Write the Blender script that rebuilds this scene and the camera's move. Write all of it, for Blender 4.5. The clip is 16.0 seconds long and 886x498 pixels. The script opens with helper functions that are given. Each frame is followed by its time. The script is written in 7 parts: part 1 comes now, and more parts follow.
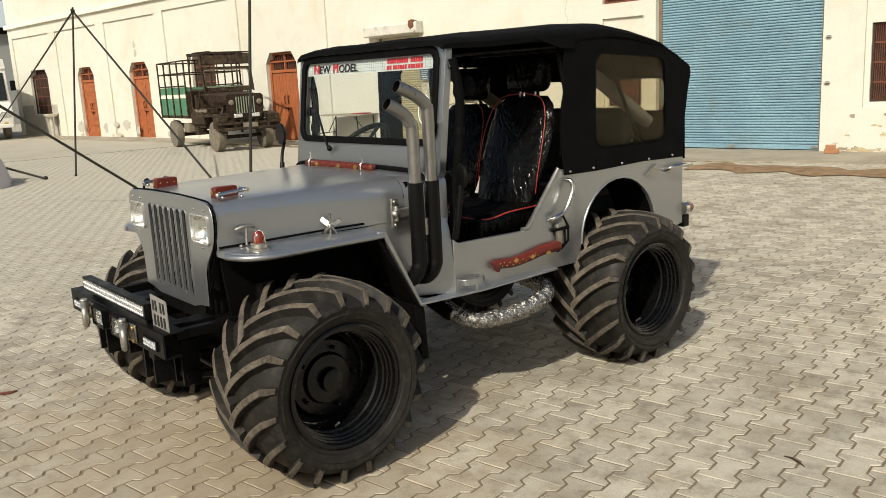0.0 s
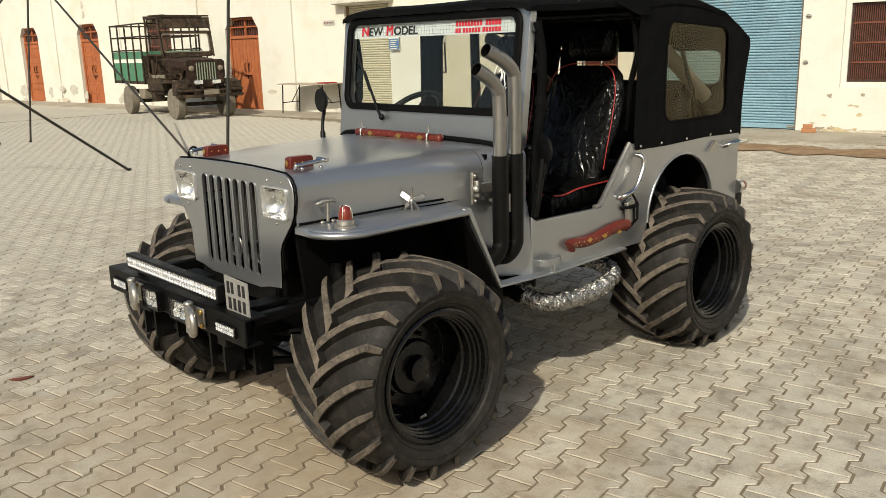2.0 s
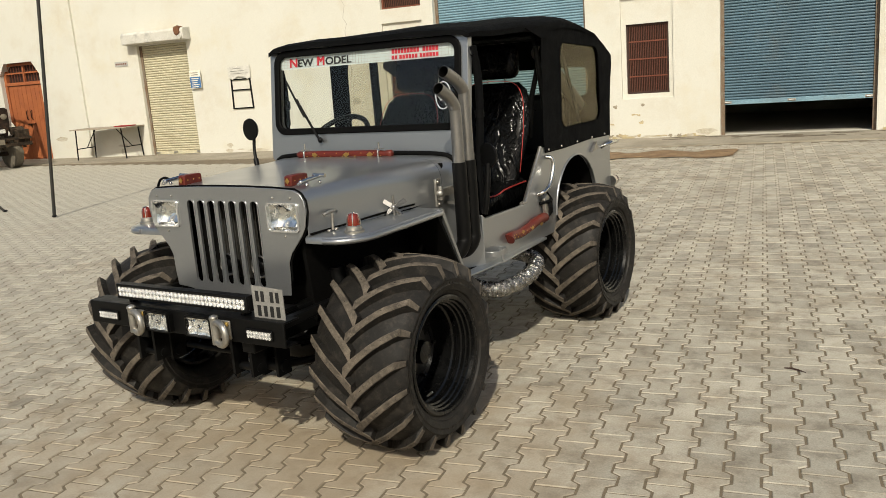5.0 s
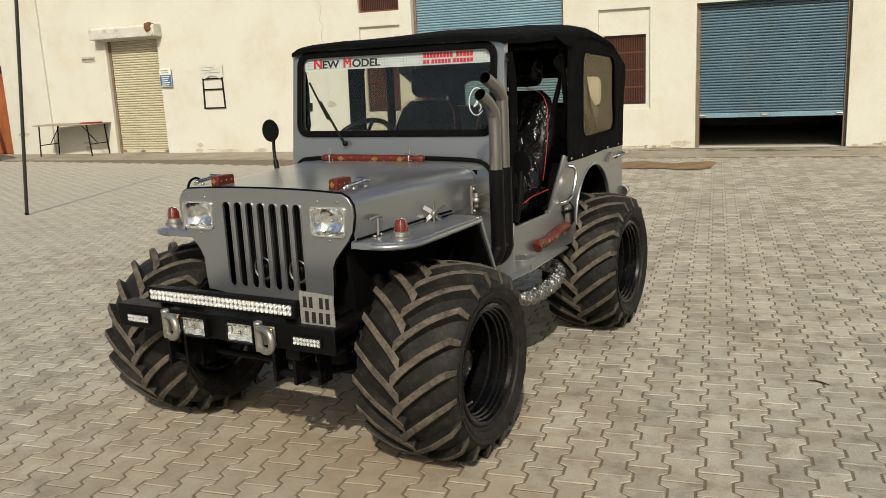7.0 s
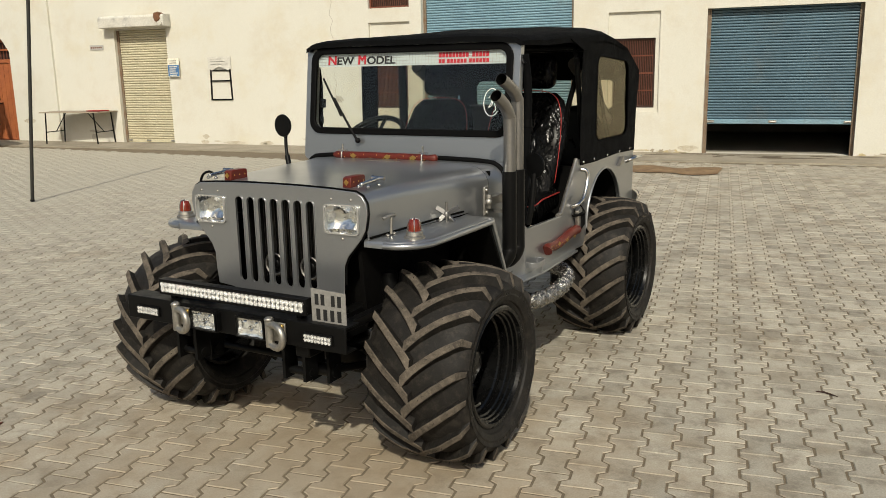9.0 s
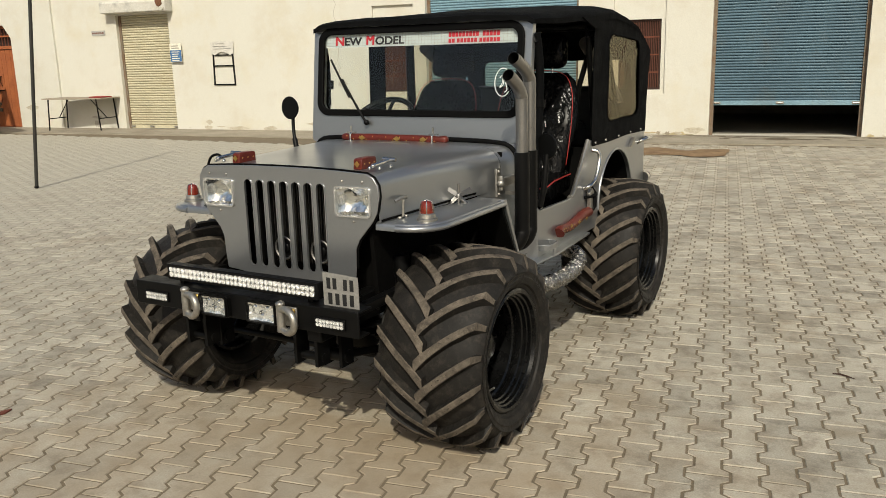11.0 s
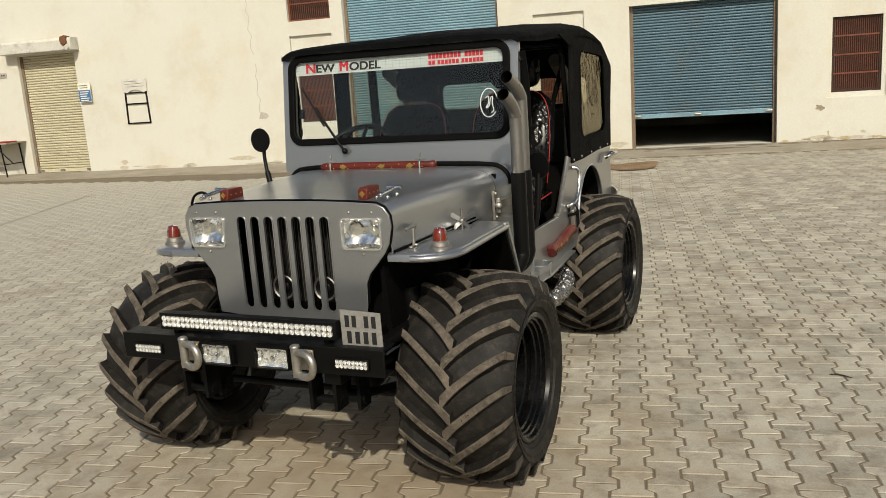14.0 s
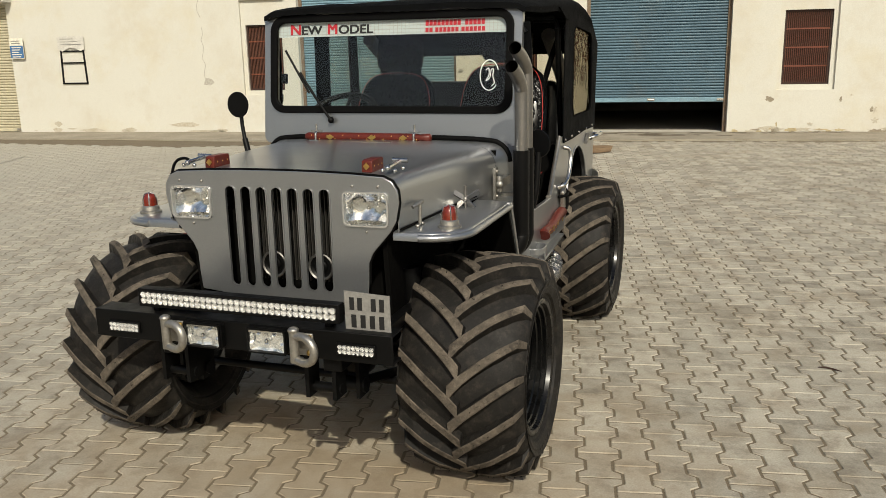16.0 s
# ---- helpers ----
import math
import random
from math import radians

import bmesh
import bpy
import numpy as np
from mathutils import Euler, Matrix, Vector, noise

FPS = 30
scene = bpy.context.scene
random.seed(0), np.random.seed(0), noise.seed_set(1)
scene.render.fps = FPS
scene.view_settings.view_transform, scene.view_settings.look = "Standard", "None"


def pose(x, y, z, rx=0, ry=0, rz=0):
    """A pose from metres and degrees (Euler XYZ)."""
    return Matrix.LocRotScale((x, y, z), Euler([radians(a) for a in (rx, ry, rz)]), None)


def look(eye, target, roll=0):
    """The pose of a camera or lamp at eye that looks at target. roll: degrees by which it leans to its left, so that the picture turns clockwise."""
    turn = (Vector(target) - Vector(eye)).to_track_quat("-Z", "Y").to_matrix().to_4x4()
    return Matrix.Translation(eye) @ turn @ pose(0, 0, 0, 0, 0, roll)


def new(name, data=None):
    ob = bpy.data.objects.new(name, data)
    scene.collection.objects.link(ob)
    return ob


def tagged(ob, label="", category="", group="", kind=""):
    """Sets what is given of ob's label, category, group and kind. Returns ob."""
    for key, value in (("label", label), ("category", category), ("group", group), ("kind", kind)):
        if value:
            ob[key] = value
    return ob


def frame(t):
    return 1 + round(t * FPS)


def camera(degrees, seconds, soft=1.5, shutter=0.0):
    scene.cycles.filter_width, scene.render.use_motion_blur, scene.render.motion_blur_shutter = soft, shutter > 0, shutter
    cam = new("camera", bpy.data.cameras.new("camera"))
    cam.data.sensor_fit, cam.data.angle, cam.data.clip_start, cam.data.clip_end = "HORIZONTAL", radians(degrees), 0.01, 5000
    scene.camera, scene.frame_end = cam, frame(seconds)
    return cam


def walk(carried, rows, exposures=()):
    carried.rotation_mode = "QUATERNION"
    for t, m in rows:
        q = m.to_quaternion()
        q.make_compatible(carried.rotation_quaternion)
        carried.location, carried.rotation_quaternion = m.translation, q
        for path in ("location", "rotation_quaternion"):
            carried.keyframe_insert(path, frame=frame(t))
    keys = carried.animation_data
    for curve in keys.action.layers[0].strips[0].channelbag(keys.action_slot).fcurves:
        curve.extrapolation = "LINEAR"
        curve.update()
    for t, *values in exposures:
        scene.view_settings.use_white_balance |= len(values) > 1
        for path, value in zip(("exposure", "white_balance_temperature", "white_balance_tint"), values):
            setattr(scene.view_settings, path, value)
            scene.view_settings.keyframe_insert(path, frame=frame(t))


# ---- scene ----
cam = camera(55.6, 16.0, soft=0.75)
PATH = [
    (0, (3.775, -1.649, 1.664), (2.254, -0.412, 1.266), -3.0),
    (0.5, (3.588, -1.651, 1.663), (2.034, -0.454, 1.272), -3.8),
    (1, (3.427, -1.68, 1.669), (1.816, -0.578, 1.23), -3.2),
    (1.5, (3.287, -1.793, 1.66), (1.744, -0.602, 1.213), -2.6),
    (2, (3.159, -1.928, 1.652), (1.735, -0.602, 1.187), -1.6),
    (2.5, (3.18, -2.092, 1.623), (1.843, -0.681, 1.153), -2.8),
    (3, (3.161, -2.269, 1.656), (1.917, -0.79, 1.142), -4.0),
    (3.5, (3.07, -2.443, 1.648), (1.867, -0.911, 1.196), -3.3),
    (4, (2.913, -2.575, 1.649), (1.783, -0.997, 1.167), -5.0),
    (4.5, (2.884, -2.707, 1.641), (1.817, -1.064, 1.236), -3.8),
    (5, (2.823, -2.841, 1.652), (1.777, -1.189, 1.234), -4.4),
    (5.2, (2.794, -2.88, 1.66), (1.731, -1.237, 1.246), -3.9),
    (7.3, (2.451, -2.994, 1.68), (1.501, -1.282, 1.27), -2.6),
    (7.5, (2.452, -2.995, 1.686), (1.48, -1.295, 1.284), -2.6),
    (8, (2.447, -2.996, 1.685), (1.467, -1.302, 1.273), -2.1),
    (8.2, (2.438, -3.006, 1.687), (1.464, -1.309, 1.273), -1.6),
    (10.5, (2.397, -3.006, 1.679), (1.446, -1.298, 1.258), -0.9),
    (11, (2.354, -2.977, 1.665), (1.392, -1.283, 1.213), -1.5),
    (11.5, (2.238, -2.867, 1.651), (1.282, -1.166, 1.215), -1.6),
    (12, (2.142, -2.822, 1.666), (1.202, -1.112, 1.225), -2.2),
    (12.5, (2.043, -2.856, 1.672), (1.156, -1.12, 1.225), -4.0),
    (13, (1.966, -2.911, 1.663), (1.135, -1.148, 1.216), -4.2),
    (13.5, (1.911, -2.95, 1.655), (1.154, -1.153, 1.208), -3.6),
    (14, (1.935, -3.022, 1.661), (1.149, -1.227, 1.259), -4.0),
    (14.5, (1.96, -3.111, 1.665), (1.176, -1.32, 1.245), -4.0),
    (15, (1.914, -3.156, 1.67), (1.142, -1.359, 1.252), -2.6),
    (15.5, (1.763, -3.108, 1.676), (1.064, -1.269, 1.318), -2.5),
    (16, (1.598, -2.924, 1.637), (0.959, -1.086, 1.176), -1.2),
]
walk(cam, [(t, look(eye, target, roll)) for t, eye, target, roll in PATH],
     exposures=[(0.0, 0.18), (2.5, 0.22), (3.5, 0.10), (5.0, 0.02), (7.5, -0.12), (12.0, -0.07), (16.0, -0.12)])

# ---- light ----
SUN_WAY = Vector((0.52, -1.05, 1.0)).normalized()
world = bpy.data.worlds.new("sky")
scene.world = world
world.use_nodes = True
wn = world.node_tree.nodes
sky = wn.new("ShaderNodeTexSky")
sky.sky_type = "NISHITA"
sky.sun_disc = False
sky.sun_elevation = math.asin(SUN_WAY.z)
sky.sun_rotation = math.atan2(SUN_WAY.x, SUN_WAY.y)
sky.dust_density = 4.0
sky.air_density = 1.2
world.node_tree.links.new(sky.outputs[0], wn["Background"].inputs[0])
wn["Background"].inputs[1].default_value = 0.092
sun_data = bpy.data.lights.new("sun", "SUN")
sun_data.energy, sun_data.angle, sun_data.color = 3.7, radians(0.8), (1.0, 0.950, 0.795)
sun = new("sun", sun_data)
sun.matrix_world = Matrix.Translation((20, -40, 40)) @ SUN_WAY.to_track_quat("Z", "Y").to_matrix().to_4x4()


# ---- materials ----
def material(name, colour, rough=0.6, metal=0.0, spot=None, amount=0.5, scale=6.0, grain=60.0, bump=0.0, bump_scale=80.0,
             coat=0.0, vary=0.0, stain=None, stain_scale=1.2, stain_amount=0.0, rough_vary=0.1, contrast=1.0, spec=0.5,
             stain_from=0.52, speck=None, speck_scale=6.0, speck_amount=0.0):
    """A surface with two scales of variation: broad patches towards `spot`, fine grain, optional stains, relief and per-piece change."""
    m = bpy.data.materials.new(name)
    m.use_nodes = True
    nt = m.node_tree
    p = nt.nodes["Principled BSDF"]
    L = nt.links.new
    coord = nt.nodes.new("ShaderNodeNewGeometry").outputs["Position"]

    def tex(sc, detail=4.0, rough_=0.6):
        n = nt.nodes.new("ShaderNodeTexNoise")
        n.inputs["Scale"].default_value, n.inputs["Detail"].default_value, n.inputs["Roughness"].default_value = sc, detail, rough_
        L(coord, n.inputs["Vector"])
        return n.outputs["Fac"]

    def ramp(src, lo, hi, a=0.0, b=1.0):
        r = nt.nodes.new("ShaderNodeMapRange")
        r.inputs[1].default_value, r.inputs[2].default_value, r.inputs[3].default_value, r.inputs[4].default_value = lo, hi, a, b
        L(src, r.inputs[0])
        return r.outputs[0]

    def mix(fac, a, b, mode="MIX"):
        x = nt.nodes.new("ShaderNodeMix")
        x.data_type, x.blend_type = "RGBA", mode
        if isinstance(fac, float):
            x.inputs[0].default_value = fac
        else:
            L(fac, x.inputs[0])
        for s, v in ((6, a), (7, b)):
            if isinstance(v, tuple):
                x.inputs[s].default_value = (*v, 1)
            else:
                L(v, x.inputs[s])
        return x.outputs[2]

    spot = spot or tuple(c * 0.7 for c in colour)
    col = mix(ramp(tex(scale), 0.35, 0.68, 0.0, amount), colour, spot)
    g = ramp(tex(grain, 3.0), 0.3, 0.7, 1.0 - 0.18 * contrast, 1.0 + 0.14 * contrast)
    comb = nt.nodes.new("ShaderNodeCombineColor")
    for i in range(3):
        L(g, comb.inputs[i])
    col = mix(1.0, col, comb.outputs[0], "MULTIPLY")
    if stain_amount:
        col = mix(ramp(tex(stain_scale, 6.0, 0.7), stain_from, stain_from + 0.2, 0.0, stain_amount), col, stain or (0.05, 0.04, 0.03))
    if speck_amount:
        col = mix(ramp(tex(speck_scale, 8.0, 0.72), 0.50, 0.66, 0.0, speck_amount), col, speck)
    if vary:
        info = nt.nodes.new("ShaderNodeObjectInfo").outputs["Random"]
        isl = nt.nodes.new("ShaderNodeNewGeometry").outputs["Random Per Island"]
        add = nt.nodes.new("ShaderNodeMath")
        L(info, add.inputs[0]), L(isl, add.inputs[1])
        fr = nt.nodes.new("ShaderNodeMath")
        fr.operation = "FRACT"
        L(add.outputs[0], fr.inputs[0])
        v = ramp(fr.outputs[0], 0.0, 1.0, 1.0 - vary, 1.0 + vary)
        c2 = nt.nodes.new("ShaderNodeCombineColor")
        for i in range(3):
            L(v, c2.inputs[i])
        col = mix(1.0, col, c2.outputs[0], "MULTIPLY")
    L(col, p.inputs["Base Color"])
    p.inputs["Metallic"].default_value = metal
    p.inputs["Specular IOR Level"].default_value = spec
    L(ramp(tex(scale * 2.3), 0.3, 0.7, max(0.02, rough - rough_vary), min(1.0, rough + rough_vary)), p.inputs["Roughness"])
    p.inputs["Coat Weight"].default_value = coat
    p.inputs["Coat Roughness"].default_value = 0.15
    if bump:
        b = nt.nodes.new("ShaderNodeBump")
        b.inputs["Strength"].default_value, b.inputs["Distance"].default_value = 1.0, bump
        L(tex(bump_scale, 5.0), b.inputs["Height"])
        L(b.outputs[0], p.inputs["Normal"])
    return m


def glass_material(name, rough=0.0, tint=(0.9, 0.9, 0.9), gloss=0.05, ripple=False):
    """A thin pane: mostly see-through, with a gloss that grows towards a grazing view."""
    m = bpy.data.materials.new(name)
    m.use_nodes = True
    nt = m.node_tree
    nt.nodes.remove(nt.nodes["Principled BSDF"])
    out = nt.nodes["Material Output"]
    t, g, f, pw, mp, mx = (nt.nodes.new(k) for k in ("ShaderNodeBsdfTransparent", "ShaderNodeBsdfGlossy", "ShaderNodeLayerWeight", "ShaderNodeMath", "ShaderNodeMapRange", "ShaderNodeMixShader"))
    t.inputs[0].default_value = (*tint, 1)
    g.inputs["Roughness"].default_value = rough
    f.inputs[0].default_value = 0.5
    pw.operation = "POWER"
    pw.inputs[1].default_value = 4.0
    mp.inputs[3].default_value, mp.inputs[4].default_value = gloss, 0.75
    nt.links.new(f.outputs["Facing"], pw.inputs[0]), nt.links.new(pw.outputs[0], mp.inputs[0]), nt.links.new(mp.outputs[0], mx.inputs[0])
    if ripple:
        # golden gloss tint puts the warm reflection of the yard into the colour
        g.inputs[0].default_value = (0.72, 0.66, 0.52, 1)
        mp.inputs[4].default_value = 0.5
        n, b = nt.nodes.new("ShaderNodeTexNoise"), nt.nodes.new("ShaderNodeBump")
        n.inputs["Scale"].default_value = 7.0
        b.inputs["Distance"].default_value = 0.012
        nt.links.new(nt.nodes.new("ShaderNodeNewGeometry").outputs["Position"], n.inputs["Vector"])
        nt.links.new(n.outputs["Fac"], b.inputs["Height"]), nt.links.new(b.outputs[0], g.inputs["Normal"])
    nt.links.new(t.outputs[0], mx.inputs[1]), nt.links.new(g.outputs[0], mx.inputs[2]), nt.links.new(mx.outputs[0], out.inputs[0])
    return m


M_PAINT = material("grey_metal_paint", (0.362, 0.372, 0.381), 0.30, 0.82, rough_vary=0.025, amount=0.07, scale=3, grain=300, coat=0.22, contrast=0.4)
M_PLASTER = material("cream_plaster", (0.615, 0.602, 0.535), 0.9, spot=(0.58, 0.558, 0.48), amount=0.5, scale=0.35, grain=45, bump=0.0015, bump_scale=30,
                     stain=(0.54, 0.465, 0.30), stain_scale=0.9, stain_amount=0.36, contrast=0.3, speck=(0.47, 0.40, 0.29), speck_scale=1.1, speck_amount=0.26)
M_PLASTER_WHITE = material("pale_plaster", (0.80, 0.76, 0.64), 0.9, amount=0.3, scale=2, grain=20, bump=0.003, bump_scale=30)
M_WORN = material("worn_stained_plaster", (0.52, 0.48, 0.39), 0.95, spot=(0.40, 0.35, 0.26), amount=0.8, scale=9, grain=40, bump=0.004, bump_scale=40)
M_CEMENT = material("bare_cement", (0.47, 0.44, 0.375), 0.95, amount=0.6, scale=6, grain=40, bump=0.006, bump_scale=40)
M_PAVER = material("concrete_paver", (0.405, 0.375, 0.308), 0.9, spot=(0.305, 0.272, 0.212), amount=0.7, scale=7.0, grain=120, bump=0.0015, bump_scale=160,
                   vary=0.18, stain=(0.21, 0.165, 0.108), stain_scale=1.9, stain_amount=0.64, stain_from=0.49,
                   speck=(0.12, 0.10, 0.078), speck_scale=7.0, speck_amount=0.5)
# darker ochre mixed into pavers around the jeep's front, noisy, fading by 2.9 m
for _m in (M_PAVER,):
    _nt = _m.node_tree
    _p = _nt.nodes["Principled BSDF"]
    _old = _p.inputs["Base Color"].links[0].from_socket
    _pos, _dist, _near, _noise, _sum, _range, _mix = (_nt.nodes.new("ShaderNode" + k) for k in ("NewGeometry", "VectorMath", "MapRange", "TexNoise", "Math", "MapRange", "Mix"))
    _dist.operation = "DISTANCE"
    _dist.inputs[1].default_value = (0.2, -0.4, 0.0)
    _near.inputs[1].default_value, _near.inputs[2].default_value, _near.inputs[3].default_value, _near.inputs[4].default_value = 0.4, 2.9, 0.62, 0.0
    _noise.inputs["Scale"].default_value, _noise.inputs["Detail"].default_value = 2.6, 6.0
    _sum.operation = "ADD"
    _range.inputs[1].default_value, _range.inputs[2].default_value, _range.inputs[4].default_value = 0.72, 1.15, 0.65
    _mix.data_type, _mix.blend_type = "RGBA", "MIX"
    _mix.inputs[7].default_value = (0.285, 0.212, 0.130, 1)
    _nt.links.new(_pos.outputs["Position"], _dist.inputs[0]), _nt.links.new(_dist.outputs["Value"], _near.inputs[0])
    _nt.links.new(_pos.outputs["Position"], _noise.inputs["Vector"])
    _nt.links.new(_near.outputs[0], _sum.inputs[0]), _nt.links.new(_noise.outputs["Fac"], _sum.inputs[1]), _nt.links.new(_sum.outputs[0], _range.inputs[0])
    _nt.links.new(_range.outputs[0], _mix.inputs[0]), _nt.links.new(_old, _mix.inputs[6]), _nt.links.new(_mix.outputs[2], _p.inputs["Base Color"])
# pavers mixed paler towards -x, from -1.5 to -9, patchy by noise
for _m in (M_PAVER,):
    _nt = _m.node_tree
    _p = _nt.nodes["Principled BSDF"]
    _old = _p.inputs["Base Color"].links[0].from_socket
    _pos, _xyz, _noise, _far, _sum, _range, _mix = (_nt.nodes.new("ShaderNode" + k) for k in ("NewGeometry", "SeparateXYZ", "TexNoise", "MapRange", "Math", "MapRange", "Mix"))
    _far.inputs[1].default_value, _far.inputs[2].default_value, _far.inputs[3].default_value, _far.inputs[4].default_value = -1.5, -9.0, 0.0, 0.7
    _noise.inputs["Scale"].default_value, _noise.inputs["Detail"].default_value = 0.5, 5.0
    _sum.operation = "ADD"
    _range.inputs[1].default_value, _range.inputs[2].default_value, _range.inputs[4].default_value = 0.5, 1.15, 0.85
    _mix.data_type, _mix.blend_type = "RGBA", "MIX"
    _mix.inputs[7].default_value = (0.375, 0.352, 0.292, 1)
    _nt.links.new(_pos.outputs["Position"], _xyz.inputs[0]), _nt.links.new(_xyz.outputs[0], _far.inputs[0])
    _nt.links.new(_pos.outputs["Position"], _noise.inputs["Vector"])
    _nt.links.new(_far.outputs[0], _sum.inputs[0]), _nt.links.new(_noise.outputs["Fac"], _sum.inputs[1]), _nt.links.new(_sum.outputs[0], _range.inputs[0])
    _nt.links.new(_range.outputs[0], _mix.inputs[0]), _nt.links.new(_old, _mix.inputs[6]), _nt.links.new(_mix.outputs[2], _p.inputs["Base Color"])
M_JOINT = material("sandy_joint", (0.165, 0.130, 0.085), 0.95, amount=0.5, scale=3, grain=90, bump=0.003, bump_scale=120)
M_DUST = material("dusty_ground", (0.375, 0.352, 0.29), 0.95, spot=(0.33, 0.305, 0.245), amount=0.7, scale=0.5, grain=30, bump=0.003, bump_scale=60,
                  stain=(0.24, 0.20, 0.15), stain_scale=0.35, stain_amount=0.5)
M_TYRE = material("black_rubber", (0.011, 0.0102, 0.0092), 0.58, spot=(0.024, 0.021, 0.018), amount=0.35, scale=9, grain=120, bump=0.0012, bump_scale=140, spec=0.2, speck=(0.055, 0.046, 0.037), speck_scale=22.0, speck_amount=0.45)
M_LUG = material("dusty_rubber", (0.120, 0.100, 0.078), 0.85, spot=(0.034, 0.029, 0.024), amount=0.9, scale=17, grain=150, bump=0.0015, bump_scale=160, spec=0.2, speck=(0.19, 0.16, 0.125), speck_scale=45.0, speck_amount=0.5)
M_BLACK = material("black_paint", (0.0035, 0.0035, 0.0035), 0.42, amount=0.3, grain=150, spec=0.15)
M_BLACK_GLOSS = material("gloss_black_rim", (0.003, 0.003, 0.003), 0.28, amount=0.3, grain=150, coat=0.12, spec=0.3)
M_CANVAS = material("black_canvas", (0.0022, 0.0024, 0.0027), 0.85, spot=(0.0042, 0.0044, 0.0046), amount=0.6, scale=5, grain=500, bump=0.0012, bump_scale=500, spec=0.07)
M_RUBBER = material("black_rubber_seal", (0.003, 0.003, 0.003), 0.6, spec=0.08)
M_CHROME = material("chrome", (0.62, 0.61, 0.58), 0.16, 1.0, amount=0.2, rough_vary=0.06)
M_STEEL = material("dull_steel", (0.42, 0.40, 0.36), 0.42, 0.9, amount=0.4, scale=12)
M_PIPE = material("grey_exhaust_pipe", (0.27, 0.26, 0.245), 0.36, 0.9, amount=0.1, contrast=0.3)
M_WOOD_RED = material("carved_red_wood", (0.115, 0.016, 0.008), 0.4, spot=(0.06, 0.009, 0.006), amount=0.7, scale=16, grain=90, coat=0.08, spec=0.35)
M_BRASS = material("brass", (0.60, 0.40, 0.12), 0.35, 0.9)
M_RED_LENS = material("red_lens", (0.15, 0.016, 0.007), 0.12, coat=0.6, amount=0.2)
# near-black for cavities and undersides, keeping them dark in any light
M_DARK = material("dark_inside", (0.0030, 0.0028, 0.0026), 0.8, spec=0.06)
M_VINYL = material("black_vinyl", (0.006, 0.006, 0.006), 0.35, amount=0.3, scale=10, bump=0.001, bump_scale=60)
M_SHUTTER_BLUE = material("blue_painted_shutter", (0.20, 0.33, 0.40), 0.55, 0.1, spot=(0.13, 0.23, 0.30), amount=0.6, scale=1.4, grain=30,
                          stain=(0.16, 0.17, 0.16), stain_scale=1.3, stain_amount=0.45)
M_SHUTTER_DARK = material("weathered_blue_shutter", (0.080, 0.145, 0.190), 0.5, 0.1, spot=(0.052, 0.095, 0.128), amount=0.6, scale=1.4, grain=30,
                          stain=(0.11, 0.12, 0.115), stain_scale=1.3, stain_amount=0.5)
M_SHUTTER_CREAM = material("cream_shutter", (0.52, 0.475, 0.335), 0.7, amount=0.4, scale=2, grain=30, stain=(0.3, 0.22, 0.13), stain_amount=0.3)
M_BROWN = material("red_brown_paint", (0.16, 0.045, 0.02), 0.6, amount=0.6, scale=4, grain=40)
M_DOOR = material("orange_brown_wood", (0.36, 0.11, 0.035), 0.65, spot=(0.25, 0.07, 0.025), amount=0.7, scale=3, grain=40)
M_GLASS = glass_material("clear_glass", tint=(0.90, 0.92, 0.91), gloss=0.035)
M_FILM = glass_material("clear_plastic_window", rough=0.06, tint=(0.84, 0.82, 0.76), gloss=0.012, ripple=True)


# ---- mesh tools ----
def box(bm, x0, x1, y0, y1, z0, z1, m=None):
    c = [(x, y, z) for x in (x0, x1) for y in (y0, y1) for z in (z0, z1)]
    v = [bm.verts.new(m @ Vector(p) if m else p) for p in c]
    for f in ((0, 1, 3, 2), (4, 6, 7, 5), (0, 4, 5, 1), (2, 3, 7, 6), (0, 2, 6, 4), (1, 5, 7, 3)):
        bm.faces.new([v[i] for i in f])
    return bm


def prism(bm, outline, way, a, b):
    """A closed outline of (p, q) pulled along an axis: 'x' takes (y, z), 'y' takes (x, z), 'z' takes (x, y)."""
    def at(p, q, t):
        return {"x": (t, p, q), "y": (p, t, q), "z": (p, q, t)}[way]
    lo = [bm.verts.new(at(p, q, a)) for p, q in outline]
    hi = [bm.verts.new(at(p, q, b)) for p, q in outline]
    bm.faces.new(lo), bm.faces.new(hi[::-1])
    n = len(lo)
    for i in range(n):
        bm.faces.new((lo[i], hi[i], hi[(i + 1) % n], lo[(i + 1) % n]))
    return bm


def tube(bm, points, r, sides=12, closed=False, caps=True, radii=None, hollow=0.0):
    """A round bar along the points, with an even frame along it."""
    pts = [Vector(p) for p in points]
    rings, side = [], None
    for i, p in enumerate(pts):
        t = (pts[(i + 1) % len(pts)] - pts[i - 1]) if closed else (pts[min(i + 1, len(pts) - 1)] - pts[max(i - 1, 0)])
        t.normalize()
        if side is None:
            side = t.orthogonal().normalized()
        side = (side - t * side.dot(t)).normalized()
        up = t.cross(side)
        rr = radii[i] if radii else r
        rings.append([bm.verts.new(p + rr * (math.cos(a) * side + math.sin(a) * up)) for a in (2 * math.pi * k / sides for k in range(sides))])
    for i in range(len(rings) - (0 if closed else 1)):
        a, b = rings[i], rings[(i + 1) % len(rings)]
        for k in range(sides):
            bm.faces.new((a[k], a[(k + 1) % sides], b[(k + 1) % sides], b[k]))
    if caps and not closed:
        bm.faces.new(rings[0][::-1]), bm.faces.new(rings[-1])
    return bm


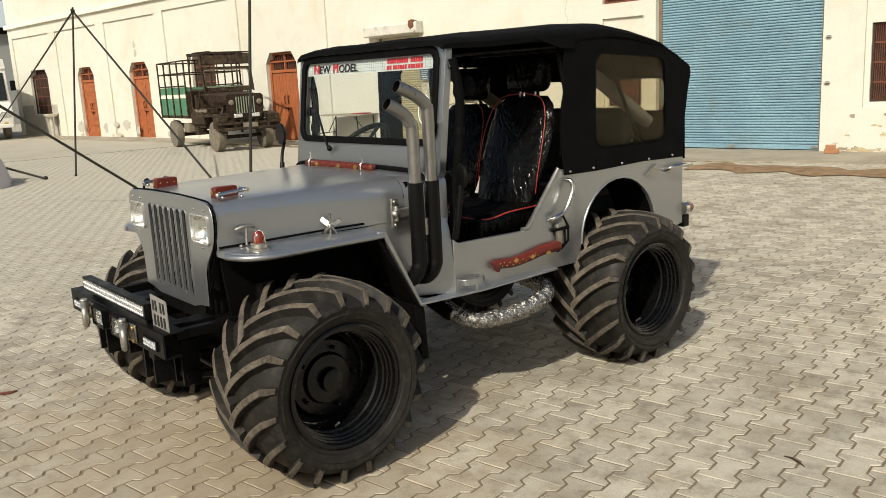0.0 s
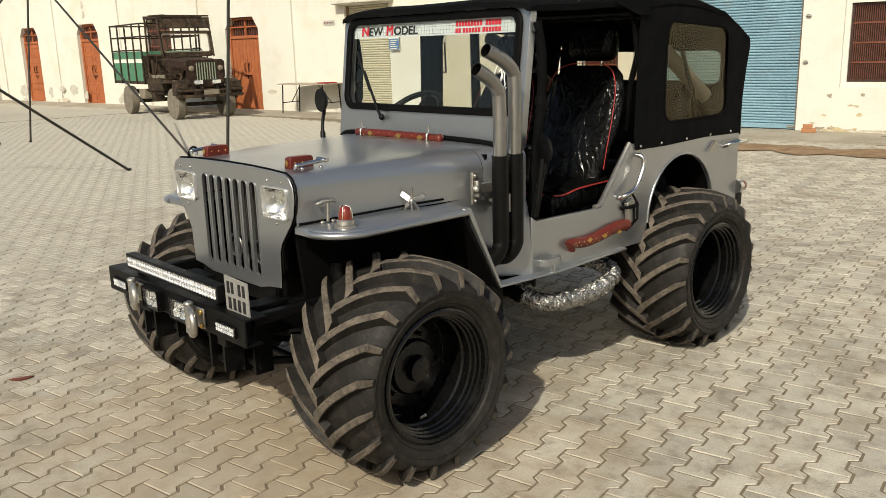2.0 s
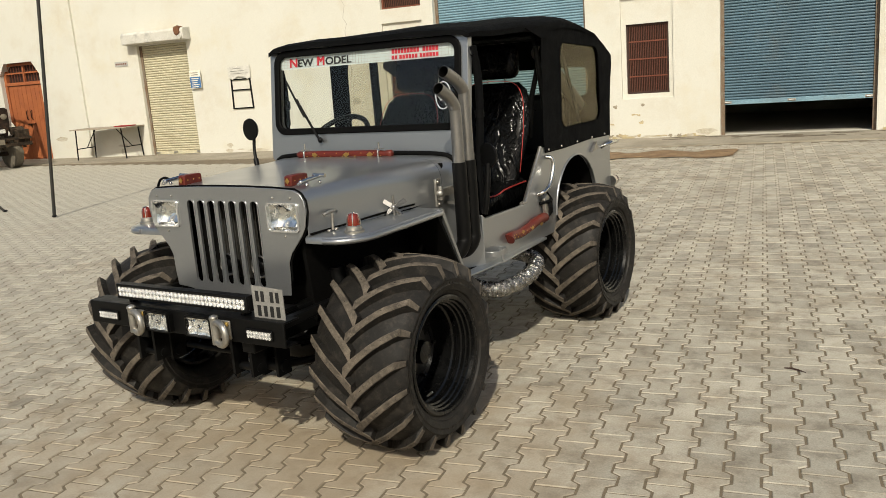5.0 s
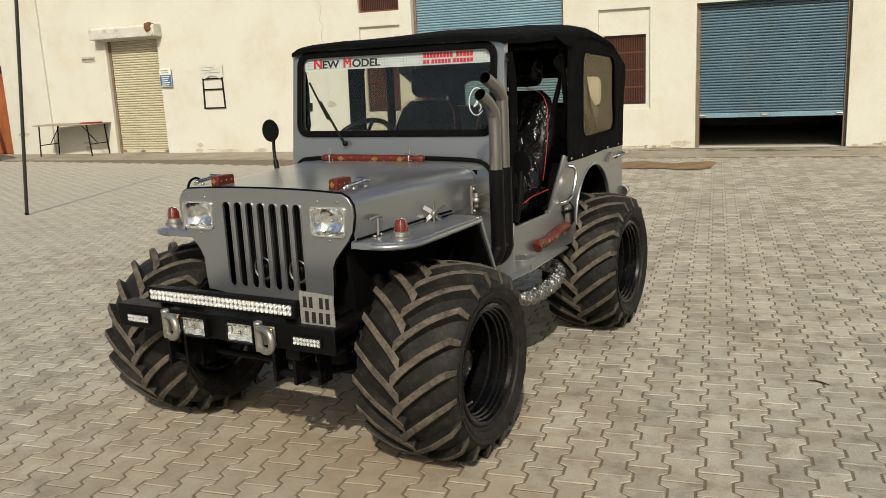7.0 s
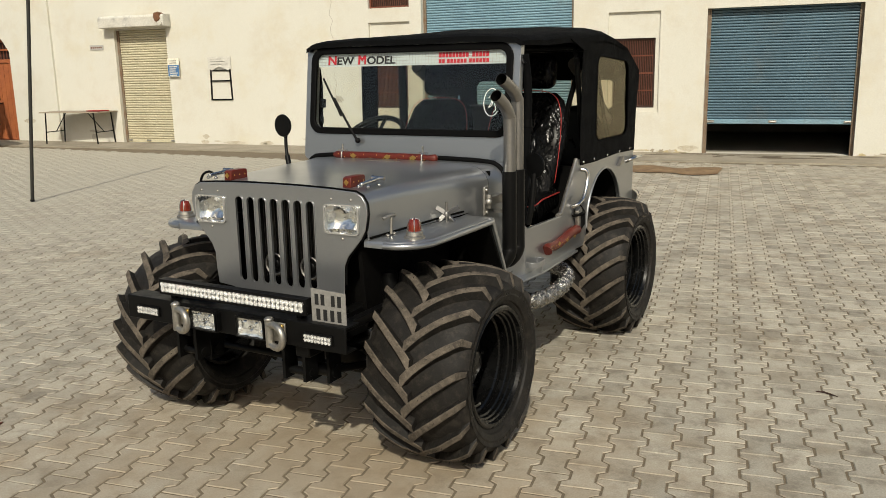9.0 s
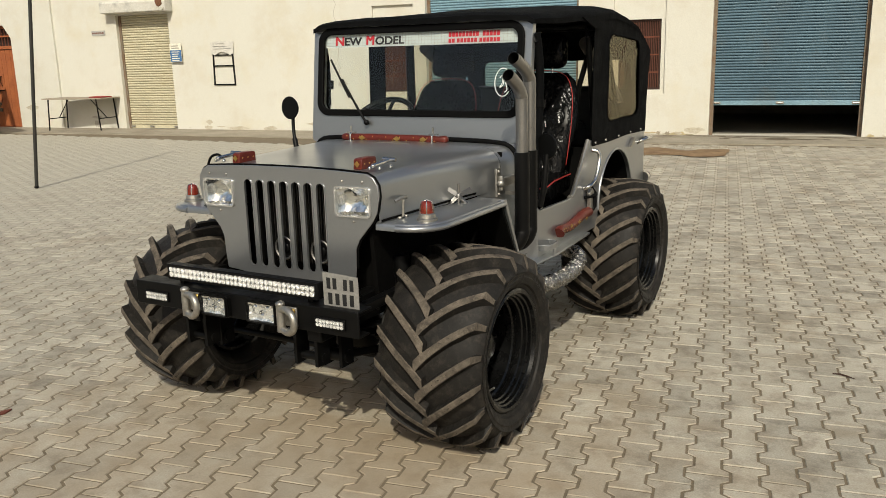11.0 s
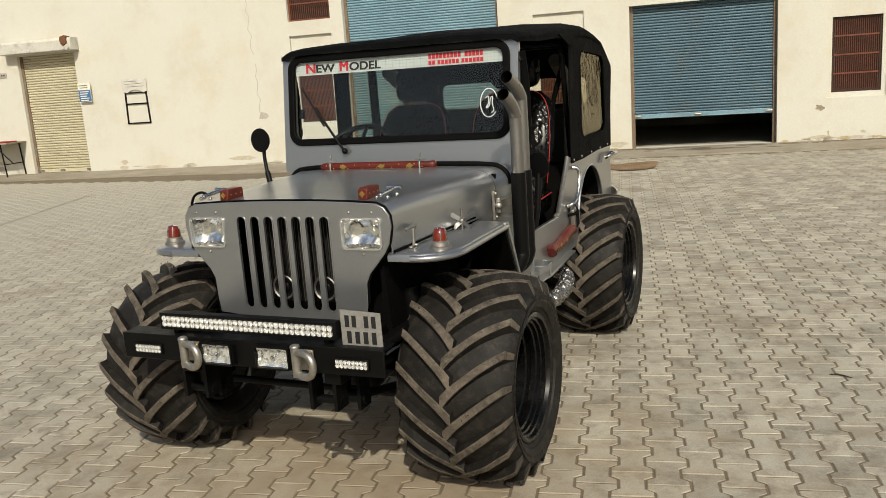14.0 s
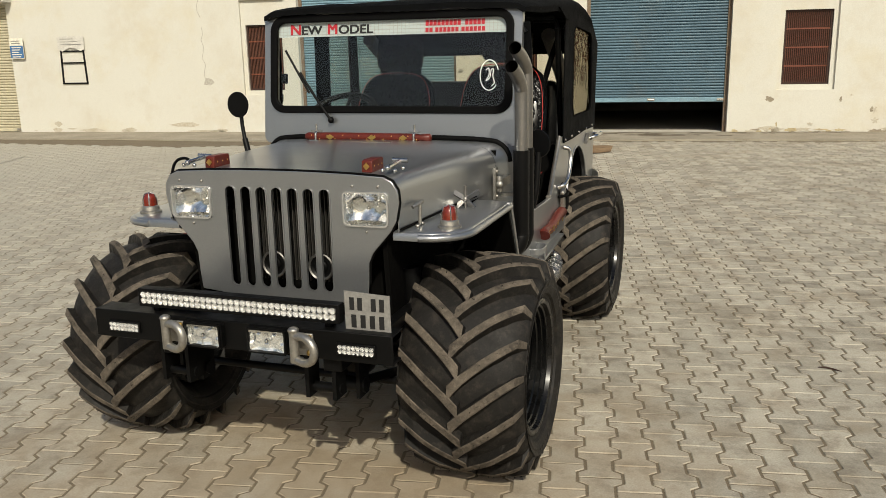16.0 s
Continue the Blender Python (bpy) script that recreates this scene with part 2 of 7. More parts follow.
def curve_points(keys, n=8, closed=False):
    """A smooth line through the keys."""
    k = [Vector(p) for p in keys]
    out, m = [], len(k)
    for i in range(m if closed else m - 1):
        p0 = k[(i - 1) % m] if closed or i else k[0]
        p1, p2 = k[i], k[(i + 1) % m]
        p3 = k[(i + 2) % m] if closed or i + 2 < m else k[-1]
        for j in range(n):
            t = j / n
            out.append(0.5 * ((2 * p1) + (p2 - p0) * t + (2 * p0 - 5 * p1 + 4 * p2 - p3) * t * t + (3 * p1 - p0 - 3 * p2 + p3) * t ** 3))
    if not closed:
        out.append(k[-1])
    return out


def lathe(bm, profile, m=None, sides=32, close=False):
    """A profile of (radius, height) turned about the local z axis."""
    rings = []
    for r, h in profile:
        rings.append([bm.verts.new((m or Matrix()) @ Vector((r * math.cos(a), r * math.sin(a), h))) for a in (2 * math.pi * k / sides for k in range(sides))])
    n = len(rings)
    for i in range(n if close else n - 1):
        a, b = rings[i], rings[(i + 1) % n]
        for k in range(sides):
            bm.faces.new((a[k], a[(k + 1) % sides], b[(k + 1) % sides], b[k]))
    if not close:
        for ring, flip in ((rings[0], True), (rings[-1], False)):
            bm.faces.new(ring[::-1] if flip else ring)
    return bm


def rounded(x0, x1, y0, y1, r, n=6):
    """A rectangle's outline with round corners."""
    out = []
    for cx, cy, a0 in ((x1 - r, y1 - r, 0), (x0 + r, y1 - r, 90), (x0 + r, y0 + r, 180), (x1 - r, y0 + r, 270)):
        out += [(cx + r * math.cos(radians(a0 + 90 * i / n)), cy + r * math.sin(radians(a0 + 90 * i / n))) for i in range(n + 1)]
    return out


def frame_ring(bm, outer, inner, way, a, b):
    """A flat frame between two outlines of the same count, pulled along an axis."""
    def at(p, q, t):
        return {"x": (t, p, q), "y": (p, t, q), "z": (p, q, t)}[way]
    rows = [[bm.verts.new(at(p, q, t)) for p, q in o] for o, t in ((outer, a), (outer, b), (inner, b), (inner, a))]
    n = len(outer)
    for j in range(4):
        for i in range(n):
            r0, r1 = rows[j], rows[(j + 1) % 4]
            bm.faces.new((r0[i], r0[(i + 1) % n], r1[(i + 1) % n], r1[i]))
    return bm


def finish(bm, smooth=None):
    bmesh.ops.recalc_face_normals(bm, faces=bm.faces)
    if smooth is not None:
        for e in bm.edges:
            e.smooth = len(e.link_faces) == 2 and e.calc_face_angle(0) < radians(smooth)
        for f in bm.faces:
            f.smooth = True


def mesh_object(name, bm, mats, smooth=None, bevel=0.0, seg=2):
    finish(bm, smooth if smooth is not None else (40 if bevel else None))
    me = bpy.data.meshes.new(name)
    bm.to_mesh(me)
    bm.free()
    for m in mats if isinstance(mats, (list, tuple)) else [mats]:
        me.materials.append(m)
    ob = new(name, me)
    if bevel:
        b = ob.modifiers.new("bevel", "BEVEL")
        b.width, b.segments, b.limit_method, b.angle_limit = bevel, seg, "ANGLE", radians(35)
    return ob


def part(name, bm, mats, parent, label="", smooth=None, bevel=0.0, seg=2):
    ob = mesh_object(name, bm, mats, smooth, bevel, seg)
    ob.parent = parent
    return tagged(ob, label) if label else ob


def thing(name, m, label, category, group="", kind=""):
    ob = new(name)
    ob.matrix_world = m
    return tagged(ob, label, category, group, kind)


def solid(name, bm, mats, m, label, category, group="", kind="", smooth=None, bevel=0.0):
    ob = mesh_object(name, bm, mats, smooth, bevel)
    ob.matrix_world = m
    return tagged(ob, label, category, group, kind)


def B():
    return bmesh.new()


def text_mesh(bm, body, size, m, depth=0.001, bold=0.0):
    """Letters of the built-in font, as flat meshes."""
    cu = bpy.data.curves.new("letters", "FONT")
    cu.body, cu.size, cu.extrude, cu.offset = body, size, depth, bold
    ob = bpy.data.objects.new("letters", cu)
    me = ob.to_mesh()
    at = len(bm.verts)
    bm.from_mesh(me)
    bm.verts.ensure_lookup_table()
    for v in bm.verts[at:]:
        v.co = m @ v.co
    ob.to_mesh_clear()
    bpy.data.objects.remove(ob)
    bpy.data.curves.remove(cu)
    return bm


def plate(bm, outline, holes, way, a, b, bend=None):
    """A flat panel of any outline, with holes, from a to b along an axis."""
    def at(p, q, t):
        return {"x": (t, p, q), "y": (p, t, q), "z": (p, q, t)}[way]
    loops = [outline, *holes]
    made = []
    for t in (a, b):
        edges, rows = [], []
        for loop in loops:
            v = [bm.verts.new(at(p, q, t)) for p, q in loop]
            edges += [bm.edges.new((v[i], v[(i + 1) % len(v)])) for i in range(len(v))]
            rows.append(v)
        bmesh.ops.triangle_fill(bm, use_beauty=True, use_dissolve=False, edges=edges)
        made.append(rows)
    for lo, hi in zip(*made):
        for i in range(len(lo)):
            j = (i + 1) % len(lo)
            bm.faces.new((lo[i], lo[j], hi[j], hi[i]))
    return bm


def sheet(bm, rows, thick=0.0):
    """A skin over rows of points of equal count."""
    v = [[bm.verts.new(p) for p in r] for r in rows]
    for r0, r1 in zip(v, v[1:]):
        for i in range(len(r0) - 1):
            bm.faces.new((r0[i], r0[i + 1], r1[i + 1], r1[i]))
    return bm


def ball(bm, c, r, scale=(1, 1, 1), u=16, v=10):
    bmesh.ops.create_uvsphere(bm, u_segments=u, v_segments=v, radius=r, matrix=Matrix.Translation(c) @ Matrix.Diagonal((*scale, 1)))
    return bm


def round_bar(name, pts, r, mat, parent, label="", sides=12, **k):
    b = B()
    tube(b, pts, r, sides, **k)
    return part(name, b, mat, parent, label, smooth=50)

# ---- ground and paving ----
g = B()
box(g, -700, 700, -700, 700, -0.4, -0.012)
ground = tagged(mesh_object("ground", g, M_DUST), "dusty grey concrete yard reaching to the horizon", "ground", kind="structure")

# ---- factory building; its own frame: s along the wall, y into it, z up ----
WALL = pose(0, 0, 0, 0, 0, 7.0) @ Matrix.Translation((0, 13.75, 0))
THICK, WALL_TOP, LEFT_END = 0.4, 8.0, -39.6
BARRED = [(-6.63, -5.65), (-1.36, -0.36), (4.0, 5.01)]
DOORS = [(-32.72, -31.22, 2.88), (-28.1, -26.6, 2.86), (-19.05, -17.48, 2.71)]
HOLES = [(-37.8, -35.84, 0.98, 2.98), (-23.5, -22.0, 0.95, 2.98), (-13.83, -12.21, 0, 2.8), (-5.37, -2.06, 0, 4.3), (0.5, 3.16, 0, 2.72), (0.53, 3.14, 3.05, 4.1)]
HOLES += [(a + 0.09, b - 0.09, 0.88, 2.22) for a, b in BARRED] + [(a, b, 3.02, 4.1) for a, b in BARRED] + [(a, b, 0, h) for a, b, h in DOORS]


def wall_cells(bm, s0, s1, z0, z1, holes, y0, y1):
    ss = sorted({s0, s1, *[v for h in holes for v in h[:2] if s0 < v < s1]})
    zz = sorted({z0, z1, *[v for h in holes for v in h[2:] if z0 < v < z1]})
    for a, b in zip(ss, ss[1:]):
        start = None
        for c, d in zip(zz, zz[1:]):
            mid = ((a + b) / 2, (c + d) / 2)
            hole = any(h[0] < mid[0] < h[1] and h[2] < mid[1] < h[3] for h in holes)
            if not hole and start is None:
                start = c
            if hole and start is not None:
                box(bm, a, b, y0, y1, start, c)
                start = None
        if start is not None:
            box(bm, a, b, y0, y1, start, z1)


# outer skin with shallow sunk panels, backed by the wall itself
PANELS = [(-39.2, -35.05, 0.0, 4.5), (-34.4, -30.4, 0.0, 4.5), (-29.7, -25.65, 0.0, 4.5), (-25.05, -20.8, 0.0, 4.55), (-20.35, -16.3, 0.0, 4.6), (-15.9, -11.75, 0.0, 4.6)]
PANELS += [(a, b, 0.79, 2.72) for a, b in BARRED]
w = B()
wall_cells(w, LEFT_END, 16.0, -0.2, WALL_TOP, HOLES, 0.06, THICK)
wall_cells(w, LEFT_END, 16.0, -0.2, WALL_TOP, HOLES + PANELS, 0.0, 0.06)
for a, b, h in DOORS + [(-37.8, -35.84, 2.98), (-23.5, -22.0, 2.98)]:
    for x, s in ((a, 1), (b, -1)):
        prism(w, [(x, h), (x + s * 0.24, h), (x, h - 0.34)], "y", 0.06, THICK)
box(w, LEFT_END, LEFT_END + 0.4, THICK, 16.0, -0.2, WALL_TOP)
wall_north = solid("wall_north", w, M_PLASTER, WALL, "cream plastered factory wall with sunk panels and flaking base", "wall", kind="structure")
w = B()
box(w, LEFT_END - 0.1, 16.1, -0.12, 0.02, 4.95, 5.15)
solid("trim", w, M_PLASTER_WHITE, WALL, "pale projecting string course along the wall", "trim", kind="structure", bevel=0.01)
# dark space behind the openings: added room, unlit dimness put into its plaster colour
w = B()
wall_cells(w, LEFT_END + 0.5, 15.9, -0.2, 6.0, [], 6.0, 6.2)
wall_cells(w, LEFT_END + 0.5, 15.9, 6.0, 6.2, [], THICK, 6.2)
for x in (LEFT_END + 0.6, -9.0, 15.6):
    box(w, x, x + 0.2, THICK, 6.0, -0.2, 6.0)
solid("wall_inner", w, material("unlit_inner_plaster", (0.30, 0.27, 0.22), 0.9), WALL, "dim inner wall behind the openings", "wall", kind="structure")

# flaking plaster along the foot of the wall
rnd = random.Random(5)
for i in range(46):
    s0 = rnd.uniform(-39, 10)
    z0 = rnd.choice((0.0, 0.0, rnd.uniform(0.1, 0.5)))
    if any(h[0] - 0.4 < s0 < h[1] + 0.1 and h[2] < z0 + 0.2 for h in HOLES if h[2] < 0.6):
        continue
    wd, ht = rnd.uniform(0.2, 0.8), rnd.uniform(0.08, 0.34)
    if s0 > -12:
        z0, ht = z0 * 0.25, ht * 0.5
    face = -0.004 if not any(p[0] < s0 < p[1] and p[2] < 0.2 for p in PANELS) else 0.056
    n = 14
    f = B()
    pts = [(s0 + wd * 0.5 * (1 + math.cos(2 * math.pi * k / n) * rnd.uniform(0.6, 1.0)), max(0.0, z0 + ht * 0.5 * (1 + math.sin(2 * math.pi * k / n) * rnd.uniform(0.55, 1.0)))) for k in range(n)]
    prism(f, pts, "y", face, face + 0.003)
    part("bare_patch", f, M_CEMENT if s0 < -12 and i % 3 else M_WORN, wall_north, "bare cement where plaster flaked off")
for s0, z0, wd, ht in ((-30.6, 0.38, 0.7, 0.5), (-28.8, 0.48, 0.8, 0.5), (-27.9, 0.3, 0.4, 0.5), (-24.6, 0.3, 0.8, 0.4), (-20.0, 0.35, 0.5, 0.5), (-33.0, 0.4, 0.9, 0.7)):
    f = B()
    face = -0.004 if not any(p[0] < s0 < p[1] and p[2] < 0.2 for p in PANELS) else 0.056
    prism(f, [(s0 + wd * 0.5 * math.cos(k) * rnd.uniform(0.5, 1), max(0.0, z0 + ht * 0.5 * math.sin(k) * rnd.uniform(0.5, 1))) for k in (2 * math.pi * q / 16 for q in range(16))], "y", face, face + 0.003)
    part("bare_patch", f, M_CEMENT, wall_north, "bare cement where plaster flaked off")
# small flakes and yellowed scabs low on the wall beside the raised shutter
M_SCAB = material("yellowed_scab", (0.50, 0.42, 0.25), 0.95, spot=(0.36, 0.29, 0.17), amount=0.8, scale=14, grain=60)
M_GRIME = material("grey_grime", (0.33, 0.285, 0.21), 0.95, spot=(0.20, 0.165, 0.115), amount=0.8, scale=14, grain=60)
rnd = random.Random(23)
for i in range(96):
    s0 = rnd.choice((rnd.uniform(3.3, 9.5), rnd.uniform(3.3, 9.5), rnd.uniform(-1.9, 0.2)))
    low = i % 4 < 3
    z0 = rnd.uniform(0.0, 0.07) if low else rnd.uniform(0.15, 0.75)
    wd, ht = (rnd.uniform(0.06, 0.42), rnd.uniform(0.03, 0.13)) if low else (rnd.uniform(0.04, 0.22), rnd.uniform(0.03, 0.15))
    f = B()
    ring = [(2 * math.pi * q / 18, rnd.uniform(0.35, 1.0)) for q in range(18)]
    prism(f, [(s0 + wd * 0.5 * r * math.cos(k), max(0.0, z0 + ht * 0.5 * r * math.sin(k))) for k, r in ring], "y", -0.004 - 0.0004 * (i % 6), 0.0)
    part("bare_patch", f, (M_GRIME, M_SCAB, M_WORN)[i % 3], wall_north, "flaked and stained plaster")
# grey cement dado at the far end
M_DADO = material("grey_cement_render", (0.38, 0.36, 0.31), 0.95, spot=(0.30, 0.275, 0.23), amount=0.7, scale=2, grain=30, bump=0.004, bump_scale=30)
for a, b_, z1 in ((-39.19, -37.85, 1.40), (-37.85, -35.8, 0.95), (-35.8, -35.06, 1.40)):
    f = B()
    box(f, a, b_, 0.045, 0.057, 0.0, z1)
    part("dado", f, M_DADO, wall_north, "grey cement dado")
# long cracks
for s0, z0, z1 in ((-7.57, 3.6, 2.4), (-7.52, 2.2, 1.05)):
    pts = [(s0 + 0.03 * math.sin(k * 2.3) + 0.02 * k / 8 + rnd.uniform(-0.015, 0.015), z0 + (z1 - z0) * k / 9) for k in range(10)]
    f = B()
    outline = [(x - 0.006, z) for x, z in pts] + [(x + 0.006, z) for x, z in pts[::-1]]
    prism(f, outline, "y", -0.004, -0.001)
    part("crack", f, M_CEMENT, wall_north, "dark crack in the plaster")
f = B()
prism(f, [(-7.56, 1.02), (-7.40, 1.0), (-7.30, 1.06), (-7.38, 1.14), (-7.5, 1.16)], "y", -0.004, -0.001)
part("bare_patch", f, M_CEMENT, wall_north)
for s0, z0 in ((-27.5, 3.5), (-27.45, 3.2)):
    f = B()
    prism(f, [(s0 + 0.16 * math.cos(k) * rnd.uniform(0.3, 1), z0 + 0.2 * math.sin(k) * rnd.uniform(0.3, 1)) for k in (2 * math.pi * q / 9 for q in range(9))], "y", 0.056 if s0 < -12 else -0.004, 0.059 if s0 < -12 else -0.001)
    part("bare_patch", f, M_CEMENT, wall_north)


M_RUST = material("rust_stained_steel", (0.20, 0.17, 0.13), 0.8, 0.2, spot=(0.16, 0.08, 0.035), amount=0.8, scale=6, grain=50)


def rolling_shutter(s0, s1, z0, z1, mat, label, depth=0.18, pitch=0.052):
    t = thing("rolling_shutter", WALL @ pose((s0 + s1) / 2, depth, 0), label, "shutter")
    h = (s1 - s0) / 2
    rows = int((z1 - z0) / pitch) + 1
    for i in range(rows):
        z = z0 + i * pitch
        c = B()
        prof = [(0.0, z + 0.001), (-0.014, z + pitch * 0.12), (-0.022, z + pitch * 0.35), (-0.022, z + pitch * 0.65), (-0.014, z + pitch * 0.88), (0.0, z + pitch - 0.002), (0.006, z + pitch - 0.002), (0.006, z + 0.001)]
        prism(c, prof, "x", -h, h)
        part("slat", c, mat, t, smooth=40)
    b = B()
    box(b, -h + 0.01, h - 0.01, -0.035, 0.02, z0 - 0.09, z0 - 0.002)
    part("bottom_rail", b, M_SHUTTER_BLUE if mat == M_SHUTTER_DARK else mat, t, bevel=0.006)
    for x in (-h + 0.12, h - 0.12, -0.08):
        k = B()
        tube(k, [(x - 0.05, -0.055, z0 - 0.045), (x + 0.05, -0.055, z0 - 0.045)], 0.012, 8)
        box(k, x - 0.07, x + 0.07, -0.044, -0.035, z0 - 0.07, z0 - 0.02)
        part("handle", k, M_STEEL, t)
    for x in (-h - 0.005, h - 0.065):
        gb = B()
        box(gb, x, x + 0.07, -0.05, 0.05, 0.0, z1)
        part("guide_rail", gb, M_RUST, t, "rust-stained guide rail", bevel=0.005)
    for z in ((1.2, 2.0) if mat == M_SHUTTER_BLUE else ()):
        k = B()
        box(k, h + 0.07, h + 0.13, -0.20, -0.185, z, z + 0.06)
        tube(k, [(h + 0.06, -0.205, z + 0.03), (h + 0.15, -0.205, z + 0.03)], 0.012, 8)
        part("bolt_latch", k, M_STEEL, t)
    return t


rolling_shutter(-5.37, -2.06, 0.11, 4.3, M_SHUTTER_BLUE, "closed pale blue corrugated rolling shutter in the factory wall")
rolling_shutter(0.5, 3.16, 0.66, 2.72, M_SHUTTER_DARK, "blue rolling shutter raised a little above a dark opening")
rolling_shutter(-13.83, -12.21, 0.10, 2.8, M_SHUTTER_CREAM, "closed cream rolling shutter under a small canopy", depth=0.2, pitch=0.06)


M_DARK_BROWN = material("plain_dark_brown", (0.045, 0.020, 0.013), 0.8, amount=0.6, scale=8)

M_BAR = material("brown_window_bar", (0.105, 0.036, 0.018), 0.7, amount=0.6, scale=6)


def barred_window(name, s0, s1, z0, z1, y, bars, rails, label, mat=M_BROWN):
    t = thing(name, WALL @ pose((s0 + s1) / 2, y, z0), label, "window", group="barred windows")
    h, hh = (s1 - s0) / 2, z1 - z0
    b = B()
    frame_ring(b, [(-h, 0), (h, 0), (h, hh), (-h, hh)], [(-h + 0.04, 0.04), (h - 0.04, 0.04), (h - 0.04, hh - 0.04), (-h + 0.04, hh - 0.04)], "y", 0.0, 0.05)
    part("window_frame", b, M_BROWN if z0 > 2.5 or mat != M_BROWN else M_DARK_BROWN, t, bevel=0.004)
    for i in range(bars):
        x = -h + 0.04 + (2 * h - 0.08) * (i + 0.5) / bars
        c = B()
        box(c, x - 0.007, x + 0.007, 0.018, 0.032, 0.04, hh - 0.04)
        part("bar", c, M_BAR if bars > 10 else mat, t)
    for i in range(rails):
        z = hh * (i + 1) / (rails + 1)
        c = B()
        box(c, -h + 0.04, h - 0.04, 0.008, 0.018, z - 0.014, z + 0.014)
        part("rail", c, mat, t)
    # solid dark panel stands in for the unlit interior behind the bars
    d = B()
    box(d, -h, h, 0.12, 0.14, 0.0, hh)
    part("mesh_panel", d, M_DARK_BROWN, t, "dark panel standing in for the unlit interior behind the bars")
    return t


for a, b in BARRED:
    barred_window("barred_window", a + 0.09, b - 0.09, 0.88, 2.22, 0.10, 22, 3, "red-brown barred window in a sunk panel of the wall")
    barred_window("upper_window", a, b, 3.02, 4.1, 0.08, 20, 2, "dark barred upper window above a plain panel")
fan = thing("wall_fan", WALL @ pose(-0.83, 0.0, 3.34), "round steel exhaust fan housing set in an upper window", "fan")
fb = B()
lathe(fb, [(0.24, 0.07), (0.24, 0.0), (0.285, -0.03), (0.295, -0.02), (0.27, 0.07)], pose(0, 0.04, 0, -90, 0, 0), 32, close=True)
part("fan_ring", fb, M_STEEL, fan, smooth=50)
for k in range(4):
    fb = B()
    sheet(fb, [[(0.05 * math.cos(k * 1.571 + u), 0.05 + 0.02 * u, 0.05 * math.sin(k * 1.571 + u)) for u in (-0.4, 0.0, 0.4)], [(0.22 * math.cos(k * 1.571 + u), 0.05 + 0.05 * u, 0.22 * math.sin(k * 1.571 + u)) for u in (-0.35, 0.0, 0.35)]])
    part("blade", fb, M_DARK_BROWN, fan)
fb = B()
tube(fb, [(0, 0.03, 0), (0, 0.09, 0)], 0.06, 16)
part("fan_hub", fb, M_DARK_BROWN, fan, smooth=50)
barred_window("ribbon_window", 0.53, 3.14, 3.05, 4.1, 0.08, 44, 2, "long dark barred window above the raised shutter")
barred_window("tall_window", -37.8, -35.84, 0.98, 2.98, 0.16, 4, 4, "red-brown barred window with clipped top corners")
barred_window("tall_window", -23.5, -22.0, 0.95, 2.98, 0.16, 4, 3, "red-brown window behind the parked truck")


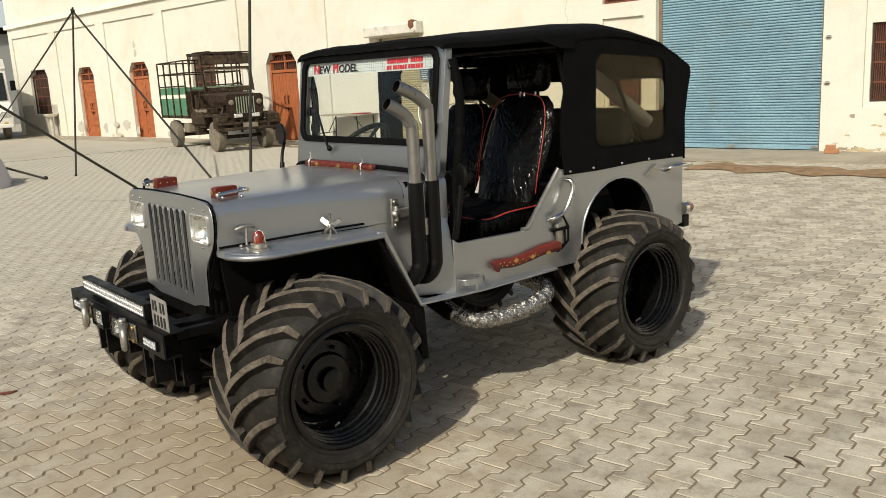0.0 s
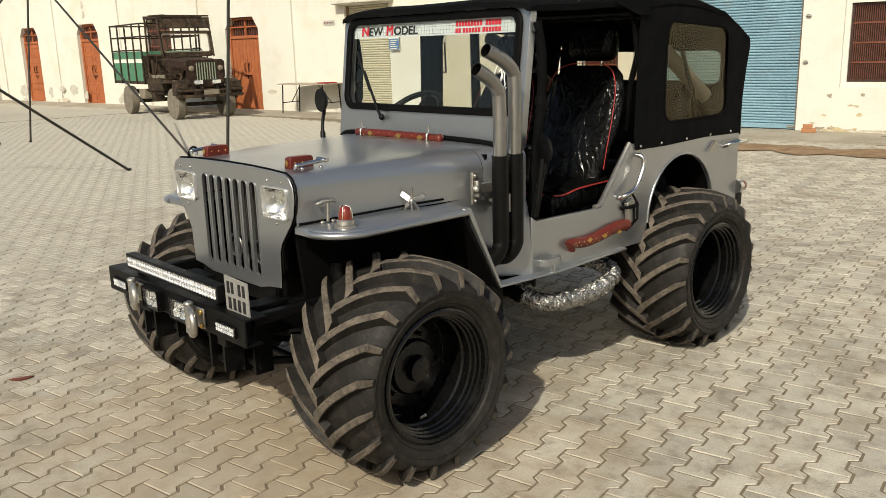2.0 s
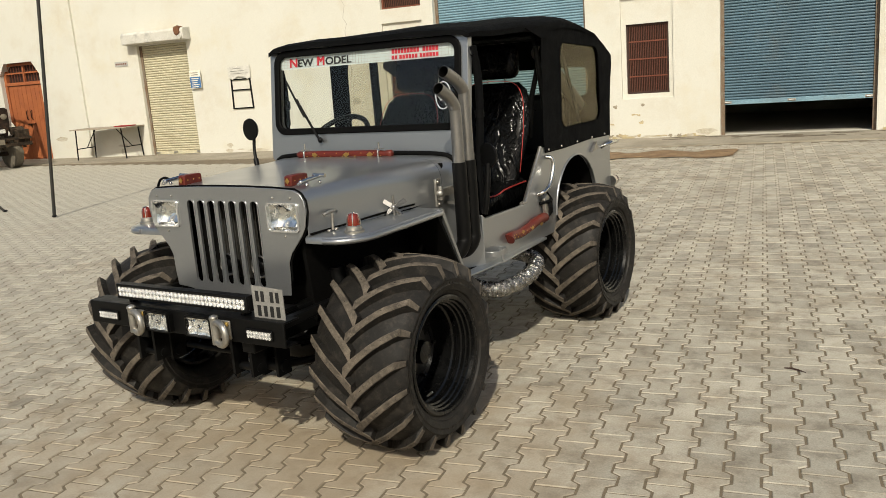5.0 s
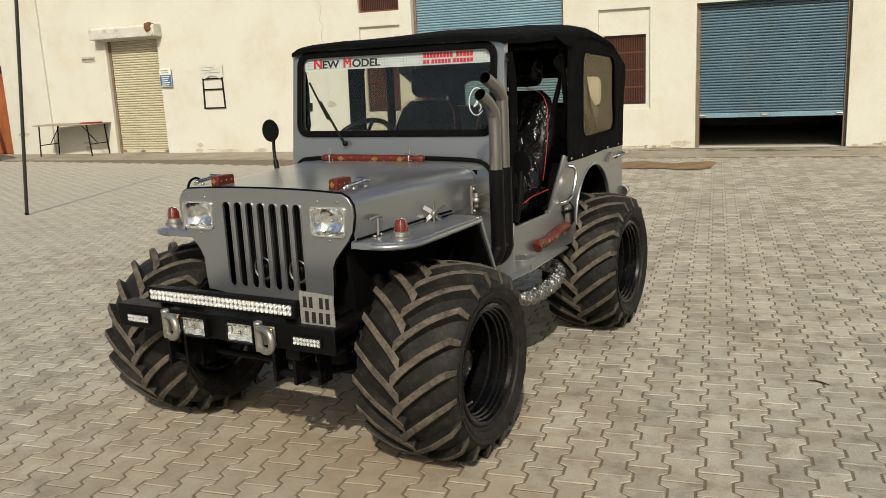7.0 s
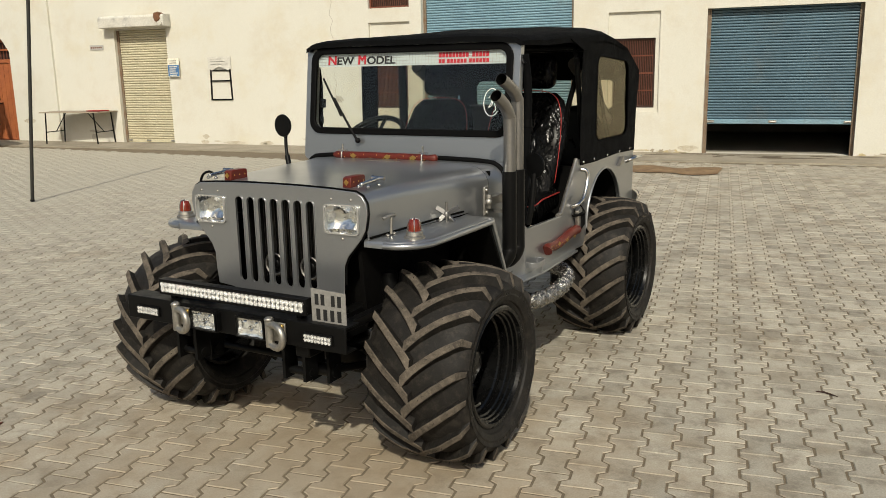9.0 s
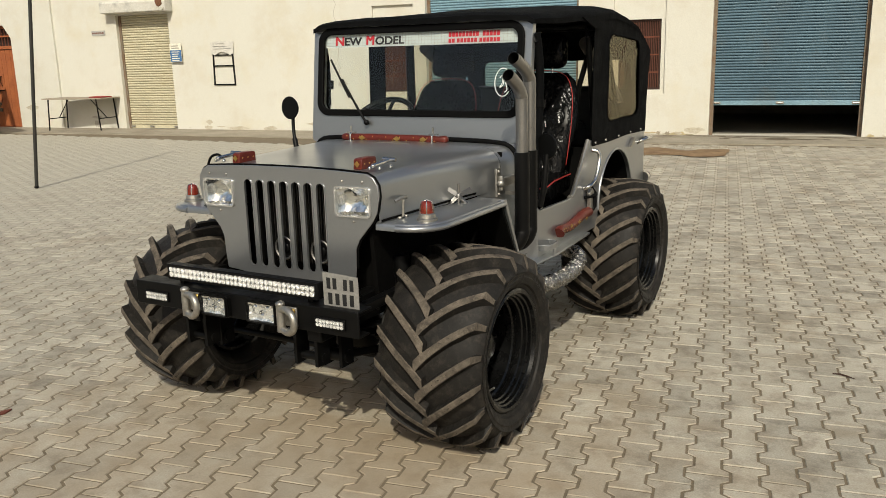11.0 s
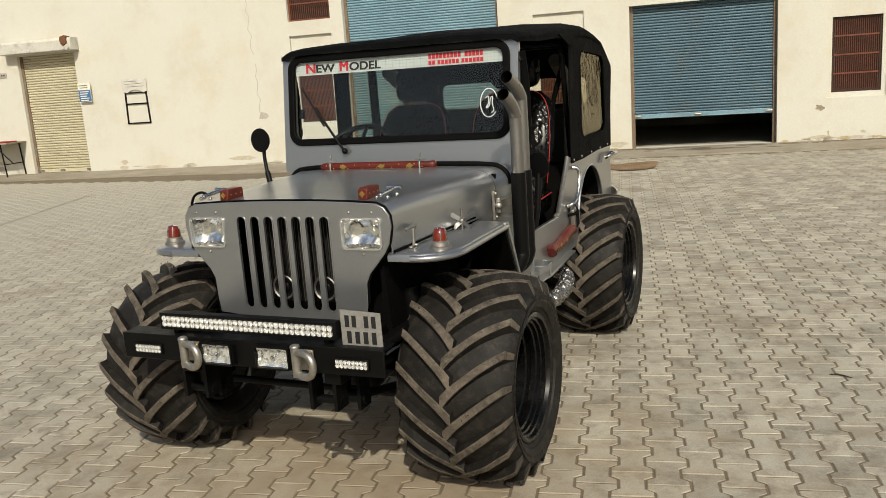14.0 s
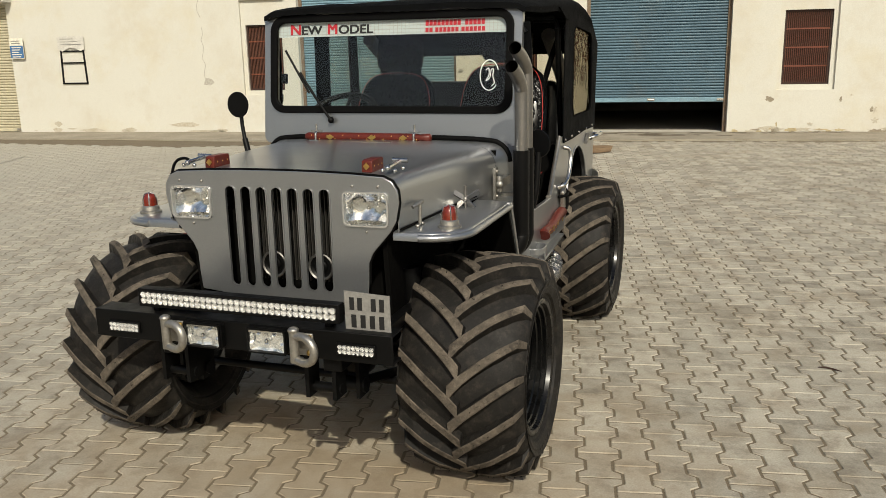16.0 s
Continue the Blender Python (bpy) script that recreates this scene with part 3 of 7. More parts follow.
def panel_door(s0, s1, h, leaves, label, planks):
    t = thing("wooden_door", WALL @ pose((s0 + s1) / 2, 0.2, 0), label, "door", group="wooden doors")
    w = (s1 - s0) / 2
    z1 = h - 0.62
    b = B()
    frame_ring(b, [(-w, 0), (w, 0), (w, h), (-w, h)], [(-w + 0.09, 0.01), (w - 0.09, 0.01), (w - 0.09, h - 0.08), (-w + 0.09, h - 0.08)], "y", -0.02, 0.08)
    box(b, -w + 0.09, w - 0.09, -0.025, 0.08, z1, z1 + 0.09)
    part("door_frame", b, M_DOOR, t, bevel=0.006)
    for i in range(leaves):
        x0 = -w + 0.095 + (2 * w - 0.19) * i / leaves
        x1 = -w + 0.095 + (2 * w - 0.19) * (i + 1) / leaves - 0.008
        c = B()
        box(c, x0, x1, 0.02, 0.06, 0.012, z1 - 0.005)
        leaf = part("door_leaf", c, M_DOOR, t, bevel=0.004)
        if planks:
            n = 4
            for k in range(n):
                q = B()
                box(q, x0 + (x1 - x0) * k / n + 0.004, x0 + (x1 - x0) * (k + 1) / n - 0.004, 0.008, 0.02, 0.02, z1 - 0.012)
                part("plank", q, M_DOOR, leaf)
        else:
            n = 6
            for k in range(n):
                q = B()
                zz = 0.12 + (z1 - 0.2) * k / n
                frame_ring(q, [(x0 + 0.08, zz), (x1 - 0.08, zz), (x1 - 0.08, zz + (z1 - 0.2) / n - 0.07), (x0 + 0.08, zz + (z1 - 0.2) / n - 0.07)],
                           [(x0 + 0.11, zz + 0.03), (x1 - 0.11, zz + 0.03), (x1 - 0.11, zz + (z1 - 0.2) / n - 0.10), (x0 + 0.11, zz + (z1 - 0.2) / n - 0.10)], "y", 0.004, 0.02)
                part("panel", q, M_DOOR, leaf)
    for x in (-0.09, 0.09):
        c = B()
        tube(c, [(x, 0.0, 1.12), (x, -0.04, 1.15), (x, -0.04, 1.35), (x, 0.0, 1.38)], 0.012, 8)
        part("pull", c, M_BLACK, t)
    c = B()
    tube(c, [(-0.12, -0.02, 1.0), (0.16, -0.02, 1.0)], 0.014, 8)
    tube(c, [(0.02, -0.03, 1.0), (0.02, -0.03, 0.9)], 0.012, 8)
    part("bolt", c, M_BLACK, t)
    for i in range(12):
        x = -w + 0.12 + (2 * w - 0.24) * (i + 0.5) / 12
        c = B()
        box(c, x - 0.009, x + 0.009, 0.02, 0.035, z1 + 0.09, h - 0.09)
        part("transom_bar", c, M_BROWN, t)
    c = B()
    box(c, -w + 0.09, w - 0.09, 0.0, 0.045, z1 + 0.32, z1 + 0.36)
    box(c, -0.025, 0.025, 0.0, 0.045, z1 + 0.09, h - 0.09)
    part("transom", c, M_DOOR, t)
    c = B()
    box(c, -w + 0.05, w - 0.05, 0.09, 0.11, z1, h - 0.02)
    part("transom_back", c, M_DARK_BROWN, t)
    return t


panel_door(-32.72, -31.22, 2.88, 1, "orange-brown panelled wooden door with barred transom", False)
panel_door(-28.1, -26.6, 2.86, 2, "orange-brown double panelled door with barred transom", False)
panel_door(-19.05, -17.48, 2.71, 2, "red-brown plank double door with barred transom", True)

# canopy over the cream shutter, broken at one corner
t = thing("canopy", WALL @ pose(-13.02, 0, 0), "weathered white concrete canopy with a rusty broken corner", "canopy")
c = B()
prism(c, [(-0.22, 2.85), (0.06, 2.83), (0.06, 3.14), (-0.18, 3.13), (-0.23, 3.08)], "x", -1.03, 0.99)
M_SLAB = material("chipped_whitewash", (0.60, 0.585, 0.53), 0.9, spot=(0.50, 0.47, 0.40), amount=0.6, scale=2.5, grain=40, bump=0.004, bump_scale=25, speck=(0.20, 0.19, 0.175), speck_scale=4.0, speck_amount=0.5)
part("slab", c, M_SLAB, t, bevel=0.015)
rnd = random.Random(8)
for x0, x1, z0, z1 in ((0.70, 0.95, 2.93, 3.20), (0.82, 0.97, 2.85, 2.97)):
    c = B()
    n = 12
    ring = [((x0 + x1) / 2 + (x1 - x0) / 2 * math.cos(k) * rnd.uniform(0.75, 1.1), (z0 + z1) / 2 + (z1 - z0) / 2 * math.sin(k) * rnd.uniform(0.75, 1.1)) for k in (2 * math.pi * q / n for q in range(n))]
    prism(c, ring, "y", -0.255, -0.05)
    for v in c.verts:
        v.co += Vector((rnd.uniform(-0.02, 0.02), rnd.uniform(-0.012, 0.012), rnd.uniform(-0.02, 0.02)))
    part("broken_corner", c, material("rusty_rubble", (0.17, 0.075, 0.035), 0.95, amount=0.8, scale=14, bump=0.02, bump_scale=30) if z0 > 2.9 else M_SLAB, t, "rusty crumbling corner")
# signs and frames on the wall
t = thing("wall_sign", WALL @ pose(-12.0, -0.002, 1.86), "small blue and white notice on the wall", "sign")
c = B()
box(c, -0.17, 0.17, -0.012, 0.0, -0.22, 0.22)
part("board", c, M_PLASTER_WHITE, t)
c = B()
box(c, -0.165, 0.165, -0.016, -0.013, -0.21, 0.06)
part("blue_field", c, material("blue_print", (0.06, 0.16, 0.34), 0.6), t, "blue field")
for i in range(5):
    c = B()
    z = 0.02 - i * 0.05
    box(c, -0.12, 0.12 - 0.03 * (i % 3), -0.019, -0.017, z - 0.012, z + 0.008)
    part("mark", c, M_PLASTER_WHITE, t)
for i in range(2):
    c = B()
    box(c, -0.12, 0.10, -0.015, -0.013, 0.10 + i * 0.05, 0.12 + i * 0.05)
    part("mark", c, M_STEEL, t)
t = thing("name_board", WALL @ pose(-14.42, 0.056, 2.4), "small grey board on the wall", "sign")
c = B()
box(c, -0.22, 0.22, -0.012, 0.0, -0.06, 0.06)
part("board", c, material("grey_board", (0.42, 0.41, 0.38), 0.6), t)
for i in range(6):
    c = B()
    box(c, -0.19 + i * 0.065, -0.15 + i * 0.065, -0.015, -0.013, -0.02, 0.02)
    part("mark", c, M_BROWN, t)
t = thing("torn_poster_frame", WALL @ pose(-10.62, 0, 1.07), "thin black frame with a torn white poster at its top", "frame")
c = B()
frame_ring(c, [(-0.31, 0), (0.31, 0), (0.29, 0.72), (-0.29, 0.72)], [(-0.28, 0.03), (0.28, 0.03), (0.262, 0.69), (-0.262, 0.69)], "y", -0.03, 0.0)
box(c, -0.30, 0.30, -0.03, 0.0, 0.44, 0.47)
part("frame_bar", c, M_BLACK, t)
c = B()
prism(c, [(-0.33, 0.76), (-0.22, 0.70), (-0.05, 0.78), (0.1, 0.76), (0.22, 0.70), (0.32, 0.74), (0.33, 1.02), (-0.33, 1.02)], "y", -0.038, -0.034)
part("poster_rest", c, material("faded_paper", (0.62, 0.60, 0.54), 0.8, amount=0.5, scale=9), t, "torn faded paper")
for i, z in enumerate((0.84, 0.90, 0.96)):
    c = B()
    box(c, -0.26, 0.26 - 0.1 * i, -0.041, -0.039, z, z + 0.012)
    part("mark", c, M_STEEL, t)
# cable and switch box
t = thing("wall_cable", WALL @ pose(6.35, -0.01, 0), "thin black cable down to a small box on the wall", "cable")
c = B()
tube(c, [(0.25, 0, 4.4), (0.22, 0, 3.2), (0.18, 0, 2.6), (0.06, 0, 2.2), (0.0, 0, 1.95)], 0.008, 6)
part("wire", c, M_BLACK, t)
c = B()
box(c, -0.06, 0.06, -0.05, 0.01, 1.85, 1.97)
part("switch_box", c, M_PLASTER_WHITE, t, bevel=0.006)

# apron along the wall
a = B()
prism(a, [(LEFT_END, 0.02), (16, 0.02), (16, -1.55), (11, -1.4), (6, -1.5), (3, -1.35), (0, -1.6), (-4.0, -2.0), (-9, -1.5), (LEFT_END, -1.2)], "z", -0.05, 0.012)
apron = solid("pavement_apron", a, material("worn_concrete", (0.33, 0.295, 0.23), 0.95, spot=(0.225, 0.19, 0.138), amount=0.8, scale=1.3, grain=40, bump=0.006, bump_scale=25, stain=(0.13, 0.10, 0.07), stain_scale=0.8, stain_amount=0.6),
              WALL, "worn stained concrete apron at the foot of the wall", "pavement", kind="structure")

M_DIRT = material("dark_yard_dirt", (0.15, 0.118, 0.08), 0.95, spot=(0.08, 0.062, 0.042), amount=0.9, scale=7, grain=50, bump=0.01, bump_scale=30)
rnd = random.Random(31)
for i in range(34):
    s0, y0 = (rnd.uniform(-0.3, 3.6), -rnd.uniform(0.1, 0.75)) if i < 20 else (rnd.uniform(3.4, 10), -rnd.uniform(0.05, 0.3))
    wd, dp = rnd.uniform(0.2, 0.9), rnd.uniform(0.06, 0.26)
    f = B()
    ring = [(2 * math.pi * q / 20, rnd.uniform(0.4, 1.0)) for q in range(20)]
    prism(f, [(s0 + wd * 0.5 * r * math.cos(k), min(-0.01, y0 + dp * 0.5 * r * math.sin(k))) for k, r in ring], "z", 0.011, 0.0145 + 0.0004 * (i % 8))
    part("dirt_patch", f, M_DIRT, apron, "dark dirt trodden out of the opening")

# ---- the jeep; x to its own left, y towards its rear, z up ----
jeep = thing("jeep", Matrix(), "matte grey jeep with black canvas top and huge tractor tyres", "jeep")
TYRE_R, TYRE_W, RIM_R = 0.438, 0.49, 0.256
AXLES = (0.115, 2.19)
WHEEL_Z = 0.425


def wheel(x, y, side, turn=0.0, spin=0.0):
    """side +1: the outer face looks to +x."""
    hub = new("wheel")
    hub.parent = jeep
    hub.matrix_local = pose(x, y, WHEEL_Z, 0, 0, turn)
    half = TYRE_W / 2
    R0 = TYRE_R - 0.040
    prof = [(RIM_R - 0.004, -half + 0.06), (RIM_R + 0.006, -half + 0.045), (RIM_R + 0.014, -half + 0.032), (RIM_R + 0.03, -half + 0.026), (RIM_R + 0.034, -half + 0.016), (RIM_R + 0.06, -half + 0.004), (RIM_R + 0.066, -half + 0.007),
            (RIM_R + 0.085, -half), (R0 - 0.062, -half + 0.005), (R0 - 0.034, -half + 0.022), (R0 - 0.014, -half + 0.065), (R0 + 0.001, -half * 0.5), (R0 + 0.006, 0)]
    prof = prof + [(r, -h) for r, h in prof[-2::-1]]
    turnx = pose(0, 0, 0, 0, 90, 0)
    low = -WHEEL_Z + 0.001
    c = B()
    lathe(c, prof + [(RIM_R - 0.02, half * 0.5), (RIM_R - 0.02, -half * 0.5)], turnx, 72, close=True)
    part("tyre", c, M_TYRE, hub, "black tractor tyre", smooth=40)
    k = B()
    count = 19
    rnd = random.Random(int(x * 10 + y * 7))
    for s in (1, -1):
        for i in range(count):
            a0 = spin + 2 * math.pi * (i + (0.5 if s > 0 else 0)) / count
            rows = []
            steps = 8
            for j in range(steps + 2):
                u = j / steps
                if j <= steps:
                    xx = s * (-0.020 + (half - 0.006) * u)
                    ang = 0.47 * (u ** 0.86)
                    base = R0 - 0.014 - (0.036 if u > 0.85 else 0)
                    top = TYRE_R - 0.026 * (max(0, u - 0.5) / 0.5) ** 1.5 + rnd.uniform(-0.0012, 0.0012)
                    wid = 0.043 - 0.009 * u + 0.016 * max(0.0, 1 - 3.5 * u)
                else:
                    xx = s * (half - 0.006)
                    ang, base, top, wid = 0.49, R0 - 0.085, R0 - 0.045, 0.028
                da = wid / TYRE_R * 0.5
                tilt = 0.012 / TYRE_R
                ring = []
                for aa, rr in ((-da - tilt, base), (-da, top - 0.003), (-da + 0.012, top), (da - 0.012, top), (da, top - 0.003), (da + tilt, base)):
                    t = -(a0 + ang + aa)
                    ring.append(k.verts.new((xx, rr * math.cos(t), max(low, rr * math.sin(t)))))
                rows.append(ring)
            for r0, r1 in zip(rows, rows[1:]):
                for q in range(6):
                    f = k.faces.new((r0[q], r0[(q + 1) % 6], r1[(q + 1) % 6], r1[q]))
                    f.material_index = 1 if 1 <= q <= 3 else 0
            k.faces.new(rows[0]), k.faces.new(rows[-1][::-1])
            # moulding hairs
            for _ in range(8):
                r0 = rnd.choice(rows[2:])
                p = (r0[2].co + r0[3].co) / 2
                d = Vector((rnd.uniform(-.4, .4), p.y, p.z)).normalized()
                d.x += rnd.uniform(-0.5, 0.5)
                e = p + d * rnd.uniform(0.007, 0.019)
                w = Vector((0.0012, 0, 0))
                o = d.cross(w).normalized() * 0.0012
                va = [k.verts.new(q) for q in (p - w, p + w, p + o, e)]
                for tri in ((0, 1, 3), (1, 2, 3), (2, 0, 3)):
                    k.faces.new([va[q] for q in tri])
    part("tread", k, [M_TYRE, M_LUG], hub, "dusty brown rubber chevron lugs")
    # raised moulding marks round the sidewall
    for a, span, rr, hh in ((0.5, 0.55, 0.062, 0.022), (1.35, 0.22, 0.062, 0.014), (2.5, 0.6, 0.062, 0.022), (3.4, 0.18, 0.062, 0.014), (4.5, 0.5, 0.062, 0.022), (5.5, 0.25, 0.062, 0.014)):
        mk = B()
        n = max(3, int(span / 0.09))
        for q in range(n):
            t0, t1 = a + span * q / n, a + span * (q + 0.68) / n
            ra, rb_ = RIM_R + rr, RIM_R + rr + hh
            xo = side * (half - 0.0035)
            xi = xo - side * 0.006
            v = [mk.verts.new((xx, r_ * math.cos(t_), r_ * math.sin(t_))) for xx in (xi, xo) for r_, t_ in ((ra, t0), (ra, t1), (rb_, t1), (rb_, t0))]
            for f in ((4, 5, 6, 7), (0, 1, 5, 4), (1, 2, 6, 5), (2, 3, 7, 6), (3, 0, 4, 7)):
                mk.faces.new([v[z] for z in f])
        tagged(part("sidewall_mark", mk, M_TYRE, hub), "raised bar marks on the rubber", kind="stuff")
    r = B()
    o = half * side
    rp = [(RIM_R - 0.002, 0.055), (RIM_R + 0.010, 0.040), (RIM_R + 0.012, 0.028), (RIM_R + 0.004, 0.024), (RIM_R - 0.008, 0.028), (RIM_R - 0.012, 0.045), (RIM_R - 0.019, 0.049), (RIM_R - 0.020, 0.064), (RIM_R - 0.027, 0.068),
          (RIM_R - 0.028, 0.084), (RIM_R - 0.035, 0.089), (RIM_R - 0.036, 0.108), (RIM_R - 0.031, 0.113), (RIM_R - 0.030, 0.128), (RIM_R - 0.038, 0.135), (RIM_R - 0.042, 0.22), (RIM_R - 0.045, 0.30), (RIM_R - 0.045, 0.40), (RIM_R - 0.03, 0.40), (RIM_R - 0.02, 0.07)]
    lathe(r, [(q, o - side * h) for q, h in rp], turnx, 64, close=True)
    part("rim", r, M_BLACK_GLOSS, hub, "deep gloss black steel rim", smooth=30)
    d = B()
    dp = 0.24 if y < 1 else 0.34
    lathe(d, [(RIM_R - 0.044, o - side * dp), (0.185, o - side * (dp - 0.005)), (0.165, o - side * (dp - 0.04)), (0.115, o - side * (dp - 0.045)), (0.105, o - side * (dp - 0.065)), (0.055, o - side * (dp - 0.07)), (0.05, o - side * (dp - 0.105)), (0.034, o - side * (dp - 0.11)), (0.0001, o - side * (dp - 0.11))],
          turnx, 40)
    part("wheel_disc", d, M_BLACK_GLOSS, hub, smooth=35)
    for i in range(5):
        a = 2 * math.pi * i / 5
        nb = B()
        lathe(nb, [(0.010, o - side * (dp - 0.042)), (0.010, o - side * (dp - 0.064)), (0.006, o - side * (dp - 0.069))], turnx, 6)
        ob = part("wheel_nut", nb, M_BLACK_GLOSS, hub)
        ob.location = (0, 0.135 * math.cos(a), 0.135 * math.sin(a))
    vb = B()
    tube(vb, [(o - side * 0.15, 0, -RIM_R + 0.046), (o - side * 0.12, 0, -RIM_R + 0.07)], 0.005, 8)
    part("valve", vb, M_STEEL, hub)
    return hub


for y, spin in zip(AXLES, (0.08, 0.2)):
    for s in (1, -1):
        wheel(s * (0.712 if s > 0 else (0.792 if y < 1 else 0.71)), y, s, spin=spin + (0.06 if s < 0 else 0))

# -- grille with its seven slots --
GY = -0.205


def slot(c, w, z0, z1):
    top = [(c + w * math.cos(radians(a)), z1 - w + w * math.sin(radians(a))) for a in range(0, 181, 30)]
    bot = [(c + w * math.cos(radians(a)), z0 + w + w * math.sin(radians(a))) for a in range(180, 361, 30)]
    return top + bot


half_outline = [(0.27, 0.730), (0.355, 0.738), (0.362, 0.80), (0.366, 0.885), (0.385, 0.925), (0.455, 1.005), (0.478, 1.045), (0.490, 1.11), (0.486, 1.155), (0.465, 1.187), (0.43, 1.203), (0.30, 1.210), (0.15, 1.214), (0, 1.215)]
OUT = half_outline + [(-x, z) for x, z in half_outline[-2::-1]] + [(-0.2, 0.714), (0.2, 0.714)]
gb = B()
slots = [slot(-0.198 + i * 0.066, 0.0225, 0.762, 1.154) for i in range(7)]
lamps = [rounded(cx - 0.088, cx + 0.088, 1.022, 1.148, 0.022) for cx in (-0.372, 0.362)]
plate(gb, OUT, slots + lamps, "y", GY, GY + 0.005)
grille = part("grille", gb, M_PAINT, jeep, "grey slotted grille panel", bevel=0.003)
for i in range(7):
    rb = B()
    c = -0.198 + i * 0.066
    frame_ring(rb, slot(c, 0.0245, 0.760, 1.156), slot(c, 0.0205, 0.764, 1.152), "y", GY - 0.004, GY + 0.008)
    part("slot_lip", rb, M_PAINT, grille, smooth=60)
eb = B()
tube(eb, [(x * 1.003, GY + 0.014, z * 1.0 + 0.002) for x, z in half_outline[2:] + [(-x, z) for x, z in half_outline[-2:1:-1]]], 0.0042, 8)
part("edge_trim", eb, M_RUBBER, grille, "black rubber edging", smooth=60)

M_REFLECTOR = material("lamp_reflector", (0.92, 0.92, 0.91), 0.13, 1.0, amount=0.05, bump=0.006, bump_scale=9, rough_vary=0.05)
M_LENS = glass_material("lamp_glass", rough=0.01, tint=(0.96, 0.97, 0.96), gloss=0.008)


M_BEZEL = material("clear_lamp_rim", (0.55, 0.55, 0.53), 0.15, 0.6, amount=0.1)


def lamp(name, parent, cx, cz, w, h, y, depth, r=0.02, label=""):
    """A rectangular lamp: bezel, bowl and a ribbed glass."""
    b = B()
    frame_ring(b, rounded(cx - w - 0.003, cx + w + 0.003, cz - h - 0.003, cz + h + 0.003, r), rounded(cx - w + 0.003, cx + w - 0.003, cz - h + 0.003, cz + h - 0.003, r * 0.8), "y", y - 0.008, y + 0.012)
    head = part(name, b, M_BLACK if name == "fog_lamp" else M_BEZEL, parent, label or "chrome-rimmed rectangular headlight", smooth=50)
    n = 10
    rows = []
    for i in range(n + 1):
        u = -1 + 2 * i / n
        rows.append([(cx + w * u, y + 0.004 + depth * (1 - 0.5 * (u * u + v * v) * (1 - 0.0 * u)) * (1.0 if abs(u) < 1 and abs(v) < 1 else 0.0) + (0.006 if (i // 2 + int(v * 5 + 5) // 4) % 2 else 0.0), cz + h * v) for v in (-1 + 2 * j / n for j in range(n + 1))])
    bowl = B()
    sheet(bowl, rows)
    part("reflector", bowl, M_LED if name == "fog_lamp" else M_REFLECTOR, head, smooth=30)
    bulb = B()
    ball(bulb, (cx, y + depth * 0.55, cz), 0.008, (1, 1.6, 1))
    part("bulb", bulb, M_CHROME, head, smooth=60)
    gl = B()
    m = 14
    rows = [[(cx + (w - 0.004) * (-1 + 2 * i / m), y - 0.006 - 0.004 * (1 - (-1 + 2 * i / m) ** 2), cz + (h - 0.004) * v) for v in (-1, -0.3, 0.3, 1)] for i in range(m + 1)]
    sheet(gl, rows)
    ob = part("lens", gl, M_LENS, head, "clear glass", smooth=60)
    ob.visible_shadow = False
    return head


for cx in (-0.372, 0.362):
    lamp("headlight", jeep, cx, 1.085, 0.086, 0.061, GY - 0.002, 0.055)
    for dx, dz in ((-0.05, 0.083), (0.05, 0.083), (0.0, -0.083)):
        sb = B()
        ball(sb, (cx + dx, GY - 0.002, 1.085 + dz), 0.006, (1, 0.7, 1), 8, 6)
        part("screw", sb, M_STEEL, grille, smooth=60)

# radiator and horns behind the slots
rb = B()
box(rb, -0.27, 0.27, -0.09, -0.05, 0.74, 1.16)
M_FIN = material("dark_radiator_fin", (0.085, 0.08, 0.072), 0.5, 0.5)
radiator = part("radiator", rb, M_DARK, jeep, "black radiator core")
for i in range(26):
    fb = B()
    x = -0.15 + i * 0.0155
    box(fb, x, x + 0.003, -0.105, -0.09, 0.77, 1.13)
    part("fin", fb, M_FIN, radiator)
for x in (-0.055, 0.145):
    hb = B()
    lathe(hb, [(0.02, 0.05), (0.03, 0.03), (0.044, 0.012), (0.05, 0.0), (0.046, -0.004), (0.036, 0.004), (0.03, 0.002), (0.018, 0.008), (0.0001, 0.006)], Matrix.Translation((x, -0.155, 0.845)) @ pose(0, 0, 0, -90, 0, 0), 24)
    part("horn", hb, [M_BLACK], jeep, "round black horn", smooth=50)
    cb = B()
    lathe(cb, [(0.044, 0.0), (0.050, -0.004), (0.054, 0.0), (0.050, 0.004)], Matrix.Translation((x, -0.160, 0.845)) @ pose(0, 0, 0, -90, 0, 0), 24, close=True)
    part("horn_rim", cb, material("dark_steel_ring", (0.17, 0.165, 0.155), 0.4, 0.8, amount=0.4), jeep, "dark steel horn rim", smooth=60)
    cb = B()
    ball(cb, (x, -0.157, 0.845), 0.026, (1, 0.3, 1), 16, 8)
    part("horn_cap", cb, M_BLACK, jeep, smooth=60)


# -- hood and cowl --
def hood_ring(y, w, zside, ztop, r, lift=0.012):
    pts = [(-w, zside), (-w, (zside + ztop - r) / 2), (-w, ztop - r)]
    pts += [(-w + r - r * math.cos(radians(a)), ztop - r + r * math.sin(radians(a))) for a in (18, 36, 54, 72, 90)]
    pts += [(-w * f, ztop + lift * (1 - f * f)) for f in (0.72, 0.5, 0.3, 0.1)]
    return [(x, y, z) for x, z in pts + [(-x, z) for x, z in pts[::-1]]]


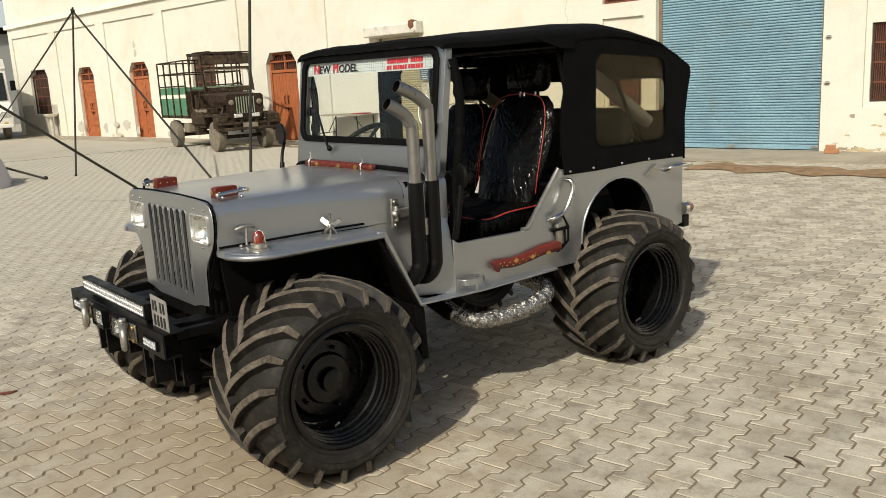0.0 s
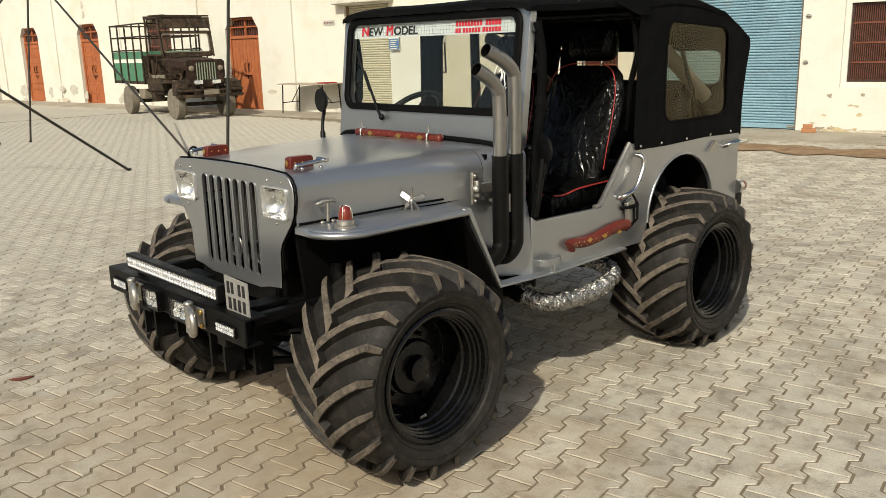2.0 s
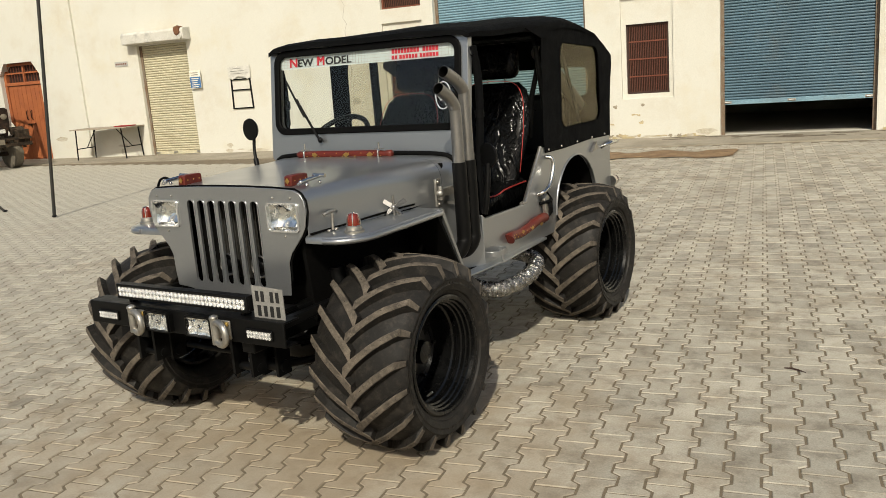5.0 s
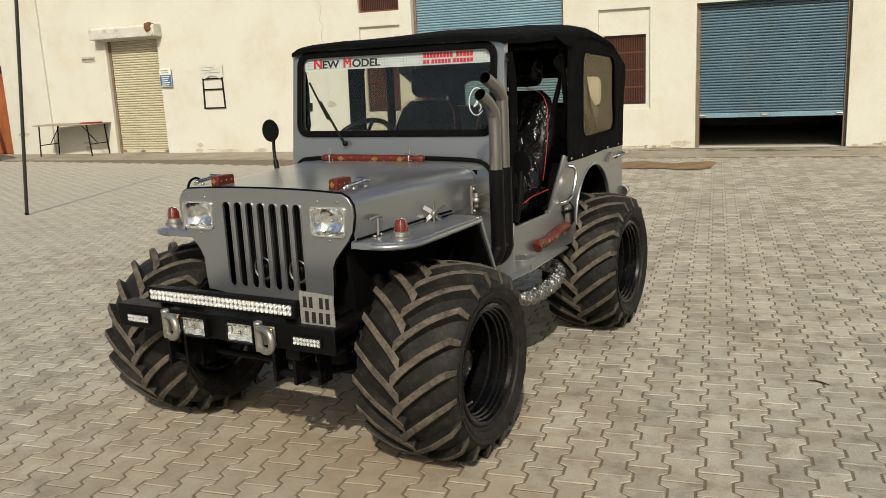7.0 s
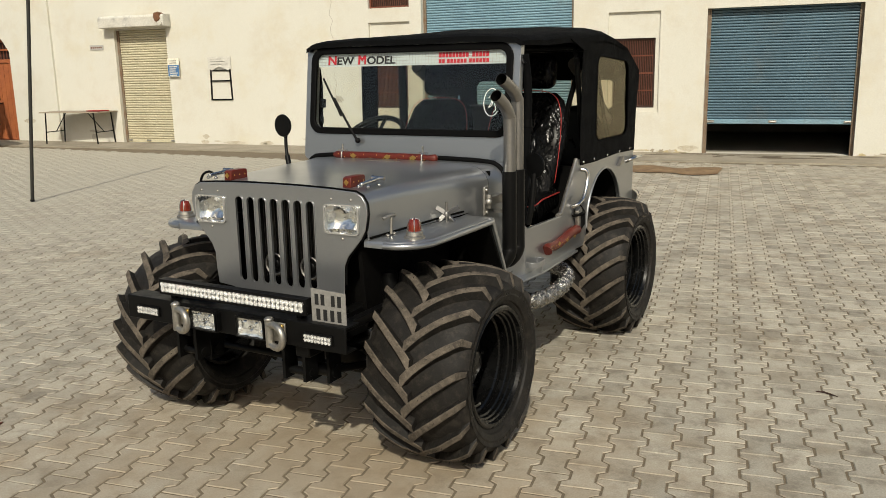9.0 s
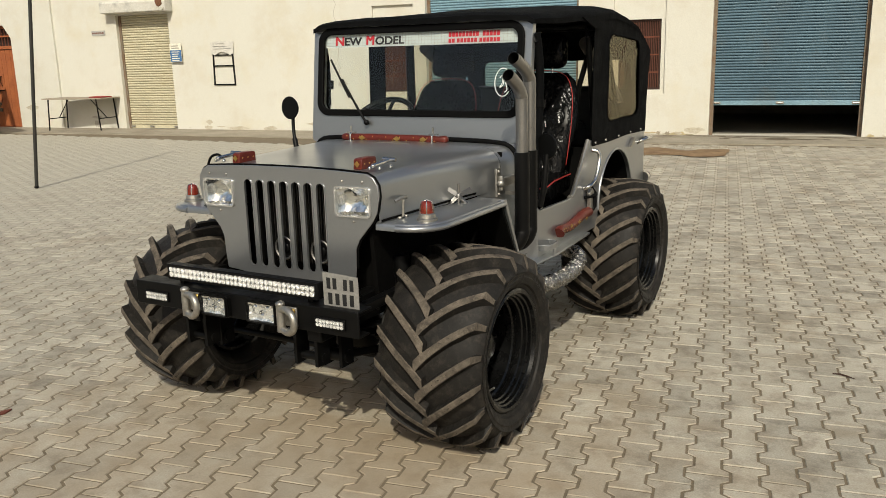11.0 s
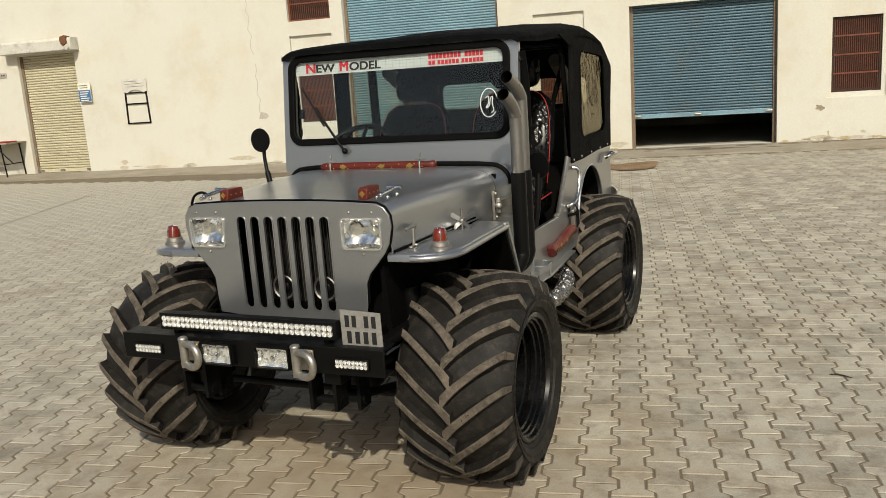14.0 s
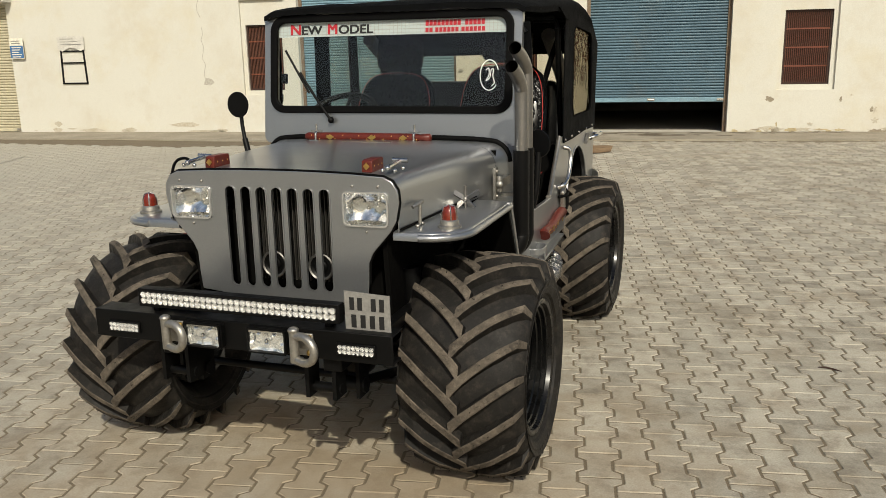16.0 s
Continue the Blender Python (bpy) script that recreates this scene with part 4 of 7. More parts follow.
hb = B()
rings = [hood_ring(-0.192, 0.484, 1.006, 1.196, 0.05), hood_ring(-0.1, 0.492, 1.005, 1.200, 0.052), hood_ring(0.1, 0.512, 1.005, 1.205, 0.058), hood_ring(0.3, 0.535, 1.006, 1.209, 0.068),
         hood_ring(0.5, 0.560, 1.008, 1.212, 0.08), hood_ring(0.60, 0.575, 1.010, 1.213, 0.088), hood_ring(0.715, 0.592, 1.012, 1.214, 0.096)]
sheet(hb, rings)
sheet(hb, [[(x * 0.992, y, z - 0.006) for x, y, z in rings[0]], rings[0]])
part("hood", hb, M_PAINT, jeep, "smooth grey hood", smooth=35)
# near-black bead along the hood edge paints in the shaded gap
for s in (1, -1):
    hg = B()
    tube(hg, [(s * (x + 0.003), y, z) for x, y, z in ((0.485, -0.185, 1.012), (0.502, 0.0, 1.014), (0.524, 0.2, 1.018), (0.548, 0.4, 1.022), (0.560, 0.50, 1.022))], 0.0048, 8)
    part("hood_gap", hg, M_DARK, jeep, "dark line standing in for the shaded gap under the hood edge")
cb = B()
cowl = [hood_ring(0.7165, 0.5925, 1.0, 1.2142, 0.096), hood_ring(0.80, 0.615, 0.98, 1.216, 0.098), hood_ring(0.93, 0.655, 0.98, 1.212, 0.05, 0.0)]
sheet(cb, cowl)
part("cowl", cb, M_PAINT, jeep, smooth=35)
for s in (1, -1):
    cb = B()
    cols = ((0.507, 0.572, 0.572, 0.99, 1.003), (0.60, 0.580, 0.580, 0.81, 1.012), (0.698, 0.592, 0.590, 0.62, 1.014), (0.735, 0.602, 0.594, 0.62, 1.01), (0.80, 0.634, 0.613, 0.62, 1.0), (0.86, 0.668, 0.632, 0.62, 1.0), (0.921, 0.700, 0.653, 0.62, 1.0))
    for inset in (0.0, 0.012):
        sheet(cb, [[(s * (x + (xt - x) * f ** 3 - inset), y, a + (b - a) * f) for f in (0.0, 0.33, 0.66, 0.85, 1.0)] for y, x, xt, a, b in cols])
    part("cowl_side", cb, M_PAINT, jeep, "grey flank below the hood", smooth=35)
sb = B()
seal = hood_ring(0.835, 0.628, 1.02, 1.224, 0.095)[2:-2]
tube(sb, seal, 0.013, 8)
part("hood_seal", sb, M_RUBBER, jeep, "black rubber seal", smooth=60)
gb = B()
box(gb, -0.15, 0.10, 0.672, 0.68, 1.2255, 1.2275)
part("scratch_strip", gb, M_STEEL, jeep)

# -- tub --
YF, YR = 0.735, 2.80
ARCH = [(2.185 + 0.335 * math.cos(radians(a)), 0.72 + 0.335 * math.sin(radians(a))) for a in range(0, 181, 12)]
SIDE = [(0.918, 0.622), (0.918, 0.895), (0.95, 0.872), (1.44, 0.862), (1.685, 1.15), (YR, 1.145), (YR, 0.70), (2.53, 0.66)] + ARCH + [(1.845, 0.622)]
for s in (1, -1):
    tb = B()
    plate(tb, SIDE, [], "x", s * 0.678, s * 0.700)
    part("body_side", tb, M_PAINT, jeep, "grey tub side with cut-down door opening", bevel=0.004)
    eb = B()
    edge = [(s * 0.689, y, z) for y, z in ((1.40, 0.868), (1.44, 0.870), (1.685, 1.156))]
    tube(eb, edge, 0.014, 8)
    part("door_edge", eb, M_STEEL if s > 0 else M_PAINT, jeep, "bright door edge strip", smooth=60)
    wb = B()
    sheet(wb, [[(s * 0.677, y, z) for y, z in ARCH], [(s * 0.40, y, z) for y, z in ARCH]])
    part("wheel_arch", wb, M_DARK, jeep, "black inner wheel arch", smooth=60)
    lb = B()
    tube(lb, [(s * 0.700, y, z) for y, z in ARCH], 0.007, 8)
    part("arch_lip", lb, M_PAINT, jeep, smooth=60)
    st = B()
    prism(st, [(0.575, 0.695), (0.728, 0.69), (0.758, 1.05), (0.735, 1.62), (0.66, 1.64)], "z", 0.618, 0.630) if s > 0 else prism(st, [(-0.575, 0.695), (-0.728, 0.69), (-0.758, 1.05), (-0.735, 1.62), (-0.66, 1.64)], "z", 0.618, 0.630)
    part("side_step", st, M_PAINT, jeep, bevel=0.004)
    sk = B()
    frame_ring(sk, rounded(0.93, 1.085, s * 0.705 - 0.055, s * 0.705 + 0.055, 0.05), rounded(0.936, 1.079, s * 0.705 - 0.049, s * 0.705 + 0.049, 0.045), "z", 0.664, 0.694)
    box(sk, 1.0, 1.016, s * 0.757 - 0.004, s * 0.757 + 0.004, 0.629, 0.668)
    for v in sk.verts:
        v.co = Vector((v.co.y, v.co.x, v.co.z))
    part("foot_step", sk, M_PAINT, jeep, "grey strap-steel foot step", bevel=0.002)
tb = B()
box(tb, -0.676, 0.676, 2.775, 2.798, 0.62, 1.145)
part("tailgate", tb, M_PAINT, jeep, bevel=0.004)
fb = B()
box(fb, -0.676, 0.676, 0.75, 1.95, 0.605, 0.63)
box(fb, -0.40, 0.40, 1.95, 2.77, 0.69, 0.715)
box(fb, -0.585, 0.585, 0.735, 0.75, 0.60, 1.19)
part("floor_pan", fb, M_DARK, jeep)

# -- front fenders --
for s in (1, -1):
    fb = B()
    out = 0.0 if s > 0 else 0.04
    arc = [(0.715 + out - 0.16 + 0.16 * math.cos(radians(a)), -0.03 - 0.16 * math.sin(radians(a))) for a in range(0, 91, 10)]
    top = [(0.58, 0.50), (0.716 + out, 0.495)] + [(x, y) for x, y in arc] + [(0.455, -0.188), (0.49, 0.0), (0.54, 0.32)]
    rings = []
    for inset, z in ((0.0, 0.972), (0.0, 0.992), (0.006, 1.002), (0.018, 1.006)):
        cx = sum(p[0] for p in top) / len(top)
        cy = sum(p[1] for p in top) / len(top)
        rings.append([(s * (x - inset * (1 if x > cx else -0.2)), y + inset * (1 if y < cy else 0), z) for x, y in top])
    v = [[fb.verts.new(p) for p in r] for r in rings]
    for a, b in zip(v, v[1:]):
        for i in range(len(a)):
            fb.faces.new((a[i], a[(i + 1) % len(a)], b[(i + 1) % len(a)], b[i]))
    fb.faces.new(v[-1])
    prism(fb, [(0.47, 1.004), (0.507, 1.004), (0.700, 0.615), (0.684, 0.615), (0.49, 0.985), (0.47, 0.985)], "x", s * 0.56, s * 0.722)
    part("fender", fb, M_PAINT, jeep, "flat grey front fender", smooth=40, bevel=0.003)
    # near-black sheets added under the fender put its shade into the colour
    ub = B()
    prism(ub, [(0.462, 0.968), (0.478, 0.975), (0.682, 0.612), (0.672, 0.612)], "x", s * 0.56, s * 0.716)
    part("fender_liner", ub, M_DARK, jeep, "near-black sheet that darkens the fender underside")
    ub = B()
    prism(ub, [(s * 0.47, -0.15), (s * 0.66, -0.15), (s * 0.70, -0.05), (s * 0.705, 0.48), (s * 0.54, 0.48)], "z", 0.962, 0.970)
    part("fender_liner", ub, M_DARK, jeep, "near-black sheet that darkens the fender underside")
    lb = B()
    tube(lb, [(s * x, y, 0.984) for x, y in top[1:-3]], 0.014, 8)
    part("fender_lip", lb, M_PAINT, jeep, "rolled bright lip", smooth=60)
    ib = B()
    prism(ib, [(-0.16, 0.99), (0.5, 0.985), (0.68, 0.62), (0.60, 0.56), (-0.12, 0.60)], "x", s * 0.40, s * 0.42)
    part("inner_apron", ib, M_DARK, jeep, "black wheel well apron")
    mf = B()
    prism(mf, [(0.66, 0.62), (0.72, 0.60), (0.73, 0.34), (0.69, 0.34)], "x", s * 0.50, s * 0.70)
    part("mud_flap", mf, M_RUBBER, jeep, "black rubber mud flap", bevel=0.004)

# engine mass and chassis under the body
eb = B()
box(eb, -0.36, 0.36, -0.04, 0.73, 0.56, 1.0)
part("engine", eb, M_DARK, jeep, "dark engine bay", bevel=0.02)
for s in (1, -1):
    cb = B()
    box(cb, s * 0.33 - 0.035, s * 0.33 + 0.035, -0.47, 2.75, 0.56, 0.68)
    part("chassis_rail", cb, M_BLACK, jeep, bevel=0.006)
    for ya in AXLES:
        sp = B()
        for l, z in ((0.45, 0.50), (0.38, 0.489), (0.30, 0.478), (0.2, 0.467)):
            us = (-1, -0.6, -0.2, 0.2, 0.6, 1)
            outline = [(ya + l * u, z + 0.07 * (l * u / 0.45) ** 2) for u in us]
            prism(sp, outline + [(y, q - 0.0105) for y, q in outline[::-1]], "x", s * 0.33 - 0.03, s * 0.33 + 0.03)
        part("leaf_spring", sp, M_BLACK, jeep)
    sh = B()
    box(sh, s * 0.33 - 0.05, s * 0.33 - 0.035, -0.36, -0.28, 0.42, 0.62)
    box(sh, s * 0.33 + 0.035, s * 0.33 + 0.05, -0.36, -0.28, 0.42, 0.62)
    tube(sh, [(s * 0.33 - 0.06, -0.32, 0.46), (s * 0.33 + 0.06, -0.32, 0.46)], 0.028, 12)
    part("spring_shackle", sh, M_BLACK, jeep, smooth=40)
    db = B()
    tube(db, [(s * 0.46, 0.02, 0.44), (s * 0.44, 0.02, 0.80)], 0.03, 12)
    tube(db, [(s * 0.46, 0.02, 0.60), (s * 0.44, 0.02, 0.82)], 0.038, 12)
    part("shock_absorber", db, M_BLACK, jeep, smooth=50)
for ya in AXLES:
    ab = B()
    tube(ab, [(-0.5, ya, 0.42), (0.5, ya, 0.42)], 0.042, 14)
    ball(ab, (0.12 if ya < 1 else 0.0, ya, 0.42), 0.13, (1, 0.9, 1))
    part("axle", ab, M_BLACK, jeep, smooth=50)
round_bar("tie_rod", [(-0.45, -0.12, 0.40), (0.45, -0.12, 0.40)], 0.016, M_BLACK, jeep)
round_bar("drag_link", [(0.30, -0.30, 0.44), (0.42, -0.05, 0.42), (0.50, 0.1, 0.42)], 0.018, M_BLACK, jeep)

# -- front bumper with its lamps --
bb = B()
prism(bb, [(-0.535, 0.624), (-0.46, 0.624), (-0.46, 0.632), (-0.525, 0.632), (-0.525, 0.722), (-0.44, 0.722), (-0.44, 0.730), (-0.535, 0.730)], "x", -0.612, 0.592)
bumper = part("front_bumper", bb, M_BLACK, jeep, "black folded steel bumper", bevel=0.003)
bumper.location = (-0.020, 0.034, -0.008)
for s in (-1, 1):
    ub = B()
    box(ub, s * 0.50 - 0.02, s * 0.50 + 0.02, -0.45, -0.10, 0.672, 0.712)
    part("bumper_arm", ub, M_BLACK, bumper, bevel=0.004)
    tw = B()
    box(tw, s * 0.30 - 0.06, s * 0.30 - 0.045, -0.50, -0.42, 0.46, 0.62)
    box(tw, s * 0.30 + 0.045, s * 0.30 + 0.06, -0.50, -0.42, 0.46, 0.62)
    tube(tw, [(s * 0.30 - 0.065, -0.46, 0.49), (s * 0.30 + 0.065, -0.46, 0.49)], 0.018, 10)
    part("tow_bracket", tw, M_BLACK, bumper, smooth=40)
wb = B()
box(wb, -0.38, 0.38, -0.44, -0.33, 0.67, 0.70)
part("front_deck", wb, M_BLACK, jeep, bevel=0.005)
# hidden plates added beside the deck to trim the sun on the ground
for x0, x1 in ((-0.38, -0.20), (0.28, 0.37)):
    wb = B()
    box(wb, x0, x1, -0.328, -0.19, 0.675, 0.695)
    part("deck_wing", wb, M_BLACK, jeep, bevel=0.004)
# plate added below the grille to narrow the sun strip behind the bumper
wb = B()
box(wb, -0.30, 0.30, -0.199, -0.190, 0.655, 0.735)
part("lower_valance", wb, M_BLACK, jeep, bevel=0.003)
nb = B()
tube(nb, [(-0.42, -0.385, 0.715), (-0.24, -0.385, 0.715)], 0.034, 14)
winch = part("winch", nb, M_BLACK, jeep, "black winch behind the bumper", smooth=50)
for x in (-0.42, -0.33, -0.24):
    nb = B()
    lathe(nb, [(0.046, -0.008), (0.046, 0.008), (0.02, 0.012)], Matrix.Translation((x, -0.385, 0.715)) @ pose(0, 0, 0, 0, 90, 0), 16)
    part("flange", nb, M_BLACK, winch, smooth=40)

M_LED = material("led_reflector", (0.90, 0.90, 0.88), 0.18, 0.75, amount=0.1, rough_vary=0.05)


def led_bar(x0, x1, z0, z1, y, rows, cols, name, rim):
    b = B()
    box(b, x0 - rim, x1 + rim, y + 0.008, y + 0.038, z0 - rim, z1 + rim)
    frame_ring(b, [(x0 - rim, z0 - rim), (x1 + rim, z0 - rim), (x1 + rim, z1 + rim), (x0 - rim, z1 + rim)], [(x0, z0), (x1, z0), (x1, z1), (x0, z1)], "y", y - 0.004, y + 0.01)
    bar = part(name, b, M_BLACK, bumper, "black bar with rows of bright square lamps", bevel=0.002)
    for i in range(cols):
        for j in range(rows):
            w, h = (x1 - x0) / cols, (z1 - z0) / rows
            cx, cz = x0 + w * (i + 0.5), z0 + h * (j + 0.5)
            c = B()
            lathe(c, [(0.0001, -0.002), (0.003, -0.001), (min(w, h) * 0.3, 0.003), (min(w, h) * 0.49, -0.006), (min(w, h) * 0.54, -0.006), (min(w, h) * 0.54, 0.004)], Matrix.Translation((cx, y, cz)) @ pose(0, 0, 0, -90, 0, 0), 8)
            part("led", c, M_LED, bar)
    return bar


led_bar(-0.402, 0.385, 0.764, 0.808, -0.523, 2, 34, "light_bar", 0.012)
led_bar(-0.542, -0.415, 0.655, 0.686, -0.540, 2, 8, "small_light_bar", 0.006)
led_bar(0.395, 0.527, 0.655, 0.686, -0.540, 2, 8, "small_light_bar", 0.006)
for x in (-0.36, 0.34):
    mb = B()
    box(mb, x - 0.012, x + 0.012, -0.50, -0.46, 0.72, 0.775)
    part("light_bar_bracket", mb, M_BLACK, bumper)
lamp("fog_lamp", bumper, -0.128, 0.676, 0.072, 0.042, -0.558, 0.010, 0.01, "rectangular fog lamp")
lamp("fog_lamp", bumper, 0.130, 0.678, 0.075, 0.042, -0.558, 0.010, 0.01, "rectangular fog lamp")
for x, z in ((-0.128, 0.676), (0.130, 0.678)):
    mb = B()
    frame_ring(mb, rounded(x - 0.080, x + 0.080, z - 0.047, z + 0.047, 0.012), rounded(x - 0.071, x + 0.071, z - 0.041, z + 0.041, 0.01), "y", -0.558, -0.536)
    part("lamp_body", mb, M_BLACK, bumper, smooth=40)
for x in (-0.268, 0.248):
    mb = B()
    box(mb, x - 0.035, x + 0.055, -0.545, -0.536, 0.635, 0.715)
    shackle = part("tow_shackle", mb, M_STEEL, bumper, "dull steel D shackle on a bolted plate", bevel=0.003)
    for dx in (-0.022, 0.042):
        for dz in (0.648, 0.702):
            nb = B()
            ball(nb, (x + dx, -0.55, dz), 0.011, (1, 0.7, 1), 8, 6)
            part("bolt", nb, M_BRASS, shackle, smooth=60)
    round_bar("pin", [(x, -0.575, 0.620), (x, -0.575, 0.732)], 0.017, M_STEEL, shackle)
    pb = B()
    ball(pb, (x, -0.575, 0.734), 0.020, (1, 1, 0.6), 12, 8)
    part("pin_head", pb, M_STEEL, shackle, smooth=60)
    bow = [(x, -0.575, 0.712), (x + 0.045, -0.59, 0.718), (x + 0.078, -0.60, 0.702), (x + 0.088, -0.602, 0.672), (x + 0.078, -0.60, 0.642), (x + 0.045, -0.59, 0.626), (x, -0.575, 0.632)]
    round_bar("bow", curve_points(bow, 5), 0.0145, M_STEEL, shackle)
nb = B()
prism(nb, [(0.408, 0.726), (0.574, 0.718), (0.572, 0.856), (0.407, 0.864)], "y", -0.500, -0.496)
M_PLATE = material("grey_plate", (0.30, 0.29, 0.27), 0.5, 0.3, amount=0.2)
M_INK = material("black_ink", (0.01, 0.01, 0.01), 0.6)
number_plate = part("number_plate", nb, M_PLATE, bumper, "grey plate with two rows of black marks")
for x0, x1, z0, z1 in [(x, x + 0.017, 0.799, 0.843) for x in (0.426, 0.455, 0.505, 0.535)] + [(x, x + 0.018, 0.738, 0.783) for x in (0.431, 0.465, 0.499, 0.533)]:
    mk = B()
    box(mk, x0, x1, -0.502, -0.500, z0, z1)
    part("mark", mk, M_INK, number_plate)

# -- windscreen --
WS = pose(0, 0.905, 1.19, -7.5, 0, 0)


def ws(bm):
    bm.transform(WS)
    return bm


wb = B()
OUTER = rounded(-0.686, 0.656, 0.0, 0.652, 0.035)
GLASS = rounded(-0.624, 0.594, 0.175, 0.606, 0.055)
plate(wb, OUTER, [GLASS], "y", -0.018, 0.022)
screen = part("windscreen", ws(wb), M_PAINT, jeep, "grey windscreen frame folded upright", bevel=0.004)
rb = B()
frame_ring(rb, rounded(-0.648, 0.618, 0.150, 0.631, 0.075), rounded(-0.612, 0.582, 0.186, 0.595, 0.045), "y", -0.032, -0.012)
part("screen_rubber", ws(rb), M_RUBBER, screen, "black rubber surround", smooth=40, bevel=0.005)
pb = B()
plate(pb, rounded(-0.619, 0.589, 0.18, 0.601, 0.05), [], "y", -0.004, 0.0)
pane = part("pane", ws(pb), M_GLASS, screen, "clear glass")
pane.visible_shadow = False
M_BANNER = bpy.data.materials.new("pale_banner_film")
M_BANNER.use_nodes = True
_p = M_BANNER.node_tree.nodes["Principled BSDF"]
_p.inputs["Base Color"].default_value = (0.55, 0.62, 0.60, 1)
_p.inputs["Roughness"].default_value = 0.35
_p.inputs["Alpha"].default_value = 0.8
bb = B()
box(bb, -0.610, 0.580, -0.0075, -0.006, 0.527, 0.597)
banner = part("banner", ws(bb), M_BANNER, screen, "pale see-through sun strip with lettering")
lines = B()
for i in range(60):
    x = -0.605 + i * 0.0200
    box(lines, x, x + 0.0012, -0.0085, -0.0076, 0.528, 0.596)
for i in range(4):
    z = 0.536 + i * 0.017
    box(lines, -0.609, 0.579, -0.0085, -0.0076, z, z + 0.0012)
part("banner_grid", ws(lines), M_STEEL, banner)
M_RED = material("red_lettering", (0.46, 0.018, 0.03), 0.5)


def letters(word, x, z, size, mat, stretch=1.0):
    t = B()
    for k in range(4):
        text_mesh(t, word, size, pose(x + (k % 2) * size * 0.07, -0.0095 - 0.0003 * k, z + (k // 2) * size * 0.035, 90, 0, 0) @ Matrix.Diagonal((stretch, 1, 1, 1)), 0.0003)
    part("lettering", ws(t), mat, banner)


letters("N", -0.548, 0.537, 0.071, M_RED, 1.15)
letters("EW", -0.486, 0.538, 0.058, M_INK, 1.30)
letters("M", -0.342, 0.537, 0.071, M_RED, 1.05)
letters("ODEL", -0.280, 0.538, 0.058, M_INK, 1.25)
for x0, x1, z0, z1 in ((0.180, 0.360, 0.564, 0.592), (0.378, 0.480, 0.564, 0.592), (0.180, 0.220, 0.534, 0.557), (0.230, 0.345, 0.534, 0.557), (0.360, 0.480, 0.534, 0.557)):
    for k in range(round((x1 - x0) / 0.02)):
        t = B()
        box(t, x0 + 0.02 * k, x0 + 0.02 * k + 0.0155, -0.0098, -0.0086, z0, z1 - 0.002)
        part("mark", ws(t), M_RED, banner)
# painted squiggle on the inside of the glass
M_WHITE = material("white_marking", (0.75, 0.76, 0.75), 0.6)
sb = B()
ringp = [(0.502 + 0.045 * math.cos(a), -0.008, 0.330 + 0.070 * math.sin(a)) for a in (radians(20 + 300 * k / 24) for k in range(25))]
tube(sb, ringp, 0.0026, 6)
scrawl = [(-0.018, 0.352), (-0.004, 0.362), (-0.002, 0.330), (-0.016, 0.305), (0.002, 0.318), (0.008, 0.352), (0.019, 0.358), (0.017, 0.325), (0.025, 0.295), (0.012, 0.28)]
tube(sb, curve_points([(0.502 + x, -0.008, z) for x, z in scrawl], 6), 0.0026, 6)
part("white_squiggle", ws(sb), M_WHITE, screen, "white scrawl")
wp = B()
tube(wp, [(-0.30, -0.05, 0.12), (-0.335, -0.045, 0.16), (-0.46, -0.03, 0.32), (-0.48, -0.028, 0.35)], 0.007, 8)
tube(wp, [(-0.43, -0.025, 0.25), (-0.565, -0.022, 0.46)], 0.006, 8)
ball(wp, (-0.30, -0.04, 0.115), 0.016, (1, 1, 1), 10, 8)
part("wiper", ws(wp), M_BLACK, screen, "black wiper", smooth=50)
mb = B()
box(mb, -0.607, -0.579, 0.005, 0.03, 0.30, 0.35)
part("screen_latch", ws(mb), M_BLACK, screen, bevel=0.004)
for x in (-0.47, -0.43, 0.36, 0.40):
    sb = B()
    ball(sb, (x, -0.02, 0.035), 0.008, (1, 0.8, 1), 8, 6)
    part("bolt", ws(sb), M_CHROME, screen, smooth=60)

# -- canvas top --
def lift(y):
    """How far the stretched canvas stands above the bows at y."""
    return 0.046 - 0.026 * min(1.0, max(0.0, (y - 1.5) / 1.2))


def roof_ring(y, z, w, drop, crown):
    z += lift(y)
    w += 0.01
    pts = [(-w, z - drop), (-w - 0.004, z - drop * 0.5), (-w + 0.006, z - 0.018), (-w + 0.035, z - 0.002), (-w + 0.12, z + crown * 0.45), (-w * 0.5, z + crown * 0.85), (-w * 0.2, z + crown)]
    return [(x, y, zz + 0.004 * math.sin(9 * x + 5 * y)) for x, zz in pts + [(-x, q) for x, q in pts[::-1]]]


tb = B()
